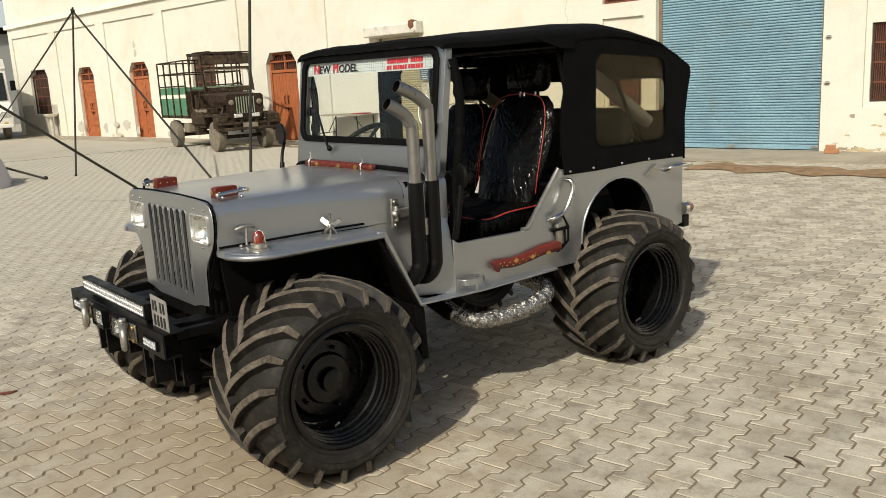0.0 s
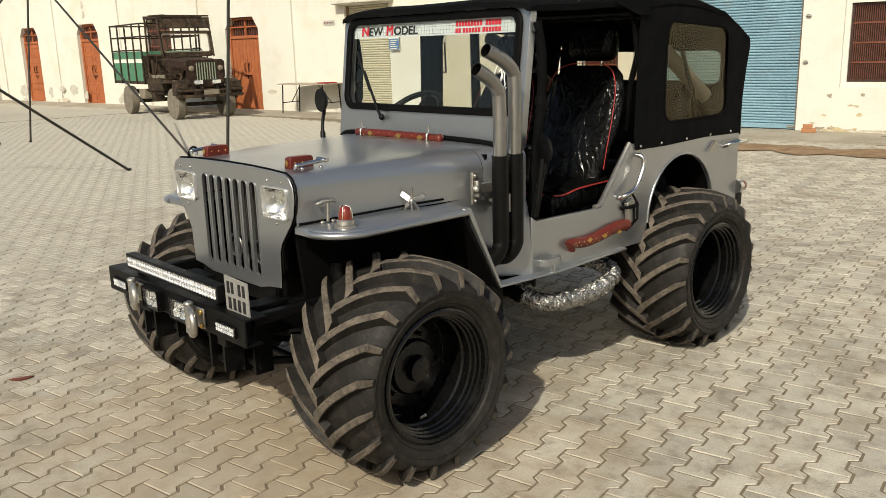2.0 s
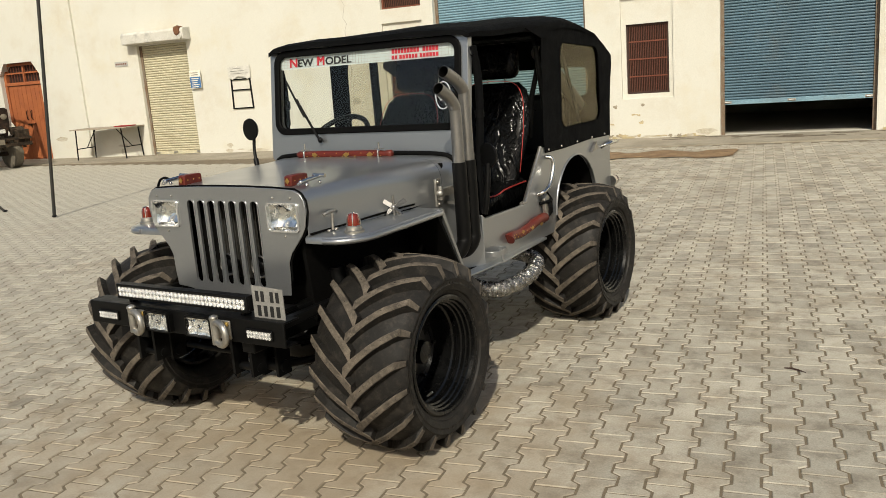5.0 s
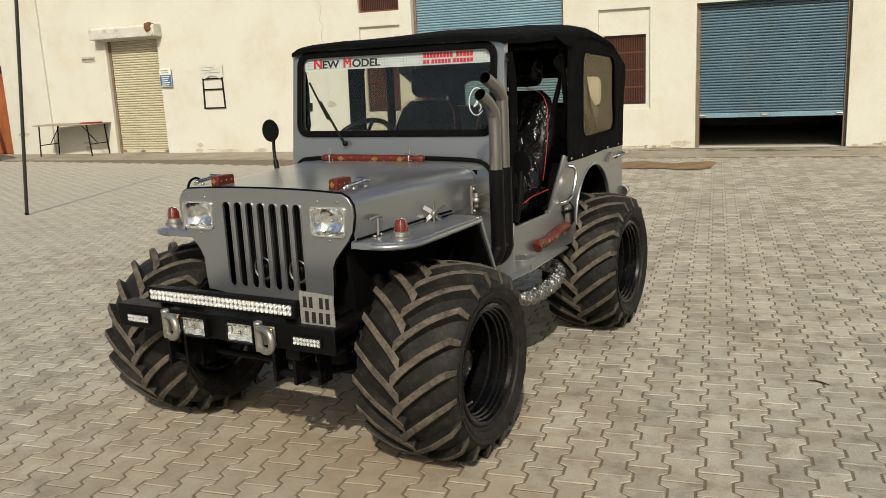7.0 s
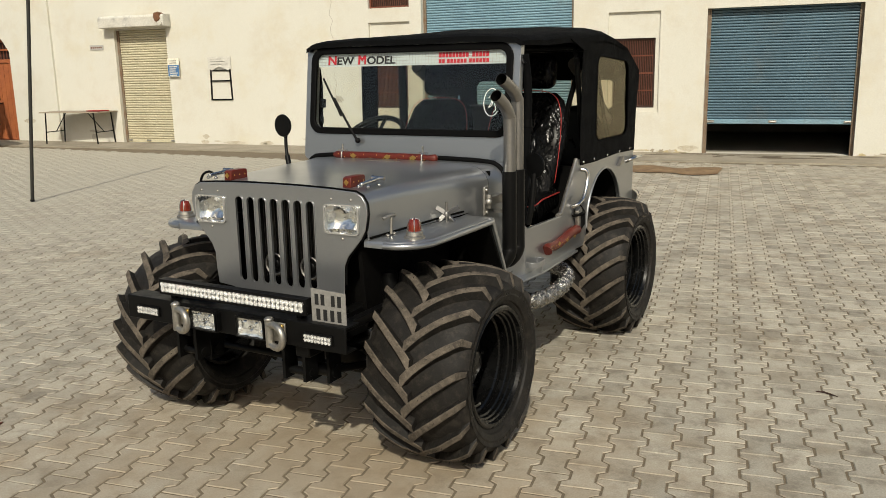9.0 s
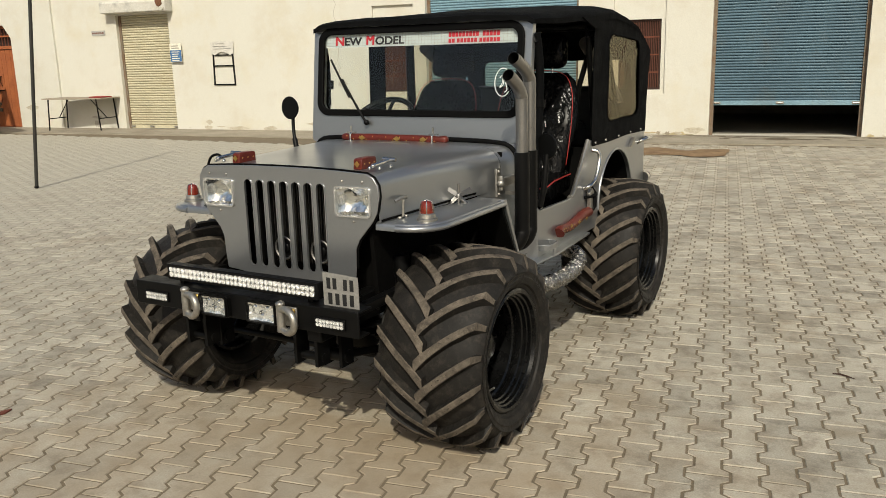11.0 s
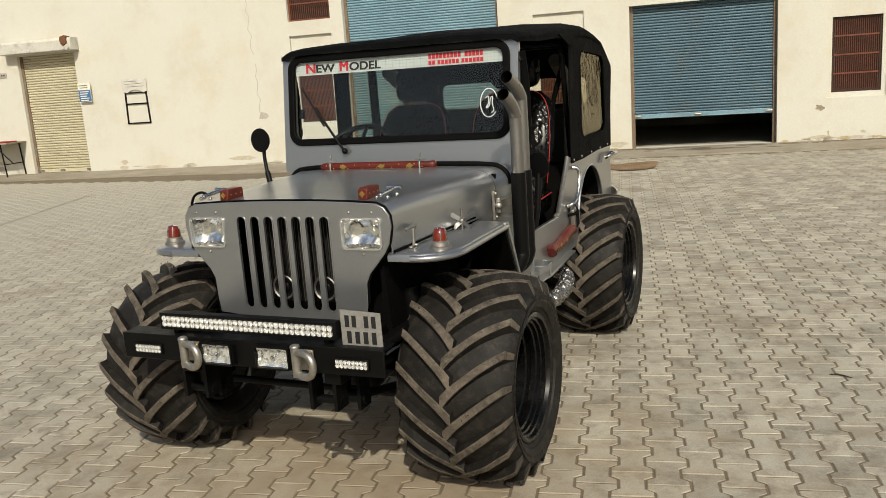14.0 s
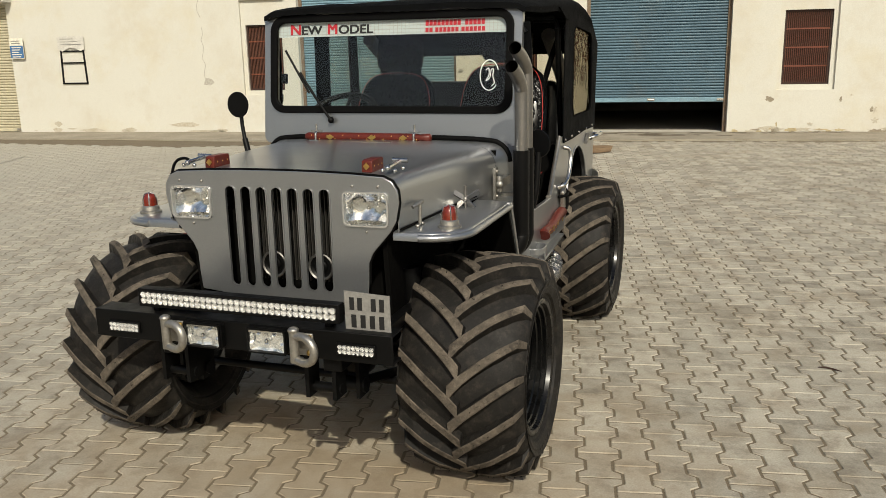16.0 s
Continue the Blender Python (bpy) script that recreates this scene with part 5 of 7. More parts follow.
rings = [roof_ring(0.938, 1.772, 0.660, 0.030, 0.004), roof_ring(0.945, 1.797, 0.664, 0.04, 0.008), roof_ring(1.0, 1.808, 0.674, 0.05, 0.014), roof_ring(1.2, 1.812, 0.688, 0.055, 0.022), roof_ring(1.5, 1.830, 0.695, 0.06, 0.03),
         roof_ring(1.75, 1.846, 0.70, 0.075, 0.036), roof_ring(2.0, 1.868, 0.705, 0.06, 0.035), roof_ring(2.12, 1.872, 0.705, 0.06, 0.034), roof_ring(2.3, 1.850, 0.705, 0.05, 0.032), roof_ring(2.55, 1.800, 0.70, 0.04, 0.026),
         roof_ring(2.72, 1.725, 0.695, 0.04, 0.018), roof_ring(2.855, 1.668, 0.69, 0.05, 0.01), roof_ring(2.874, 1.625, 0.688, 0.05, 0.0), roof_ring(2.862, 1.58, 0.685, 0.05, 0.0)]
sheet(tb, rings)
canvas = part("canvas_top", tb, M_CANVAS, jeep, "black canvas soft top", smooth=50)
fb = B()
prism(fb, [(1.50, 1.84), (1.80, 1.86), (1.795, 1.782), (1.70, 1.785)], "x", 0.712, 0.720)
part("flap", fb, M_CANVAS, canvas)
bb = B()
plate(bb, [(-0.69, 1.10), (0.69, 1.10), (0.685, 1.62), (-0.685, 1.62)], [rounded(-0.54, 0.54, 1.395, 1.595, 0.05)], "y", 2.83, 2.836)
part("rear_curtain", bb, M_CANVAS, canvas)
pb = B()
plate(pb, rounded(-0.545, 0.545, 1.39, 1.60, 0.05), [], "y", 2.827, 2.829)
pane = part("rear_pane", pb, M_FILM, canvas, "clear plastic")
pane.visible_shadow = False
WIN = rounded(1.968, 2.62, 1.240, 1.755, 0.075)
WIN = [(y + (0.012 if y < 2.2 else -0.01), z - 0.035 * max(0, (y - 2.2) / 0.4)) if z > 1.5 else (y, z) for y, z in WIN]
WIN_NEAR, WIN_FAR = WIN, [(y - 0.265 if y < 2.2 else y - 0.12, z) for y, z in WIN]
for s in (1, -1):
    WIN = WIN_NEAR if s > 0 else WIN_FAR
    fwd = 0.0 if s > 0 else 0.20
    cb = B()
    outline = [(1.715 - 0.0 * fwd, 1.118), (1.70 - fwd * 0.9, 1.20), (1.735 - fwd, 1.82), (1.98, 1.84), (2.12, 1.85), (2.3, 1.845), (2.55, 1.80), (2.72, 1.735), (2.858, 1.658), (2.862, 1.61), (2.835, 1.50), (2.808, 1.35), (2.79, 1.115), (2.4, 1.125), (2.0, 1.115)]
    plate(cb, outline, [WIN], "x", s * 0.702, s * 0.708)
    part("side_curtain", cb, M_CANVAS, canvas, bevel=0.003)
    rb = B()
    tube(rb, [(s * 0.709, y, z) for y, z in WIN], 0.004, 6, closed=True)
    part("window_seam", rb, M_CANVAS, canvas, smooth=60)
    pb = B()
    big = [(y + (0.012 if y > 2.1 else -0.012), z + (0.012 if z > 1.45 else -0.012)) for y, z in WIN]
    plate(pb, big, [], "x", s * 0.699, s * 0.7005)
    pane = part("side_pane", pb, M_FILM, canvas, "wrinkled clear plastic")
    pane.visible_shadow = False
    for y in (1.76, 1.95, 2.2, 2.45, 2.68):
        nb = B()
        ball(nb, (s * 0.709, y, 1.135), 0.009, (0.6, 1, 1), 8, 6)
        part("snap", nb, M_CHROME, canvas, smooth=60)
    # rolled door canvas beside the windscreen, with its strap
    rb = B()
    tube(rb, curve_points([(s * 0.66, 1.00, 1.755), (s * 0.665, 1.03, 1.6), (s * 0.668, 1.02, 1.4), (s * 0.668, 0.985, 1.2), (s * 0.67, 0.96, 1.0), (s * 0.67, 0.955, 0.90)], 5), 0.022, 10)
    part("rolled_door", rb, M_CANVAS, canvas, "rolled black canvas", smooth=60)
    rb = B()
    tube(rb, [(s * 0.666, 1.02, 1.43), (s * 0.667, 1.018, 1.39)], 0.026, 12)
    part("strap", rb, M_RUBBER, canvas, smooth=60)
M_PAD = material("dusty_grey_padding", (0.16, 0.15, 0.135), 0.9, amount=0.5, scale=14, grain=80)
for y, z in ((0.99, 1.77), (1.75, 1.80), (2.3, 1.80)):
    round_bar("top_bow", [(-0.66, y, z - 0.06), (-0.64, y, z), (0.64, y, z), (0.66, y, z - 0.06)], 0.014, M_BLACK, canvas)
for s in (1, -1):
    round_bar("top_bow_post", [(s * 0.66, 1.75 if s > 0 else 1.95, 1.74), (s * 0.655, 1.9 if s > 0 else 1.95, 1.12)], 0.016 if s > 0 else 0.03, M_BLACK, canvas)
    round_bar("padded_brace", [(s * 0.56, 1.98, 1.71), (s * 0.555, 2.2, 1.60), (s * 0.55, 2.64, 1.34)], 0.042, M_PAD, canvas, "dusty grey padded brace")
    round_bar("top_brace", [(s * 0.62, 2.18, 1.76), (s * 0.615, 2.5, 1.18)], 0.013, M_BLACK, canvas)

# -- seats in shiny plastic covers --
M_COVER = material("shiny_plastic_cover", (0.0035, 0.0035, 0.0035), 0.17, amount=0.2, scale=12, rough_vary=0.06, spec=0.12)
_nt = M_COVER.node_tree
_pos, _stretch, _noise, _sub, _abs, _range, _bump = (_nt.nodes.new("ShaderNode" + k) for k in ("NewGeometry", "Mapping", "TexNoise", "Math", "Math", "MapRange", "Bump"))
_stretch.inputs["Rotation"].default_value = (0.3, 0.5, 0.6)
_stretch.inputs["Scale"].default_value = (13.0, 13.0, 5.5)
_noise.inputs["Scale"].default_value, _noise.inputs["Detail"].default_value, _noise.inputs["Distortion"].default_value = 1.0, 3.0, 0.6
_sub.operation, _abs.operation = "SUBTRACT", "ABSOLUTE"
_sub.inputs[1].default_value = 0.5
_range.inputs[2].default_value = 0.12
_bump.inputs["Distance"].default_value = 0.0038
_nt.links.new(_pos.outputs["Position"], _stretch.inputs["Vector"]), _nt.links.new(_stretch.outputs[0], _noise.inputs["Vector"])
_nt.links.new(_noise.outputs["Fac"], _sub.inputs[0]), _nt.links.new(_sub.outputs[0], _abs.inputs[0]), _nt.links.new(_abs.outputs[0], _range.inputs[0])
_nt.links.new(_range.outputs[0], _bump.inputs["Height"]), _nt.links.new(_bump.outputs[0], _nt.nodes["Principled BSDF"].inputs["Normal"])
M_PIPING = material("red_piping", (0.34, 0.03, 0.025), 0.45)


def front_seat(cx):
    sb = B()
    rows = []
    for j in range(13):
        t = j / 12
        z = 0.98 + 0.56 * t
        y = 1.60 + 0.20 * t
        w = 0.235 * (1 - 0.25 * max(0, (t - 0.6) / 0.4) ** 2) * (0.92 + 0.16 * min(1, t * 2.5))
        if j == 12:
            w *= 0.82
        d = 0.065 * (1 - 0.3 * t)
        rows.append([(cx + w * math.cos(a) * (1 if abs(math.cos(a)) < 0.95 else 1.0), y - d * math.sin(a) * (1.25 if math.sin(a) > 0 else 0.8), z) for a in (2 * math.pi * k / 24 for k in range(24))])
    v = [[sb.verts.new(p) for p in r] for r in rows]
    for a, b in zip(v, v[1:]):
        for i in range(24):
            sb.faces.new((a[i], a[(i + 1) % 24], b[(i + 1) % 24], b[i]))
    sb.faces.new(v[0]), sb.faces.new(v[-1])
    seat = part("front_seat", sb, M_COVER, jeep, "black seat back in shiny plastic cover", smooth=60)
    cb = B()
    bmesh.ops.create_cube(cb, size=1.0, matrix=Matrix.Translation((cx, 1.45, 0.90)) @ pose(0, 0, 0, 6, 0, 0) @ Matrix.Diagonal((0.47, 0.50, 0.14, 1)))
    cu = part("seat_cushion", cb, M_COVER, seat, "black cushion in plastic", bevel=0.05, seg=4)
    round_bar("piping", curve_points([(cx + 0.235, 1.66, 0.96), (cx + 0.24, 1.40, 0.955), (cx + 0.225, 1.24, 0.935), (cx, 1.215, 0.935), (cx - 0.225, 1.24, 0.935), (cx - 0.24, 1.40, 0.955), (cx - 0.235, 1.66, 0.96)], 5), 0.0045, M_PIPING, seat, "red piping", 6)
    side = [(0.223, 1.615, 1.02), (0.236, 1.62, 1.12), (0.238, 1.665, 1.3), (0.215, 1.715, 1.45), (0.15, 1.745, 1.535), (0.0, 1.755, 1.555)]
    round_bar("piping", curve_points([(cx + x, y, z) for x, y, z in side] + [(cx - x, y, z) for x, y, z in side[-2::-1]], 5), 0.0026, M_PIPING, seat, "red piping", 6)
    hb = B()
    bmesh.ops.create_cube(hb, size=1.0, matrix=Matrix.Translation((cx, 1.82, 1.665)) @ pose(0, 0, 0, -8, 0, 0) @ Matrix.Diagonal((0.295, 0.12, 0.205, 1)))
    part("headrest", hb, M_COVER, seat, "black headrest", bevel=0.055, seg=5)
    for dx in (-0.06, 0.06):
        round_bar("headrest_post", [(cx + dx, 1.80, 1.53), (cx + dx, 1.815, 1.61)], 0.006, M_CHROME, seat)
    return seat


front_seat(0.36)
driver_seat = front_seat(-0.38)
driver_seat.location = (0, 0.22, -0.05)
rb = B()
bmesh.ops.create_cube(rb, size=1.0, matrix=Matrix.Translation((0, 2.55, 1.22)) @ Matrix.Diagonal((1.0, 0.12, 0.42, 1)))
part("rear_seat", rb, M_VINYL, jeep, "black rear bench", bevel=0.04, seg=3)
rb = B()
bmesh.ops.create_cube(rb, size=1.0, matrix=Matrix.Translation((0, 2.33, 0.95)) @ Matrix.Diagonal((0.75, 0.42, 0.14, 1)))
part("rear_cushion", rb, M_VINYL, jeep, bevel=0.04, seg=3)
db = B()
box(db, -0.64, 0.64, 0.90, 1.02, 1.05, 1.215)
part("dashboard", db, M_VINYL, jeep, "black dashboard", bevel=0.02)
wb = B()
ring = [Vector((0.195 * math.cos(a), 0.195 * math.sin(a), 0)) for a in (2 * math.pi * k / 32 for k in range(32))]
mw = Matrix.Translation((-0.37, 1.13, 1.29)) @ pose(0, 0, 0, -52 + 90, 0, 0)
tube(wb, [mw @ p for p in ring], 0.016, 10, closed=True)
for a in (90, 210, 330):
    tube(wb, [mw @ Vector((0, 0, -0.02)), mw @ Vector((0.19 * math.cos(radians(a)), 0.19 * math.sin(radians(a)), 0))], 0.011, 8)
tube(wb, [mw @ Vector((0, 0, 0.0)), mw @ Vector((0, 0, -0.35))], 0.02, 10)
part("steering_wheel", wb, M_BLACK, jeep, "black steering wheel", smooth=60)
round_bar("seat_belt", [(0.665, 1.84, 1.74), (0.61, 1.86, 1.60), (0.56, 1.87, 1.44), (0.54, 1.86, 1.2)], 0.016, M_RUBBER, jeep)

# -- exhaust stacks --
for y, zt in ((0.695, 1.435), (0.790, 1.51)):
    x = 0.715
    far = 1.0 if y < 0.75 else 1.3
    pts = [(x, y, 1.19), (x, y, zt), (x, y - 0.008, zt + 0.035), (x - 0.003, y - 0.03 * far, zt + 0.068), (x - 0.006, y - 0.066 * far, zt + 0.096), (x - 0.012, y - 0.125 * far, zt + 0.130)]
    pb = B()
    tube(pb, curve_points(pts, 5), 0.0295, 20, caps=False)
    stack = part("upright_exhaust", pb, M_PIPE, jeep, "grey upright exhaust pipe with slanted tip", smooth=60)
    ib = B()
    tube(ib, curve_points(pts[2:], 5), 0.0265, 20, caps=False)
    part("bore", ib, M_DARK, stack, smooth=60)
    sb = B()
    low = [(x, y, 1.20), (x, y, 0.86), (x, y - 0.005, 0.80), (x - 0.02, y - 0.02, 0.755), (x - 0.06, y - 0.04, 0.735), (x - 0.20, y - 0.06, 0.73)]
    tube(sb, curve_points(low, 5), 0.036, 20)
    part("sleeve", sb, M_BLACK, stack, "black lower sleeve", smooth=60)
kb = B()
box(kb, 0.61, 0.70, 0.73, 0.755, 0.985, 1.0)
tube(kb, [(0.715, 0.742, 0.95), (0.715, 0.742, 1.03)], 0.014, 8)
part("stack_bracket", kb, M_STEEL, jeep)
hb = B()
box(hb, 0.603, 0.616, 0.625, 0.665, 0.985, 1.125)
box(hb, 0.612, 0.640, 0.640, 0.80, 1.035, 1.075)
tube(hb, [(0.630, 0.640, 1.02), (0.630, 0.640, 1.09)], 0.014, 10)
ball(hb, (0.634, 0.630, 1.055), 0.019, (1, 1, 1), 12, 8)
for z in (1.0, 1.11):
    ball(hb, (0.618, 0.640, z), 0.009, (1, 1, 1), 8, 6)
part("hood_clamp", hb, M_STEEL, jeep, "steel hood clamp", bevel=0.002)

# -- wrapped exhaust hose under the sill --
pts = curve_points([(0.52, 1.00, 0.50), (0.62, 1.03, 0.462), (0.675, 1.12, 0.440), (0.705, 1.30, 0.440), (0.710, 1.46, 0.462), (0.68, 1.575, 0.492), (0.60, 1.615, 0.515), (0.42, 1.62, 0.54)], 16)
hb = B()
tube(hb, pts, 0.048, 20, radii=[0.042 + 0.0007 * (i % 2) + 0.0022 * math.sin(i * 2.7) + 0.002 * math.sin(i * 1.3) for i in range(len(pts))])
hose_rnd = random.Random(4)
for v in hb.verts:
    v.co += Vector([hose_rnd.gauss(0, 0.0022) for _ in range(3)])
M_FOIL = material("crinkled_foil", (0.45, 0.435, 0.41), 0.25, 0.95, spot=(0.15, 0.145, 0.135), amount=0.8, scale=22, bump=0.012, bump_scale=48, rough_vary=0.12)
part("exhaust_hose", hb, M_FOIL, jeep, "silver foil-wrapped flexible exhaust hose")
cb = B()
tube(cb, [(0.40, 0.95, 0.56), (0.58, 0.98, 0.48)], 0.035, 12)
part("exhaust_pipe", cb, M_DARK, jeep, smooth=60)
cb = B()
tube(cb, [(0.43, 1.62, 0.54), (0.10, 1.62, 0.56)], 0.04, 12)
part("exhaust_pipe", cb, M_DARK, jeep, smooth=60)

# -- fittings on the hood, fenders and sides --
wb = B()
tube(wb, [(x, y - 0.02, z) for x, y, z in [(-0.39, 0.80, 1.238), (-0.375, 0.80, 1.238), (-0.2, 0.80, 1.238), (0.0, 0.80, 1.238), (0.18, 0.80, 1.238), (0.21, 0.80, 1.238), (0.255, 0.80, 1.238), (0.265, 0.8, 1.238)]], 0.02, 14,
     radii=[0.012, 0.020, 0.021, 0.020, 0.020, 0.016, 0.021, 0.012])
club = part("wooden_club", wb, M_WOOD_RED, jeep, "red carved wooden club with brass inlay", smooth=60)
for x in (-0.25, -0.03, 0.13):
    ib = B()
    prism(ib, [(x - 0.022, 1.238), (x, 1.252), (x + 0.022, 1.238), (x, 1.224)], "y", 0.7575, 0.7595)
    part("inlay", ib, M_BRASS, club)
for i in range(14):
    ib = B()
    ball(ib, (-0.35 + i * 0.042, 0.7605, 1.238 + 0.008 * (-1) ** i), 0.0035, (1, 0.5, 1), 6, 4)
    part("stud", ib, M_BRASS, club)
for x in (-0.325, 0.185):
    kb = B()
    tube(kb, [(x, 0.775, 1.205), (x, 0.755, 1.225), (x, 0.757, 1.255), (x, 0.775, 1.265)], 0.006, 8)
    tube(kb, [(x, 0.77, 1.255), (x, 0.77, 1.30)], 0.005, 8)
    box(kb, x - 0.03, x + 0.03, 0.768, 0.776, 1.262, 1.268)
    box(kb, x - 0.025, x + 0.025, 0.735, 0.785, 1.222, 1.226)
    part("clamp", kb, M_CHROME, club, "chrome clamp", smooth=50)
for s in (1, -1):
    x = s * 0.335
    pb = B()
    prism(pb, [(-0.125, 1.205), (-0.12, 1.247), (-0.105, 1.252), (-0.02, 1.252), (-0.012, 1.245), (-0.012, 1.205)], "x", x - 0.021, x + 0.021)
    block = part("hood_block", pb, M_WOOD_RED, jeep, "small red wooden rest block", bevel=0.004)
    ib = B()
    prism(ib, [(x - 0.013, 1.228), (x, 1.242), (x + 0.013, 1.228), (x, 1.214)], "y", -0.127, -0.125)
    part("inlay", ib, M_BRASS, block)
    for i in range(3):
        ib = B()
        ball(ib, (x + 0.0215, -0.10 + i * 0.035, 1.228), 0.0035, (0.5, 1, 1), 6, 4)
        part("stud", ib, M_BRASS, block)
    hx = s * 0.425
    kb = B()
    tube(kb, [(hx, -0.135, 1.228), (hx, -0.02, 1.236)], 0.0085, 10)
    tube(kb, [(hx - 0.03, -0.02, 1.24), (hx + 0.03, -0.015, 1.238)], 0.009, 10)
    ball(kb, (hx - 0.024, -0.13, 1.216), 0.0085, (1, 1, 1), 10, 8)
    ball(kb, (hx + 0.024, -0.13, 1.216), 0.0085, (1, 1, 1), 10, 8)
    ball(kb, (hx + 0.02, -0.04, 1.213), 0.0085, (1, 1, 1), 10, 8)
    ball(kb, (hx, -0.14, 1.226), 0.011, (1, 1, 1), 10, 8)
    part("hood_handle", kb, M_CHROME, jeep, "chrome hood handle", smooth=60)
    tx = s * 0.520
    kb = B()
    tube(kb, [(tx, -0.075, 1.012), (tx, -0.07, 1.085)], 0.0065, 10)
    tube(kb, [(tx - s * 0.012, -0.115, 1.082), (tx, -0.09, 1.092), (tx, -0.05, 1.092), (tx - s * 0.01, -0.03, 1.084)], 0.0075, 10)
    ball(kb, (tx, -0.10, 1.012), 0.010, (1, 1, 0.6), 10, 8)
    ball(kb, (tx, -0.05, 1.012), 0.010, (1, 1, 0.6), 10, 8)
    part("hood_catch", kb, M_STEEL, jeep, "T-shaped steel hood catch", smooth=60)
    lx = s * (0.635 if s > 0 else 0.672)
    lb = B()
    lathe(lb, [(0.044, 0.0), (0.044, 0.008), (0.036, 0.012), (0.034, 0.026), (0.029, 0.030), (0.0001, 0.030)], Matrix.Translation((lx, -0.075, 1.006)), 24)
    base = part("marker_lamp", lb, M_STEEL, jeep, "round red marker lamp on a steel base", smooth=35)
    lb = B()
    lathe(lb, [(0.028, 0.030), (0.026, 0.055), (0.021, 0.074), (0.010, 0.080), (0.0001, 0.080)], Matrix.Translation((lx, -0.075, 1.006)), 24)
    part("lens", lb, M_RED_LENS, base, "red lens", smooth=50)
    for a in range(0, 360, 90):
        d = (math.cos(radians(a + 30)), math.sin(radians(a + 30)))
        round_bar("cage_wire", [(lx + 0.029 * d[0], -0.075 + 0.029 * d[1], 1.036), (lx + 0.027 * d[0], -0.075 + 0.027 * d[1], 1.062), (lx + 0.02 * d[0], -0.075 + 0.02 * d[1], 1.083), (lx, -0.075, 1.089)], 0.0022, M_CHROME, base, sides=6)
sx, sy, sz = 0.575, 0.31, 1.012
kb = B()
tube(kb, [(sx, sy, 1.000), (sx, sy, 1.098)], 0.0065, 8)
for a, ln in ((28, 0.066), (148, 0.07), (222, 0.05), (312, 0.052)):
    n0 = len(kb.verts)
    box(kb, 0.004, ln, -0.004, 0.004, -0.0105, 0.0105)
    kb.verts.ensure_lookup_table()
    turn = pose(sx, sy, 1.042, 0, 0, 22) @ Matrix.Rotation(radians(-a), 4, "Y") @ Matrix.Rotation(radians(35), 4, "X")
    for v in kb.verts[n0:]:
        v.co = turn @ v.co
ball(kb, (sx, sy, 1.042), 0.014, (1, 1, 1), 10, 8)
part("star_emblem", kb, M_PIPE, jeep, "small steel star ornament", smooth=50)
kb = B()
tube(kb, curve_points([(-0.525, -0.10, 1.0), (-0.528, -0.11, 1.10), (-0.522, -0.11, 1.18), (-0.50, -0.11, 1.225), (-0.46, -0.11, 1.24), (-0.43, -0.11, 1.23)], 6), 0.006, 8)
part("hood_strap", kb, M_RUBBER, jeep, "black looped strap", smooth=60)
# mirrors: round black heads on stalks
for s, hx, hy, hz in ((-1, -0.815, 0.865, 1.385), (1, 0.735, 0.96, 1.20)):
    mb = B()
    foot = (s * 0.655, 0.78, 1.06) if s < 0 else (0.715, 0.92, 0.90)
    if s < 0:
        tube(mb, curve_points([foot, (-0.725, 0.80, 1.10), (-0.78, 0.84, 1.25), (hx, hy + 0.02, hz - 0.05)], 6), 0.010, 8)
        tube(mb, [(-0.745, 0.815, 1.15), (-0.768, 0.83, 1.215)], 0.015, 8)
    else:
        tube(mb, curve_points([foot, (0.73, 0.93, 1.0), (0.735, 0.955, hz - 0.04)], 6), 0.016, 8)
    arm = part("mirror_arm", mb, M_BLACK, jeep, "black mirror stalk", smooth=60)
    hb = B()
    lathe(hb, [(0.0001, -0.028), (0.03, -0.026), (0.056, -0.014), (0.066, 0.0), (0.064, 0.008), (0.0001, 0.008)], Matrix.Translation((hx, hy, hz)) @ pose(0, 0, 0, -90 + 180, 0, -20 if s > 0 else -8), 28)
    part("mirror_head", hb, M_BLACK, arm, "round black mirror", smooth=45)
# grab handle, axe, rear handle, lamps
round_bar("grab_handle", curve_points([(0.704, 1.725, 1.095), (0.735, 1.735, 1.085), (0.745, 1.735, 1.04), (0.745, 1.70, 0.97), (0.740, 1.66, 0.925), (0.735, 1.60, 0.905), (0.704, 1.585, 0.89)], 6), 0.012, M_CHROME, jeep, "chrome grab handle")
ab = B()
keys = [(0.716, 1.17, 0.712), (0.716, 1.20, 0.724), (0.716, 1.30, 0.716), (0.716, 1.42, 0.728), (0.716, 1.52, 0.744), (0.716, 1.64, 0.748)]
tube(ab, curve_points(keys, 5), 0.02, 12, radii=[0.034 - 0.010 * min(1, i / 5) + 0.005 * (i / 25) for i in range(26)])
axe = part("axe", ab, M_WOOD_RED, jeep, "small axe with red inlaid wooden handle", smooth=60)
for i in range(16):
    ib = B()
    p = curve_points(keys, 5)[2 + i]
    ball(ib, (0.741, p[1], p[2] + 0.008 * (-1) ** i), 0.004, (0.5, 1, 1), 6, 4)
    part("stud", ib, M_BRASS, axe)
for y in (1.30, 1.42, 1.54):
    ib = B()
    prism(ib, [(y - 0.02, 0.728), (y, 0.741), (y + 0.02, 0.728), (y, 0.715)], "x", 0.7395, 0.7425)
    part("inlay", ib, M_BRASS, axe)
hb = B()
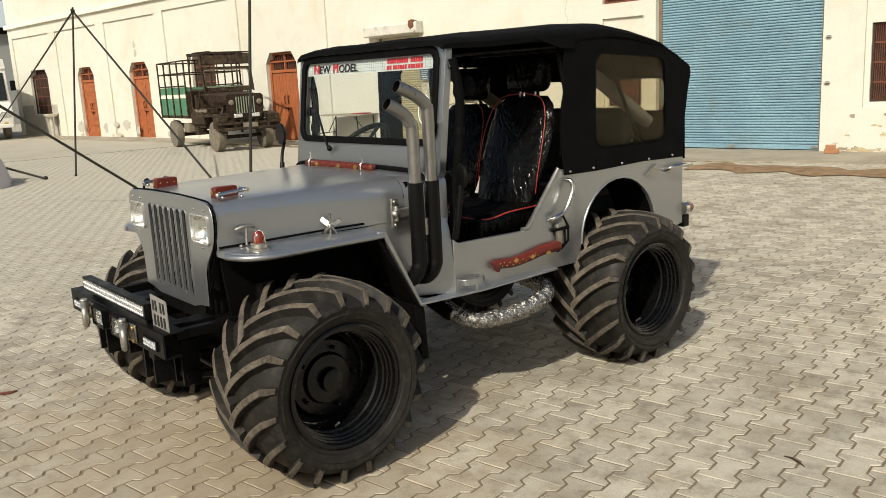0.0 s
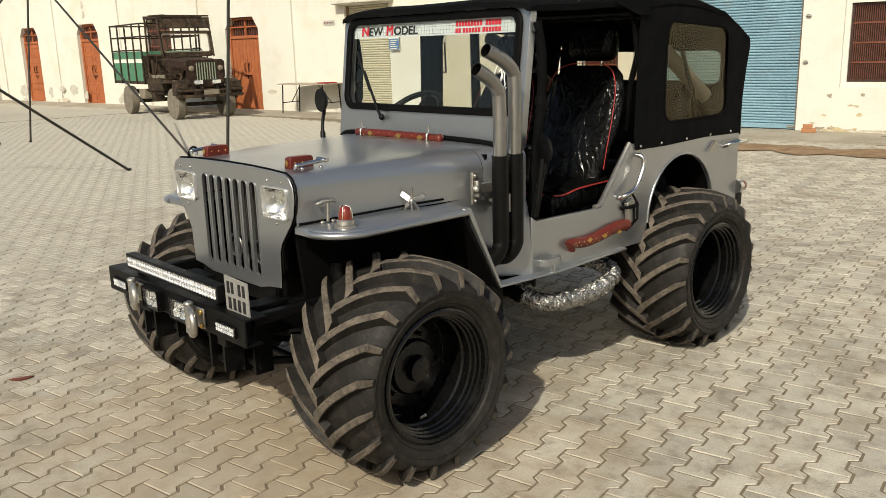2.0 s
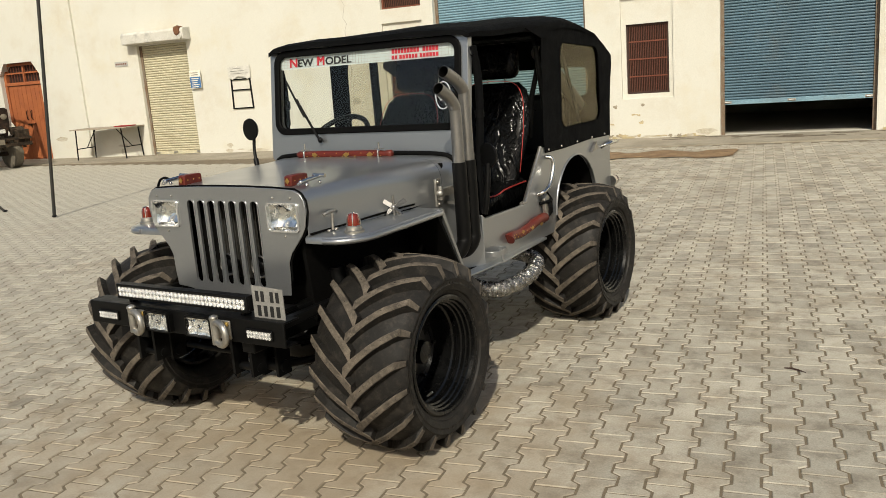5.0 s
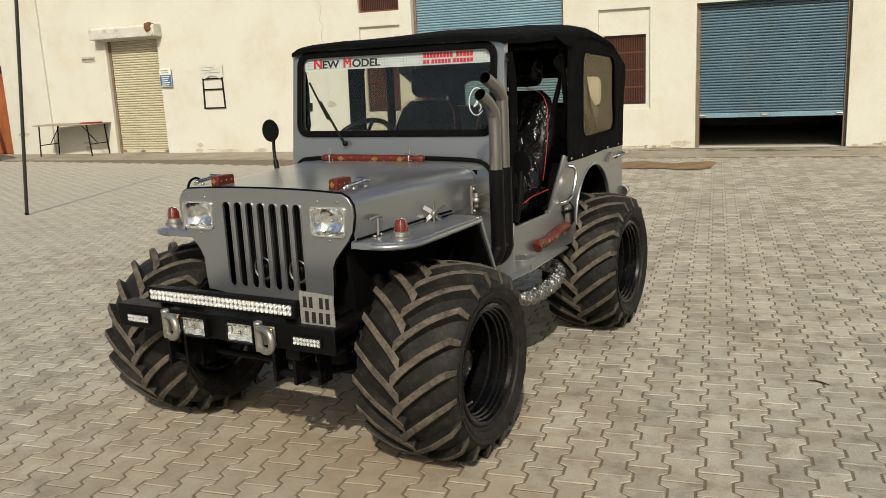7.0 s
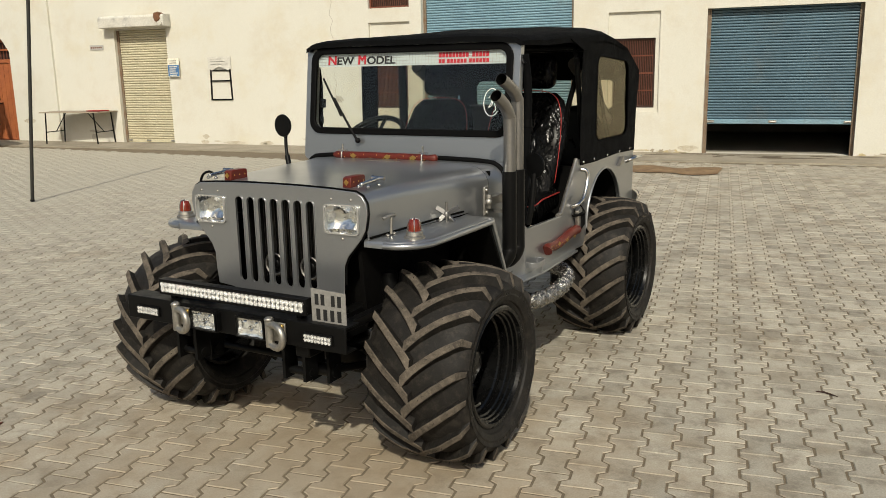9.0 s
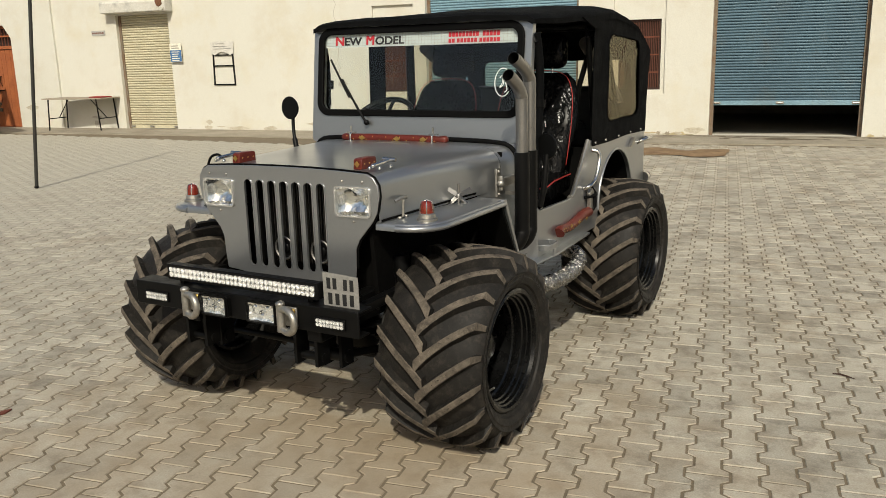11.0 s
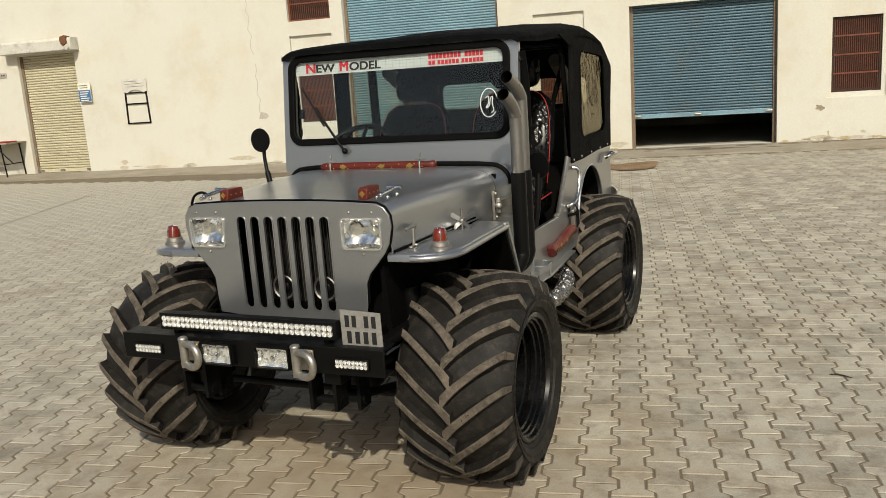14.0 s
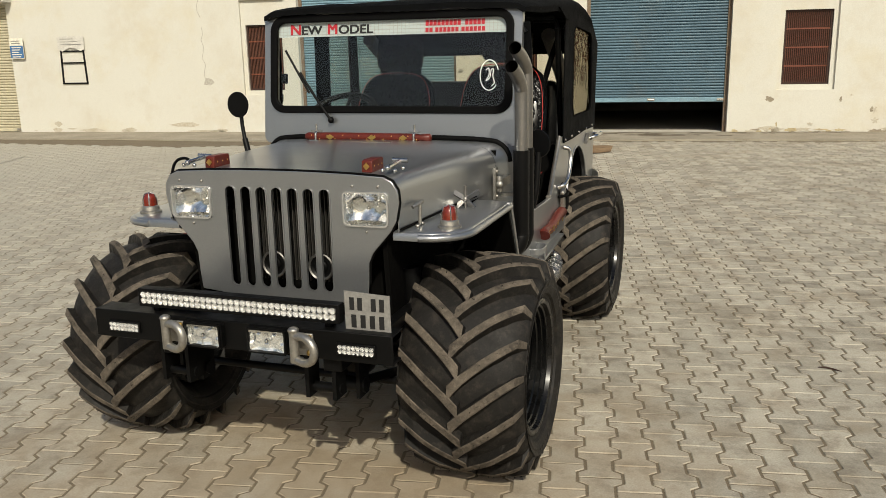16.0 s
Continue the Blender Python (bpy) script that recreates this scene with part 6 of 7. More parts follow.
prism(hb, [(1.635, 0.76), (1.66, 0.755), (1.685, 0.80), (1.69, 0.86), (1.66, 0.885), (1.62, 0.86), (1.63, 0.80)], "x", 0.708, 0.732)
part("axe_head", hb, M_STEEL, axe, "steel axe head", bevel=0.004)
for y, z0, z1 in ((1.672, 0.71, 0.88), (1.70, 0.72, 0.90)):
    round_bar("axe_strap", [(0.702, y - 0.02, z0), (0.738, y, z0 + 0.05), (0.738, y, z1 - 0.05), (0.702, y, z1)], 0.006, M_RUBBER, axe)
round_bar("axe_strap", [(0.704, 1.60, 0.835), (0.738, 1.64, 0.84), (0.738, 1.70, 0.842), (0.704, 1.73, 0.842)], 0.009, M_RUBBER, axe)
round_bar("rear_handle", curve_points([(0.702, 2.62, 1.05), (0.735, 2.63, 1.065), (0.755, 2.70, 1.072), (0.75, 2.80, 1.07), (0.72, 2.845, 1.06), (0.66, 2.85, 1.055)], 6), 0.013, M_CHROME, jeep, "chrome rear handle")
lb = B()
prism(lb, [(2.42, 1.04), (2.50, 1.10), (2.52, 1.05)], "x", 0.702, 0.722)
part("canvas_hook", lb, M_STEEL, jeep)
for s in (1, -1):
    lb = B()
    at = Matrix.Translation((s * 0.70, 2.79, 0.79)) @ pose(0, 0, 0, -90, 0, 0)
    lathe(lb, [(0.0001, 0.0), (0.040, 0.0), (0.042, 0.034), (0.036, 0.040), (0.0001, 0.040)], at, 24)
    tail = part("tail_lamp", lb, M_CHROME, jeep, "round red tail lamp in a chrome cup", smooth=40)
    lb = B()
    lathe(lb, [(0.035, 0.038), (0.034, 0.078), (0.026, 0.094), (0.0001, 0.097)], at, 24)
    part("lens", lb, M_RED_LENS, tail, "red lens", smooth=50)
    lb = B()
    box(lb, s * 0.66 - 0.04, s * 0.66 + 0.05, 2.80, 2.86, 0.67, 0.75)
    part("rear_buffer", lb, M_BLACK, jeep, "black rear buffer", bevel=0.008)

# ---- things about the yard ----
# jute mat by the shutters
M_JUTE = material("brown_jute", (0.25, 0.165, 0.085), 0.95, spot=(0.12, 0.065, 0.033), amount=0.8, scale=5, grain=60, bump=0.012, bump_scale=20)
mb = B()
rnd = random.Random(3)
N = 40
rows = []
for j in range(7):
    v = -1 + 2 * j / 6
    rows.append([(-4.35 + 4.05 * i / N + 0.05 * math.sin(i), 0.55 * v * (0.6 + 0.4 * math.sin(i * 0.35 + 1) ** 2) + 0.10 * math.sin(i * 0.5), (0.018 + 0.03 * (1 - v * v) * (0.5 + 0.5 * math.sin(i * 1.3 + j)) * (1 if abs(v) < 1 else 0)) if abs(v) < 1 else 0.013) for i in range(N + 1)])
sheet(mb, rows)
solid("jute_mat", mb, M_JUTE, Matrix.Translation((0, 10.9, 0)) @ pose(0, 0, 0, 0, 0, 5), "crumpled brown jute matting lying on the apron", "mat", smooth=60)
bb = B()
box(bb, -0.12, 0.12, -0.06, 0.06, 0, 0.08)
box(bb, -0.10, 0.06, -0.045, 0.05, 0.08, 0.15)
solid("brick_pair", bb, material("old_brick", (0.36, 0.17, 0.08), 0.9), WALL @ pose(-1.72, -0.35, 0.012, 0, 0, 15), "two old bricks at the foot of the wall", "bricks", bevel=0.008)

# folding table against the wall
T = Matrix.Translation((-16.45, 11.45, -0.012)) @ pose(0, 0, 0, 0, 0, 12)
table = thing("folding_table", T, "old folding table with thin metal legs by the wall", "table")
b = B()
box(b, -0.80, 1.02, -0.38, 0.38, 0.80, 0.83)
part("tabletop", b, material("worn_grey_board", (0.33, 0.28, 0.21), 0.8, amount=0.6), table, bevel=0.004)
for x in (-0.64, 0.82):
    for y in (-0.33, 0.33):
        round_bar("leg", [(x, y, 0.80), (x + 0.06 * (1 if x > 0 else -1), y, 0.0)], 0.017, M_BLACK, table, sides=8)
    round_bar("leg_rail", [(x * 1.03, -0.33, 0.32), (x * 1.03, 0.33, 0.32)], 0.012, M_BLACK, table, sides=8)
    round_bar("brace", [(x, 0.0, 0.33), (x * 0.45, 0.0, 0.80)], 0.012, M_BLACK, table, sides=8)
b = B()
prism(b, [(0.50, -0.2), (0.92, -0.25), (0.97, 0.1), (0.55, 0.12)], "z", 0.832, 0.86)
solid("red_cloth", b, material("red_fabric", (0.30, 0.02, 0.02), 0.8), T, "folded red cloth on the table", "cloth", bevel=0.01)

# tent poles
M_POLE = material("dark_green_pole", (0.007, 0.009, 0.007), 0.6, spot=(0.03, 0.02, 0.012), amount=0.6, scale=1.5)


def tripod(apex, feet, label, r=0.024):
    t = thing("tent_tripod", Matrix.Translation((apex[0], apex[1], -0.012)), label, "tripod", group="tent tripods")
    o = Vector((apex[0], apex[1], -0.012))
    for f in feet:
        round_bar("leg", [Vector(f) - o, Vector(apex) - o + (Vector(apex) - Vector(f)).normalized() * 0.08], r, M_POLE, t, sides=10)
        b = B()
        ball(b, Vector(f) - o + Vector((0, 0, 0.02)), 0.035, (1, 1, 0.5), 8, 6)
        part("foot", b, M_BLACK, t)
    b = B()
    ball(b, Vector(apex) - o, 0.045, (1, 1, 1.2), 10, 8)
    part("joint", b, M_BLACK, t)
    return t


tripod((-15.22, 4.12, 3.44), [(-15.28, 3.75, 0.0), (-9.75, 4.50, 0.0), (-33.7, 5.7, 0.0)], "dark tripod of long tent poles standing in the yard", 0.020)
tripod((-18.9, 2.5, 3.12), [(-18.3, 2.75, 0.0), (-20.5, 1.2, 0.0), (-19.3, 0.4, 0.0)], "dark pole tripod beside the covered heap")
tripod((-8.01, 4.54, 3.55), [(-8.20, 4.29, 0.0)], "single dark tent pole standing upright")
tripod((-9.1, -1.45, 3.62), [(-9.17, 3.20, 0.0), (-10.3, -5.2, 0.0)], "long dark tent poles leaning together", 0.020)
b = B()
tube(b, [(0, 0, 0.04), (-1.9, -1.3, 0.62)], 0.024, 10)
ball(b, (0.04, 0.02, 0.045), 0.055, (1, 1, 0.8), 8, 6)
solid("loose_pole", b, M_POLE, Matrix.Translation((-15.28, 3.10, -0.012)), "loose dark pole sticking out from under the cloth", "pole", smooth=60)

# heap under a pale cloth
M_CLOTH = material("pale_lilac_cloth", (0.54, 0.51, 0.54), 0.85, spot=(0.45, 0.42, 0.45), amount=0.4, scale=2, grain=200, bump=0.004, bump_scale=20)
cb = B()
rows = []
for j in range(19):
    r = (j / 18) ** 0.6
    ring = []
    for k in range(73):
        a = 2 * math.pi * k / 72
        far = 1.9 + 0.25 * max(0, math.cos(a - 1.05)) ** 6 + 0.5 * max(0, math.cos(a - 2.6)) ** 4 + 0.06 * math.sin(9 * a) + 0.04 * math.sin(17 * a + 1)
        fold = (0.05 * abs(math.sin(4.5 * a + 0.4)) + 0.03 * math.sin(17 * a) + 0.022 * math.sin(31 * a + 2)) * r * min(1.0, (1 - r) * 9)
        ring.append((far * r * math.cos(a), far * r * math.sin(a), max(0.004, 1.75 * (1 - 0.78 * r) * min(1.0, (1 - r) / 0.07) ** 0.8 + fold)))
    rows.append(ring)
sheet(cb, rows)
solid("draped_cloth", cb, M_CLOTH, Matrix.Translation((-15.7, 0.42, -0.012)), "pale lilac cloth draped over a heap in the yard", "cloth", smooth=70)

# old open jeep truck with a railed bed
M_RUSTY = material("rusty_dark_metal", (0.010, 0.0085, 0.0065), 0.75, spot=(0.075, 0.045, 0.026), amount=0.7, scale=7, grain=50, spec=0.2, speck=(0.15, 0.115, 0.075), speck_scale=9.0, speck_amount=0.45)
M_GREEN = material("worn_green_paint", (0.055, 0.20, 0.115), 0.6, spot=(0.09, 0.15, 0.09), amount=0.6, scale=3, grain=40)
M_OLD_TYRE = material("dusty_tyre", (0.19, 0.165, 0.125), 0.9, spot=(0.075, 0.064, 0.05), amount=0.6, scale=9)
M_HUB = material("dusty_hub", (0.20, 0.17, 0.125), 0.8, amount=0.6)
M_MAROON = material("faded_maroon_paint", (0.022, 0.012, 0.009), 0.6, spot=(0.012, 0.010, 0.008), amount=0.7, scale=7, grain=50, spec=0.2, speck=(0.14, 0.075, 0.04), speck_scale=10.0, speck_amount=0.4)
truck = thing("old_truck", Matrix.Translation((-18.05, 9.08, -0.012)) @ pose(0, 0, 0, 0, 0, -5) @ Matrix.Scale(1.05, 4), "rusty old open truck with green railed bed by the wall", "truck")
for x in (0.0, -3.4):
    for y in (-0.66, 0.66):
        b = B()
        m = Matrix.Translation((x, y, 0.398)) @ pose(0, 0, 0, 90, 0, 0)
        lathe(b, [(0.20, -0.11), (0.31, -0.115), (0.385, -0.095), (0.398, 0.0), (0.385, 0.095), (0.31, 0.115), (0.20, 0.11)], m, 28)
        hub = part("wheel", b, M_OLD_TYRE, truck, "dusty narrow tyre", smooth=50)
        b = B()
        for sgn in (-1, 1):
            lathe(b, [(0.20, sgn * 0.095), (0.18, sgn * 0.075), (0.10, sgn * 0.07), (0.07, sgn * 0.11), (0.0001, sgn * 0.115)], m, 20)
        part("rim", b, M_HUB, hub, smooth=40)
b = B()
for y in (-0.35, 0.35):
    box(b, -4.3, 0.55, y - 0.04, y + 0.04, 0.55, 0.68)
part("chassis", b, M_RUSTY, truck)
b = B()
tube(b, [(0, -0.62, 0.37), (0, 0.62, 0.37)], 0.05, 10)
part("axle", b, M_RUSTY, truck)
b = B()
tube(b, [(-3.4, -0.62, 0.37), (-3.4, 0.62, 0.37)], 0.06, 10)
part("axle", b, M_RUSTY, truck)
b = B()
box(b, -4.2, -1.75, -0.78, 0.78, 0.86, 0.94)
part("bed_floor", b, M_RUSTY, truck)
for y in (-0.78, 0.76):
    b = B()
    box(b, -4.2, -1.75, y, y + 0.025, 0.94, 1.72)
    wall_side = part("bed_side", b, M_GREEN, truck, "green side panel with white stripe")
    b = B()
    yy = y - 0.004 if y < 0 else y + 0.025
    box(b, -4.18, -1.77, yy, yy + 0.004, 1.42, 1.52)
    part("stripe", b, M_PLASTER_WHITE, wall_side)
    for i in range(5):
        x = -4.18 + i * 0.605
        round_bar("stake", [(x, y + (-0.02 if y < 0 else 0.045), 0.86), (x, y + (-0.02 if y < 0 else 0.045), 2.45)], 0.024, M_RUSTY, truck, sides=8)
    for z in (1.75, 2.1, 2.43):
        round_bar("bed_rail", [(-4.2, y + (-0.02 if y < 0 else 0.045), z), (-1.75, y + (-0.02 if y < 0 else 0.045), z)], 0.02, M_RUSTY, truck, sides=8)
b = B()
box(b, -4.22, -4.19, -0.78, 0.78, 0.94, 1.72)
part("tailboard", b, M_GREEN, truck)
b = B()
box(b, -1.78, -1.75, -0.78, 0.78, 0.94, 1.6)
part("headboard", b, M_RUSTY, truck)
for z in (2.43, 2.1):
    round_bar("bed_rail", [(-4.2, -0.78, z), (-4.2, 0.78, z)], 0.02, M_RUSTY, truck, sides=8)
    round_bar("bed_rail", [(-1.75, -0.78, z), (-1.75, 0.78, z)], 0.02, M_RUSTY, truck, sides=8)
for y in (-0.68, 0.68):
    round_bar("cab_post", [(-1.7, y, 0.9), (-1.65, y, 2.55)], 0.026, M_RUSTY, truck, sides=8)
    round_bar("cab_post", [(-0.55, y, 1.55), (-0.75, y, 2.5)], 0.026, M_RUSTY, truck, sides=8)
    round_bar("cab_rail", [(-1.7, y, 2.55), (-0.72, y, 2.52)], 0.026, M_RUSTY, truck, sides=8)
    b = B()
    prism(b, [(-1.65, 0.62), (-0.75, 0.62), (-0.7, 1.0), (-0.95, 1.05), (-1.3, 0.95), (-1.65, 1.15)], "x", 0, 0.03)
    for v in b.verts:
        v.co = Vector((v.co.y, y - 0.015 + v.co.x, v.co.z))
    part("cab_side", b, M_RUSTY, truck)
round_bar("cab_rail", [(-1.65, -0.68, 2.55), (-1.65, 0.68, 2.55)], 0.026, M_RUSTY, truck, sides=8)
b = B()
prism(b, [(-0.80, 2.28), (-0.70, 2.26), (-0.78, 2.54), (-0.84, 2.54)], "y", -0.70, 0.70)
part("cab_visor", b, M_RUSTY, truck, bevel=0.02)
b = B()
tilt = pose(-0.62, 0, 1.55, 0, -10, 0)
frame_ring(b, rounded(-0.69, 0.69, 0.0, 0.66, 0.08), rounded(-0.62, 0.62, 0.12, 0.58, 0.07), "x", -0.02, 0.03)
b.transform(tilt)
part("windscreen_frame", b, M_RUSTY, truck)
b = B()
frame_ring(b, rounded(-0.63, 0.63, 0.11, 0.59, 0.07), rounded(-0.61, 0.61, 0.13, 0.57, 0.06), "x", 0.02, 0.035)
b.transform(tilt)
part("screen_seal", b, M_HUB, truck, "pale rubber seal", smooth=40)
b = B()
tube(b, [(-0.86 + 0.06 * math.sin(a), 0.33 + 0.18 * math.cos(a), 1.62 + 0.15 * math.sin(a)) for a in (2 * math.pi * k / 20 for k in range(20))], 0.014, 8, closed=True)
part("steering_wheel", b, M_BLACK, truck)
b = B()
box(b, -1.6, -1.1, -0.62, 0.62, 0.95, 1.12)
box(b, -1.68, -1.58, -0.62, 0.62, 1.1, 1.5)
part("seat", b, M_RUSTY, truck, bevel=0.03)
b = B()
rows = [[(x, w * y, z - 0.05 * abs(y) ** 4) for y in (-1, -0.95, -0.7, 0, 0.7, 0.95, 1)] for x, w, z in ((-0.6, 0.62, 1.54), (0.0, 0.55, 1.50), (0.42, 0.50, 1.47))]
sheet(b, rows)
for s in (-1, 1):
    sheet(b, [[(x, s * w, z - 0.05) for x, w, z in ((-0.6, 0.62, 1.54), (0.0, 0.55, 1.50), (0.42, 0.50, 1.47))], [(x, s * w, 1.30) for x, w, z in ((-0.6, 0.62, 1.54), (0.0, 0.55, 1.50), (0.42, 0.50, 1.47))]])
part("hood", b, M_MAROON, truck, "faded maroon hood", smooth=40)
b = B()
box(b, -0.45, 0.25, -0.22, 0.22, 0.72, 1.22)
box(b, -0.30, 0.12, -0.30, -0.22, 0.86, 1.10)
tube(b, [(-0.2, -0.30, 1.2), (-0.25, -0.42, 0.95), (-0.5, -0.45, 0.7)], 0.035, 10)
lathe(b, [(0.04, 0.0), (0.16, 0.0), (0.16, 0.02), (0.04, 0.02)], Matrix.Translation((0.27, 0, 1.0)) @ pose(0, 0, 0, 0, 90, 0), 18)
part("engine", b, M_RUSTY, truck, "oily engine under the open-sided hood", bevel=0.012)
b = B()
prism(b, [(-0.50, 1.42), (-0.44, 1.47), (0.44, 1.47), (0.50, 1.42), (0.50, 1.08), (0.40, 0.80), (-0.40, 0.80), (-0.50, 1.08)], "x", 0.42, 0.45)
part("grille", b, M_MAROON, truck)
M_PALE_GREEN = material("pale_green_slats", (0.22, 0.27, 0.20), 0.6)
for i in range(8):
    b = B()
    y = -0.24 + i * 0.068
    box(b, 0.45, 0.462, y - 0.012, y + 0.012, 0.98, 1.40)
    part("grille_slat", b, M_PALE_GREEN, truck)
for y in (-0.38, 0.38):
    b = B()
    lathe(b, [(0.068, 0.0), (0.068, 0.03), (0.055, 0.04), (0.0001, 0.045)], Matrix.Translation((0.45, y, 1.26)) @ pose(0, 0, 0, 0, 90, 0), 20)
    part("headlight", b, M_HUB, truck, smooth=40)
    b = B()
    box(b, 0.46, 0.52, y * 0.62 - 0.11, y * 0.62 + 0.11, 0.87, 0.97)
    part("fog_lamp", b, M_LED, truck, bevel=0.01)
    b = B()
    prism(b, [(-0.5, 0.72), (-0.42, 0.98), (0.35, 1.0), (0.45, 0.95), (0.46, 0.82), (0.40, 0.82), (0.34, 0.93), (-0.36, 0.90), (-0.42, 0.72)], "y", (0.50 if y > 0 else -0.84), (0.84 if y > 0 else -0.50))
    part("fender", b, M_RUSTY, truck, bevel=0.01)
for z0, z1 in ((0.55, 0.63), (0.70, 0.76)):
    b = B()
    box(b, 0.62, 0.68, -0.86, 0.86, z0, z1)
    part("bumper_bar", b, M_RUSTY, truck, bevel=0.01)
for y in (-0.7, -0.2, 0.2, 0.7):
    b = B()
    box(b, 0.56, 0.62, y - 0.03, y + 0.03, 0.5, 0.82)
    part("bumper_post", b, M_RUSTY, truck)
b = B()
box(b, 0.685, 0.69, -0.2, 0.2, 0.62, 0.74)
part("blank_plate", b, M_HUB, truck)
b = B()
prism(b, [(0.52, 1.0), (0.64, 1.0), (0.58, 1.12)], "x", 0.40, 0.41)
part("triangle_sticker", b, M_PLASTER_WHITE, truck)
b = B()
box(b, -2.6, -2.2, -0.7, -0.45, 0.45, 0.72)
part("fuel_tank", b, M_HUB, truck, bevel=0.04)
b = B()
box(b, -1.5, -1.2, -0.74, -0.5, 0.42, 0.66)
part("tool_box", b, M_RUSTY, truck, bevel=0.01)

for y in (-0.72, 0.72):
    b = B()
    box(b, 0.30, 0.60, y - 0.14, y + 0.14, 0.62, 0.93)
    part("side_box", b, M_RUSTY, truck, "dark metal box beside the bumper", bevel=0.015)
    round_bar("cab_rail", [(-1.68, y * 0.94, 1.62), (-0.62, y * 0.94, 1.60)], 0.03, M_RUSTY, truck, sides=8)
    round_bar("cab_brace", [(-1.3, y * 0.94, 0.95), (-0.95, y * 0.94, 1.6)], 0.022, M_RUSTY, truck, sides=8)
    round_bar("cab_brace", [(-1.66, y * 0.94, 2.2), (-1.45, y * 0.94, 2.53)], 0.018, M_RUSTY, truck, sides=8)
    b = B()
    box(b, -1.72, -0.62, y - 0.10 * (1 if y > 0 else -1) - 0.03, y + 0.03, 1.02, 1.10)
    part("seat_ledge", b, M_HUB, truck, "dusty ledge", bevel=0.01)
    b = B()
    box(b, -1.7, -0.7, y - 0.03, y + 0.03, 0.70, 1.02)
    part("side_panel", b, M_RUSTY, truck, bevel=0.01)
for k in range(3):
    b = B()
    box(b, -1.70 + 0.45 * k, -1.64 + 0.45 * k, -0.70, 0.70, 2.56, 2.60)
    part("roof_slat", b, M_RUSTY, truck)

# white bus far off beside the building
M_BUS = material("white_bus_paint", (0.72, 0.71, 0.68), 0.35, amount=0.2, scale=1)
M_YELLOW = material("yellow_paint", (0.55, 0.36, 0.05), 0.5)
bus = thing("white_bus", Matrix.Translation((-37.2, 6.45, -0.012)) @ pose(0, 0, 0, 0, 0, -4) @ Matrix.Scale(0.96, 4), "white passenger bus with decorated roof front and yellow rails", "bus")
b = B()
prism(b, [(-8.5, 0.55), (0.1, 0.55), (0.22, 0.75), (0.2, 1.5), (0.02, 1.75), (-0.25, 3.1), (-0.5, 3.3), (-8.5, 3.3)], "y", -1.25, 1.25)
part("body", b, M_BUS, bus, bevel=0.06, seg=3)
b = B()
prism(b, [(0.045, 1.78), (-0.235, 3.02), (-0.215, 3.025), (0.065, 1.785)], "y", -1.12, 1.12)
part("windscreen", b, material("dark_tinted_glass", (0.02, 0.022, 0.022), 0.25, amount=0.2, spec=0.25), bus, "dark windscreen")
b = B()
prism(b, [(-1.25, 3.2), (-1.2, 3.62), (-0.4, 3.72), (0, 3.8), (0.4, 3.72), (1.2, 3.62), (1.25, 3.2)], "x", -0.3, -0.2)
part("roof_board", b, M_BUS, bus, "white decorated roof board")
for i in range(9):
    b = B()
    y = -0.95 + i * 0.235
    box(b, -0.2, -0.196, y, y + 0.16, 3.42 + 0.06 * math.sin(i), 3.5 + 0.06 * math.sin(i))
    part("mark", b, M_STEEL, bus)
for i in range(7):
    b = B()
    y = -0.7 + i * 0.21
    box(b, 0.215, 0.222, y, y + 0.15, 1.35, 1.5)
    part("mark", b, M_INK, bus)
for y, m in ((-0.75, M_RED_LENS), (-0.2, M_STEEL), (0.45, M_YELLOW)):
    b = B()
    box(b, -0.7, -0.45, y - 0.28, y + 0.28, 3.68, 3.84)
    part("roof_light", b, m, bus, bevel=0.04)
for y in (-0.9, 0.9):
    b = B()
    box(b, 0.2, 0.25, y - 0.24, y + 0.24, 1.02, 1.28)
    part("headlight", b, M_LED, bus, bevel=0.03)
    b = B()
    box(b, 0.22, 0.26, y - 0.08, y + 0.08, 0.68, 0.8)
    part("indicator", b, M_YELLOW, bus)
b = B()
box(b, 0.2, 0.24, -0.55, 0.55, 1.0, 1.26)
part("grille", b, M_DARK, bus, "dark grille")
b = B()
box(b, 0.18, 0.30, -1.2, 1.2, 0.55, 0.72)
part("bumper", b, M_BUS, bus, bevel=0.03)
b = B()
box(b, 0.3, 0.31, -0.3, 0.3, 0.58, 0.70)
part("blank_plate", b, M_YELLOW, bus)
for y in (-1.45, 1.42):
    b = B()
    box(b, 0.0, 0.12, y - 0.11, y + 0.11, 2.2, 2.65)
    part("mirror", b, M_BLACK, bus, bevel=0.03)
for i in range(6):
    b = B()
    x = -1.5 - i * 1.15
    box(b, x - 0.5, x + 0.5, -1.256, -1.25, 1.95, 2.75)
    part("side_window", b, material("bus_window", (0.12, 0.16, 0.18), 0.1) if i == 0 else bpy.data.materials["bus_window"], bus, "dark side window")
for z in (1.1, 1.45, 1.8):
    b = B()
    box(b, -8.2, -0.8, -1.30, -1.26, z, z + 0.05)
    part("side_rail", b, M_YELLOW, bus)
for i in range(9):
    b = B()
    x = -0.9 - i * 0.85
    box(b, x, x + 0.05, -1.31, -1.27, 1.1, 1.85)
    part("side_post", b, M_YELLOW, bus)
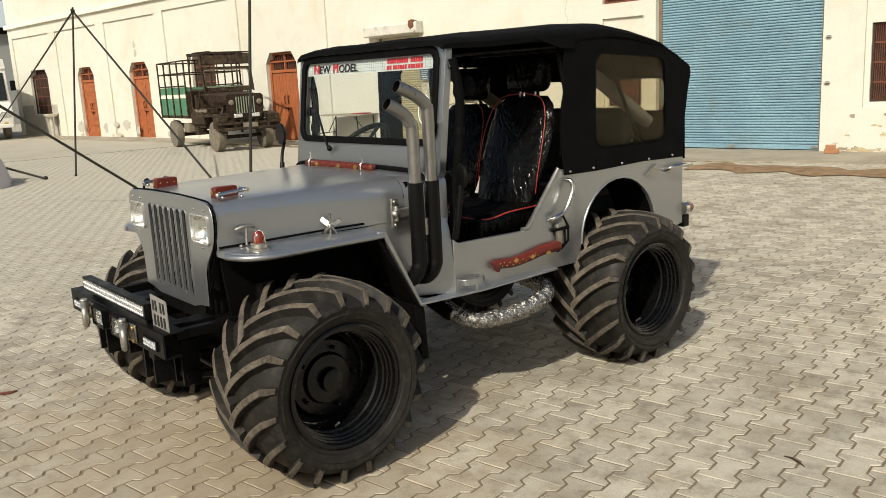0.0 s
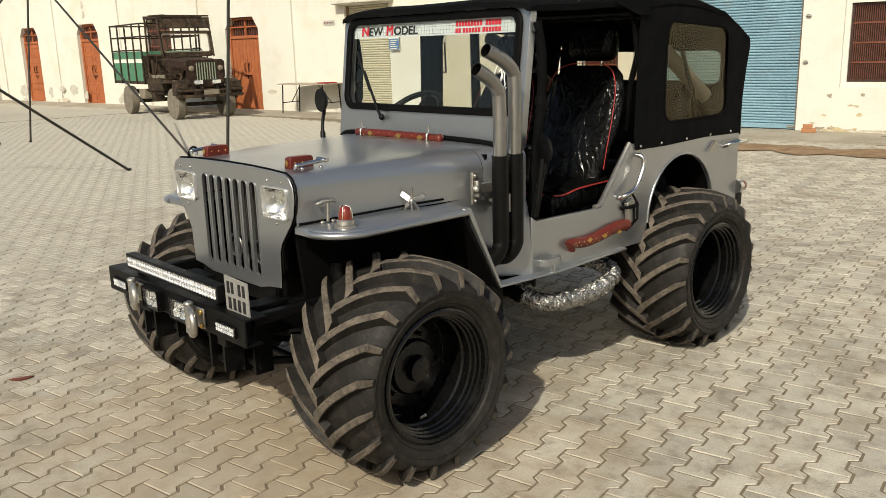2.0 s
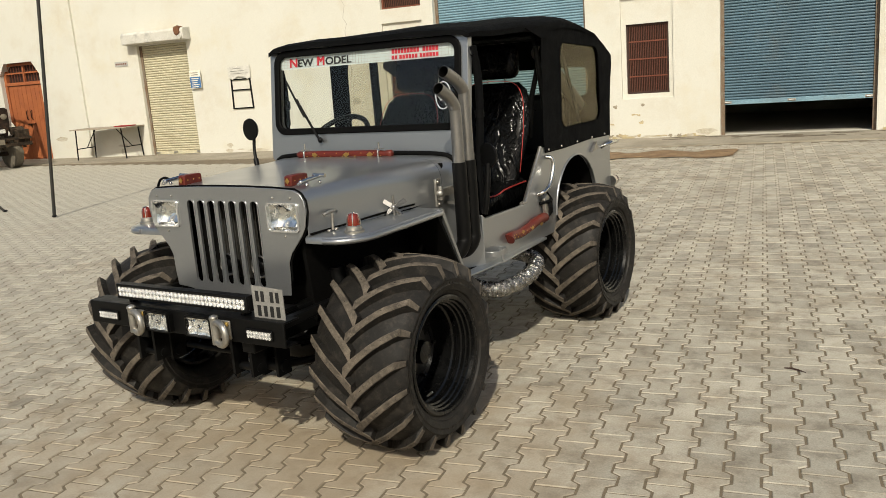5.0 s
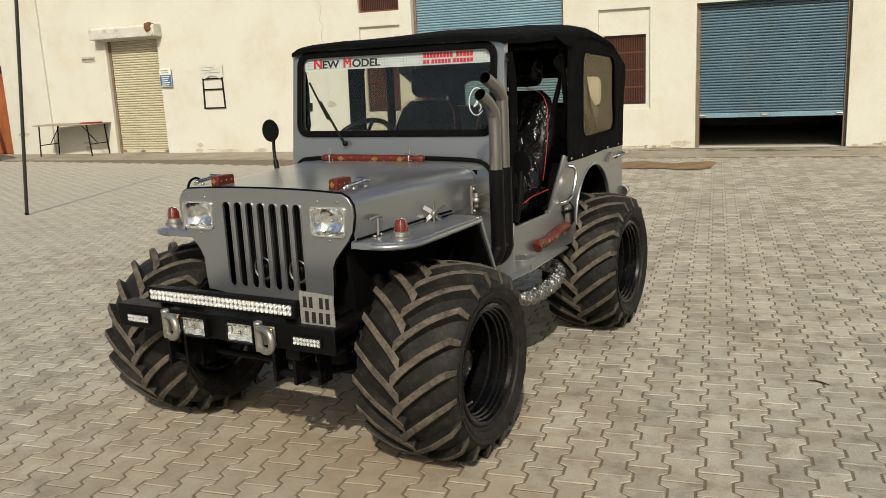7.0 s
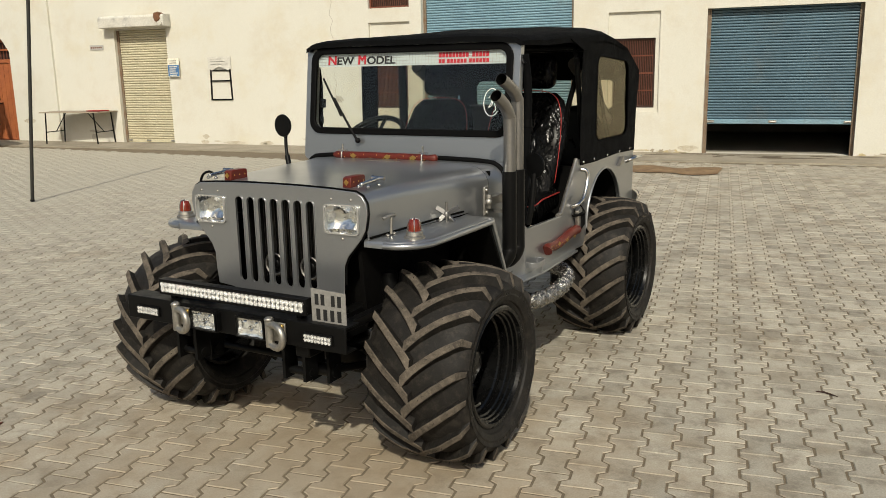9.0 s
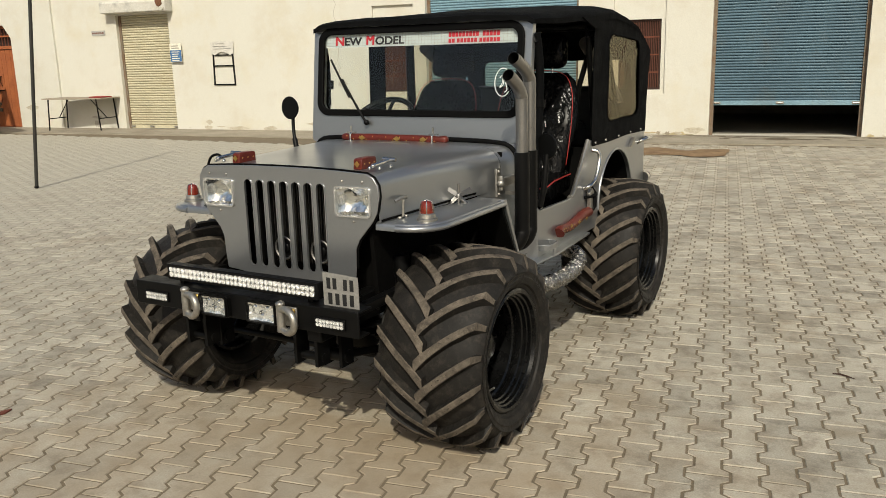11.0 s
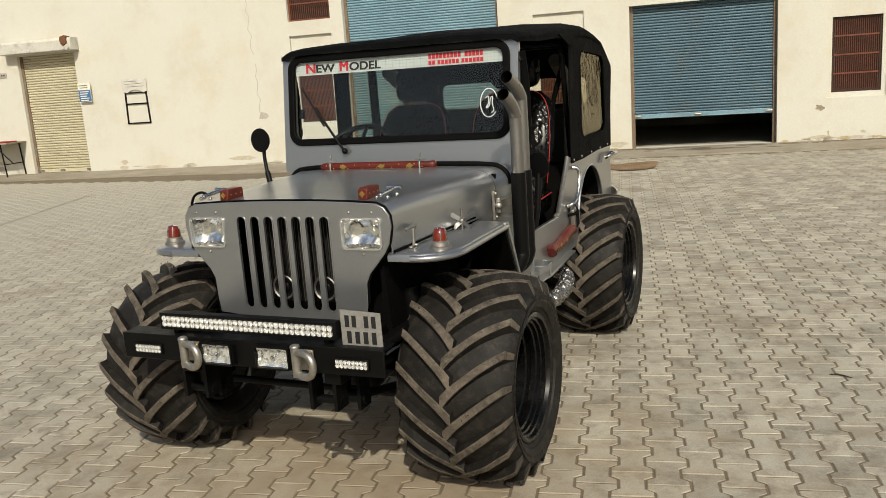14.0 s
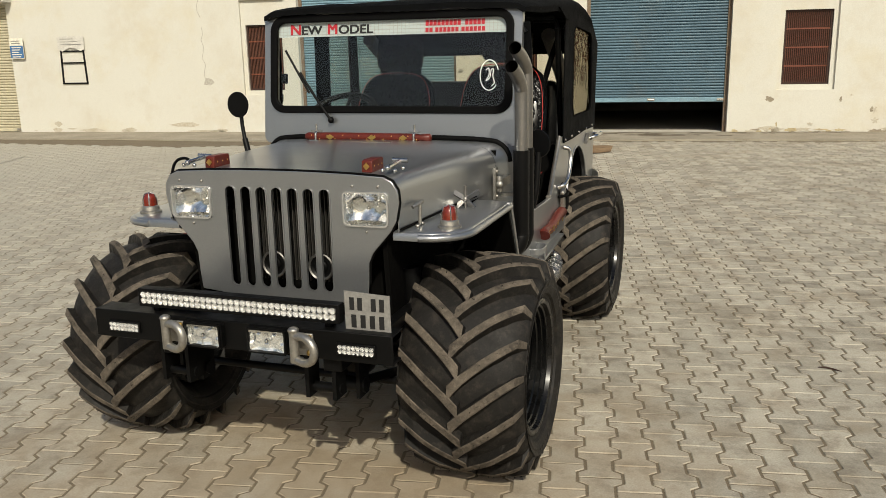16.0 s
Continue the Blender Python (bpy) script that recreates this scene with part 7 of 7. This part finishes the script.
for x in (-1.1, -6.3):
    for y in (-1.1, 1.1):
        b = B()
        lathe(b, [(0.25, -0.13), (0.44, -0.13), (0.47, 0.0), (0.44, 0.13), (0.25, 0.13)], Matrix.Translation((x, y, 0.47)) @ pose(0, 0, 0, 90, 0, 0), 24)
        part("wheel", b, M_OLD_TYRE, bus, smooth=40)

# wash basin by the far window
basin = thing("wash_basin", WALL @ pose(-35.3, -0.25, -0.0), "white wash basin on a thin stand by the wall", "basin")
b = B()
lathe(b, [(0.1, 0.86), (0.28, 0.92), (0.32, 1.0), (0.29, 1.0), (0.2, 0.93), (0.0001, 0.91)], None, 20)
part("bowl", b, M_PLASTER_WHITE, basin, smooth=50)
b = B()
tube(b, [(0, 0, 0.0), (0, 0, 0.88)], 0.07, 10)
part("stand", b, M_CEMENT, basin)

# far shed closing the yard
shed = thing("far_shed", Matrix.Translation((-63, 16, -0.012)), "long grey shed with a dark eaves band far off", "shed")
b = B()
box(b, -8, 0, -30, 30, 0, 6.3)
part("wall", b, material("grey_sheet_wall", (0.30, 0.30, 0.29), 0.8, amount=0.4, scale=0.4, contrast=0.3), shed)
b = B()
box(b, -8.2, 0.4, -30.2, 30.2, 6.3, 6.75)
part("roof_edge", b, M_DARK, shed)
b = B()
prism(b, [(0.3, 6.75), (-4, 9.0), (-8.2, 6.75)], "y", -30, 30)
part("roof", b, material("pale_blue_sheet", (0.42, 0.47, 0.50), 0.5, amount=0.3, scale=0.5), shed)

# litter on the paving
b = B()
tube(b, [(-0.09, 0.0, 0.006), (-0.03, 0.012, 0.008), (0.03, 0.004, 0.007), (0.10, -0.012, 0.006)], 0.006, 6, radii=[0.003, 0.006, 0.005, 0.002])
solid("twig", b, M_DARK_BROWN, Matrix.Translation((2.13, 1.54, 0.0)) @ pose(0, 0, 0, 0, 0, -12) @ Matrix.Diagonal((0.6, 0.8, 0.9, 1)), "short dark twig lying on the pavers", "twig")
leaf_m = material("dry_red_leaf", (0.14, 0.035, 0.018), 0.8, amount=0.7, scale=30)
for k, (x, y, r) in enumerate(((-1.45, -0.72, 70), (-3.2, 3.6, 10))):
    b = B()
    prism(b, [(0.045 * math.cos(a) * (1 + 0.5 * math.sin(3 * a)), 0.028 * math.sin(a) * (1 + 0.4 * math.cos(2 * a))) for a in (2 * math.pi * q / 14 for q in range(14))], "z", 0.002, 0.008)
    solid("dry_leaf", b, leaf_m, Matrix.Translation((x, y, 0.0)) @ pose(0, 0, 0, 0, 0, r), "curled dry red leaf on the pavers", "leaf", group="dry leaves")

# ---- interlocking pavers, last ----
PL, PW, TURN = 0.205, 0.1425, 11.0
pb = B()
prism(pb, [(-22.2, -7.2), (13.2, -7.2), (13.2, 14.0), (-8.0, 11.3), (-22.2, 10.9)], "z", -0.03, -0.0036)
pavement = tagged(mesh_object("pavement", pb, M_JOINT), "interlocking grey-brown concrete paving of the yard", "pavement", kind="structure")


def paver_outline(gap, side):
    e, c, hl = PW / 2 + 0.017 - side, PW / 2 - 0.017 - side, PL / 2 - gap
    a, b = 0.063 + 0.52 * side, 0.0395 + 0.52 * side
    return [(e, -hl), (e, -a), (c, -b), (c, b), (e, a), (e, hl), (-e, hl), (-e, a), (-c, b), (-c, -b), (-e, -a), (-e, -hl)]


def paver_mesh():
    b = B()
    lo = [b.verts.new((x, y, -0.02)) for x, y in paver_outline(0.0030, 0.0050)]
    mid = [b.verts.new((x, y, -0.0045)) for x, y in paver_outline(0.0030, 0.0050)]
    top = [b.verts.new((x, y, 0.0)) for x, y in paver_outline(0.0064, 0.0080)]
    for p, q in ((lo, mid), (mid, top)):
        for i in range(12):
            b.faces.new((p[i], p[(i + 1) % 12], q[(i + 1) % 12], q[i]))
    b.faces.new(top)
    bmesh.ops.recalc_face_normals(b, faces=b.faces)
    me = bpy.data.meshes.new("paver")
    b.to_mesh(me)
    b.free()
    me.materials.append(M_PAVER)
    return me


shared = paver_mesh()
base_v = np.array([v.co for v in shared.vertices])
base_f = [tuple(p.vertices) for p in shared.polygons]
ca, sa = math.cos(radians(TURN)), math.sin(radians(TURN))
verts, faces, near = [], [], []
rnd = random.Random(11)
for i in range(-190, 110):
    for j in range(-90, 90):
        u, v = i * PW, (j + (0.5 if i % 2 else 0.0)) * PL
        x, y = 1.082 + ca * u - sa * v, 0.594 + sa * u + ca * v
        if not (-22.0 < x < 13.0 and -7.0 < y < 11.15 + 0.125 * (x + 8) and (y < 10.1 or x > -8 + 3 * (y - 10.1))):
            continue
        dz, ta, tb, tz = max(-0.0012, min(0.0015, rnd.gauss(0, 0.0009))), max(-0.008, min(0.008, rnd.gauss(0, 0.0045))), max(-0.008, min(0.008, rnd.gauss(0, 0.0045))), rnd.gauss(0, 0.008)
        if 0.95 < x < 2.75 and -1.0 < y < 3.1 and len(near) < 290:
            near.append((x, y, dz, ta, tb, tz))
            continue
        c, s = math.cos(radians(TURN) + tz), math.sin(radians(TURN) + tz)
        p = np.empty_like(base_v)
        p[:, 0] = x + c * base_v[:, 0] - s * base_v[:, 1]
        p[:, 1] = y + s * base_v[:, 0] + c * base_v[:, 1]
        p[:, 2] = dz + base_v[:, 2] + ta * base_v[:, 0] + tb * base_v[:, 1]
        n0 = len(verts) * 36
        verts.append(p)
        faces += [tuple(q + n0 for q in f) for f in base_f]
me = bpy.data.meshes.new("paver_field")
me.from_pydata(np.concatenate(verts).tolist(), [], faces)
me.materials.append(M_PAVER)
field = new("paver_field", me)
field.parent = pavement
tagged(field, "worn interlocking concrete pavers", kind="stuff")
for x, y, dz, ta, tb, tz in near:
    ob = new("paver", shared)
    ob.parent = pavement
    ob.matrix_local = Matrix.Translation((x, y, dz)) @ Euler((tb, -ta, radians(TURN) + tz)).to_matrix().to_4x4()
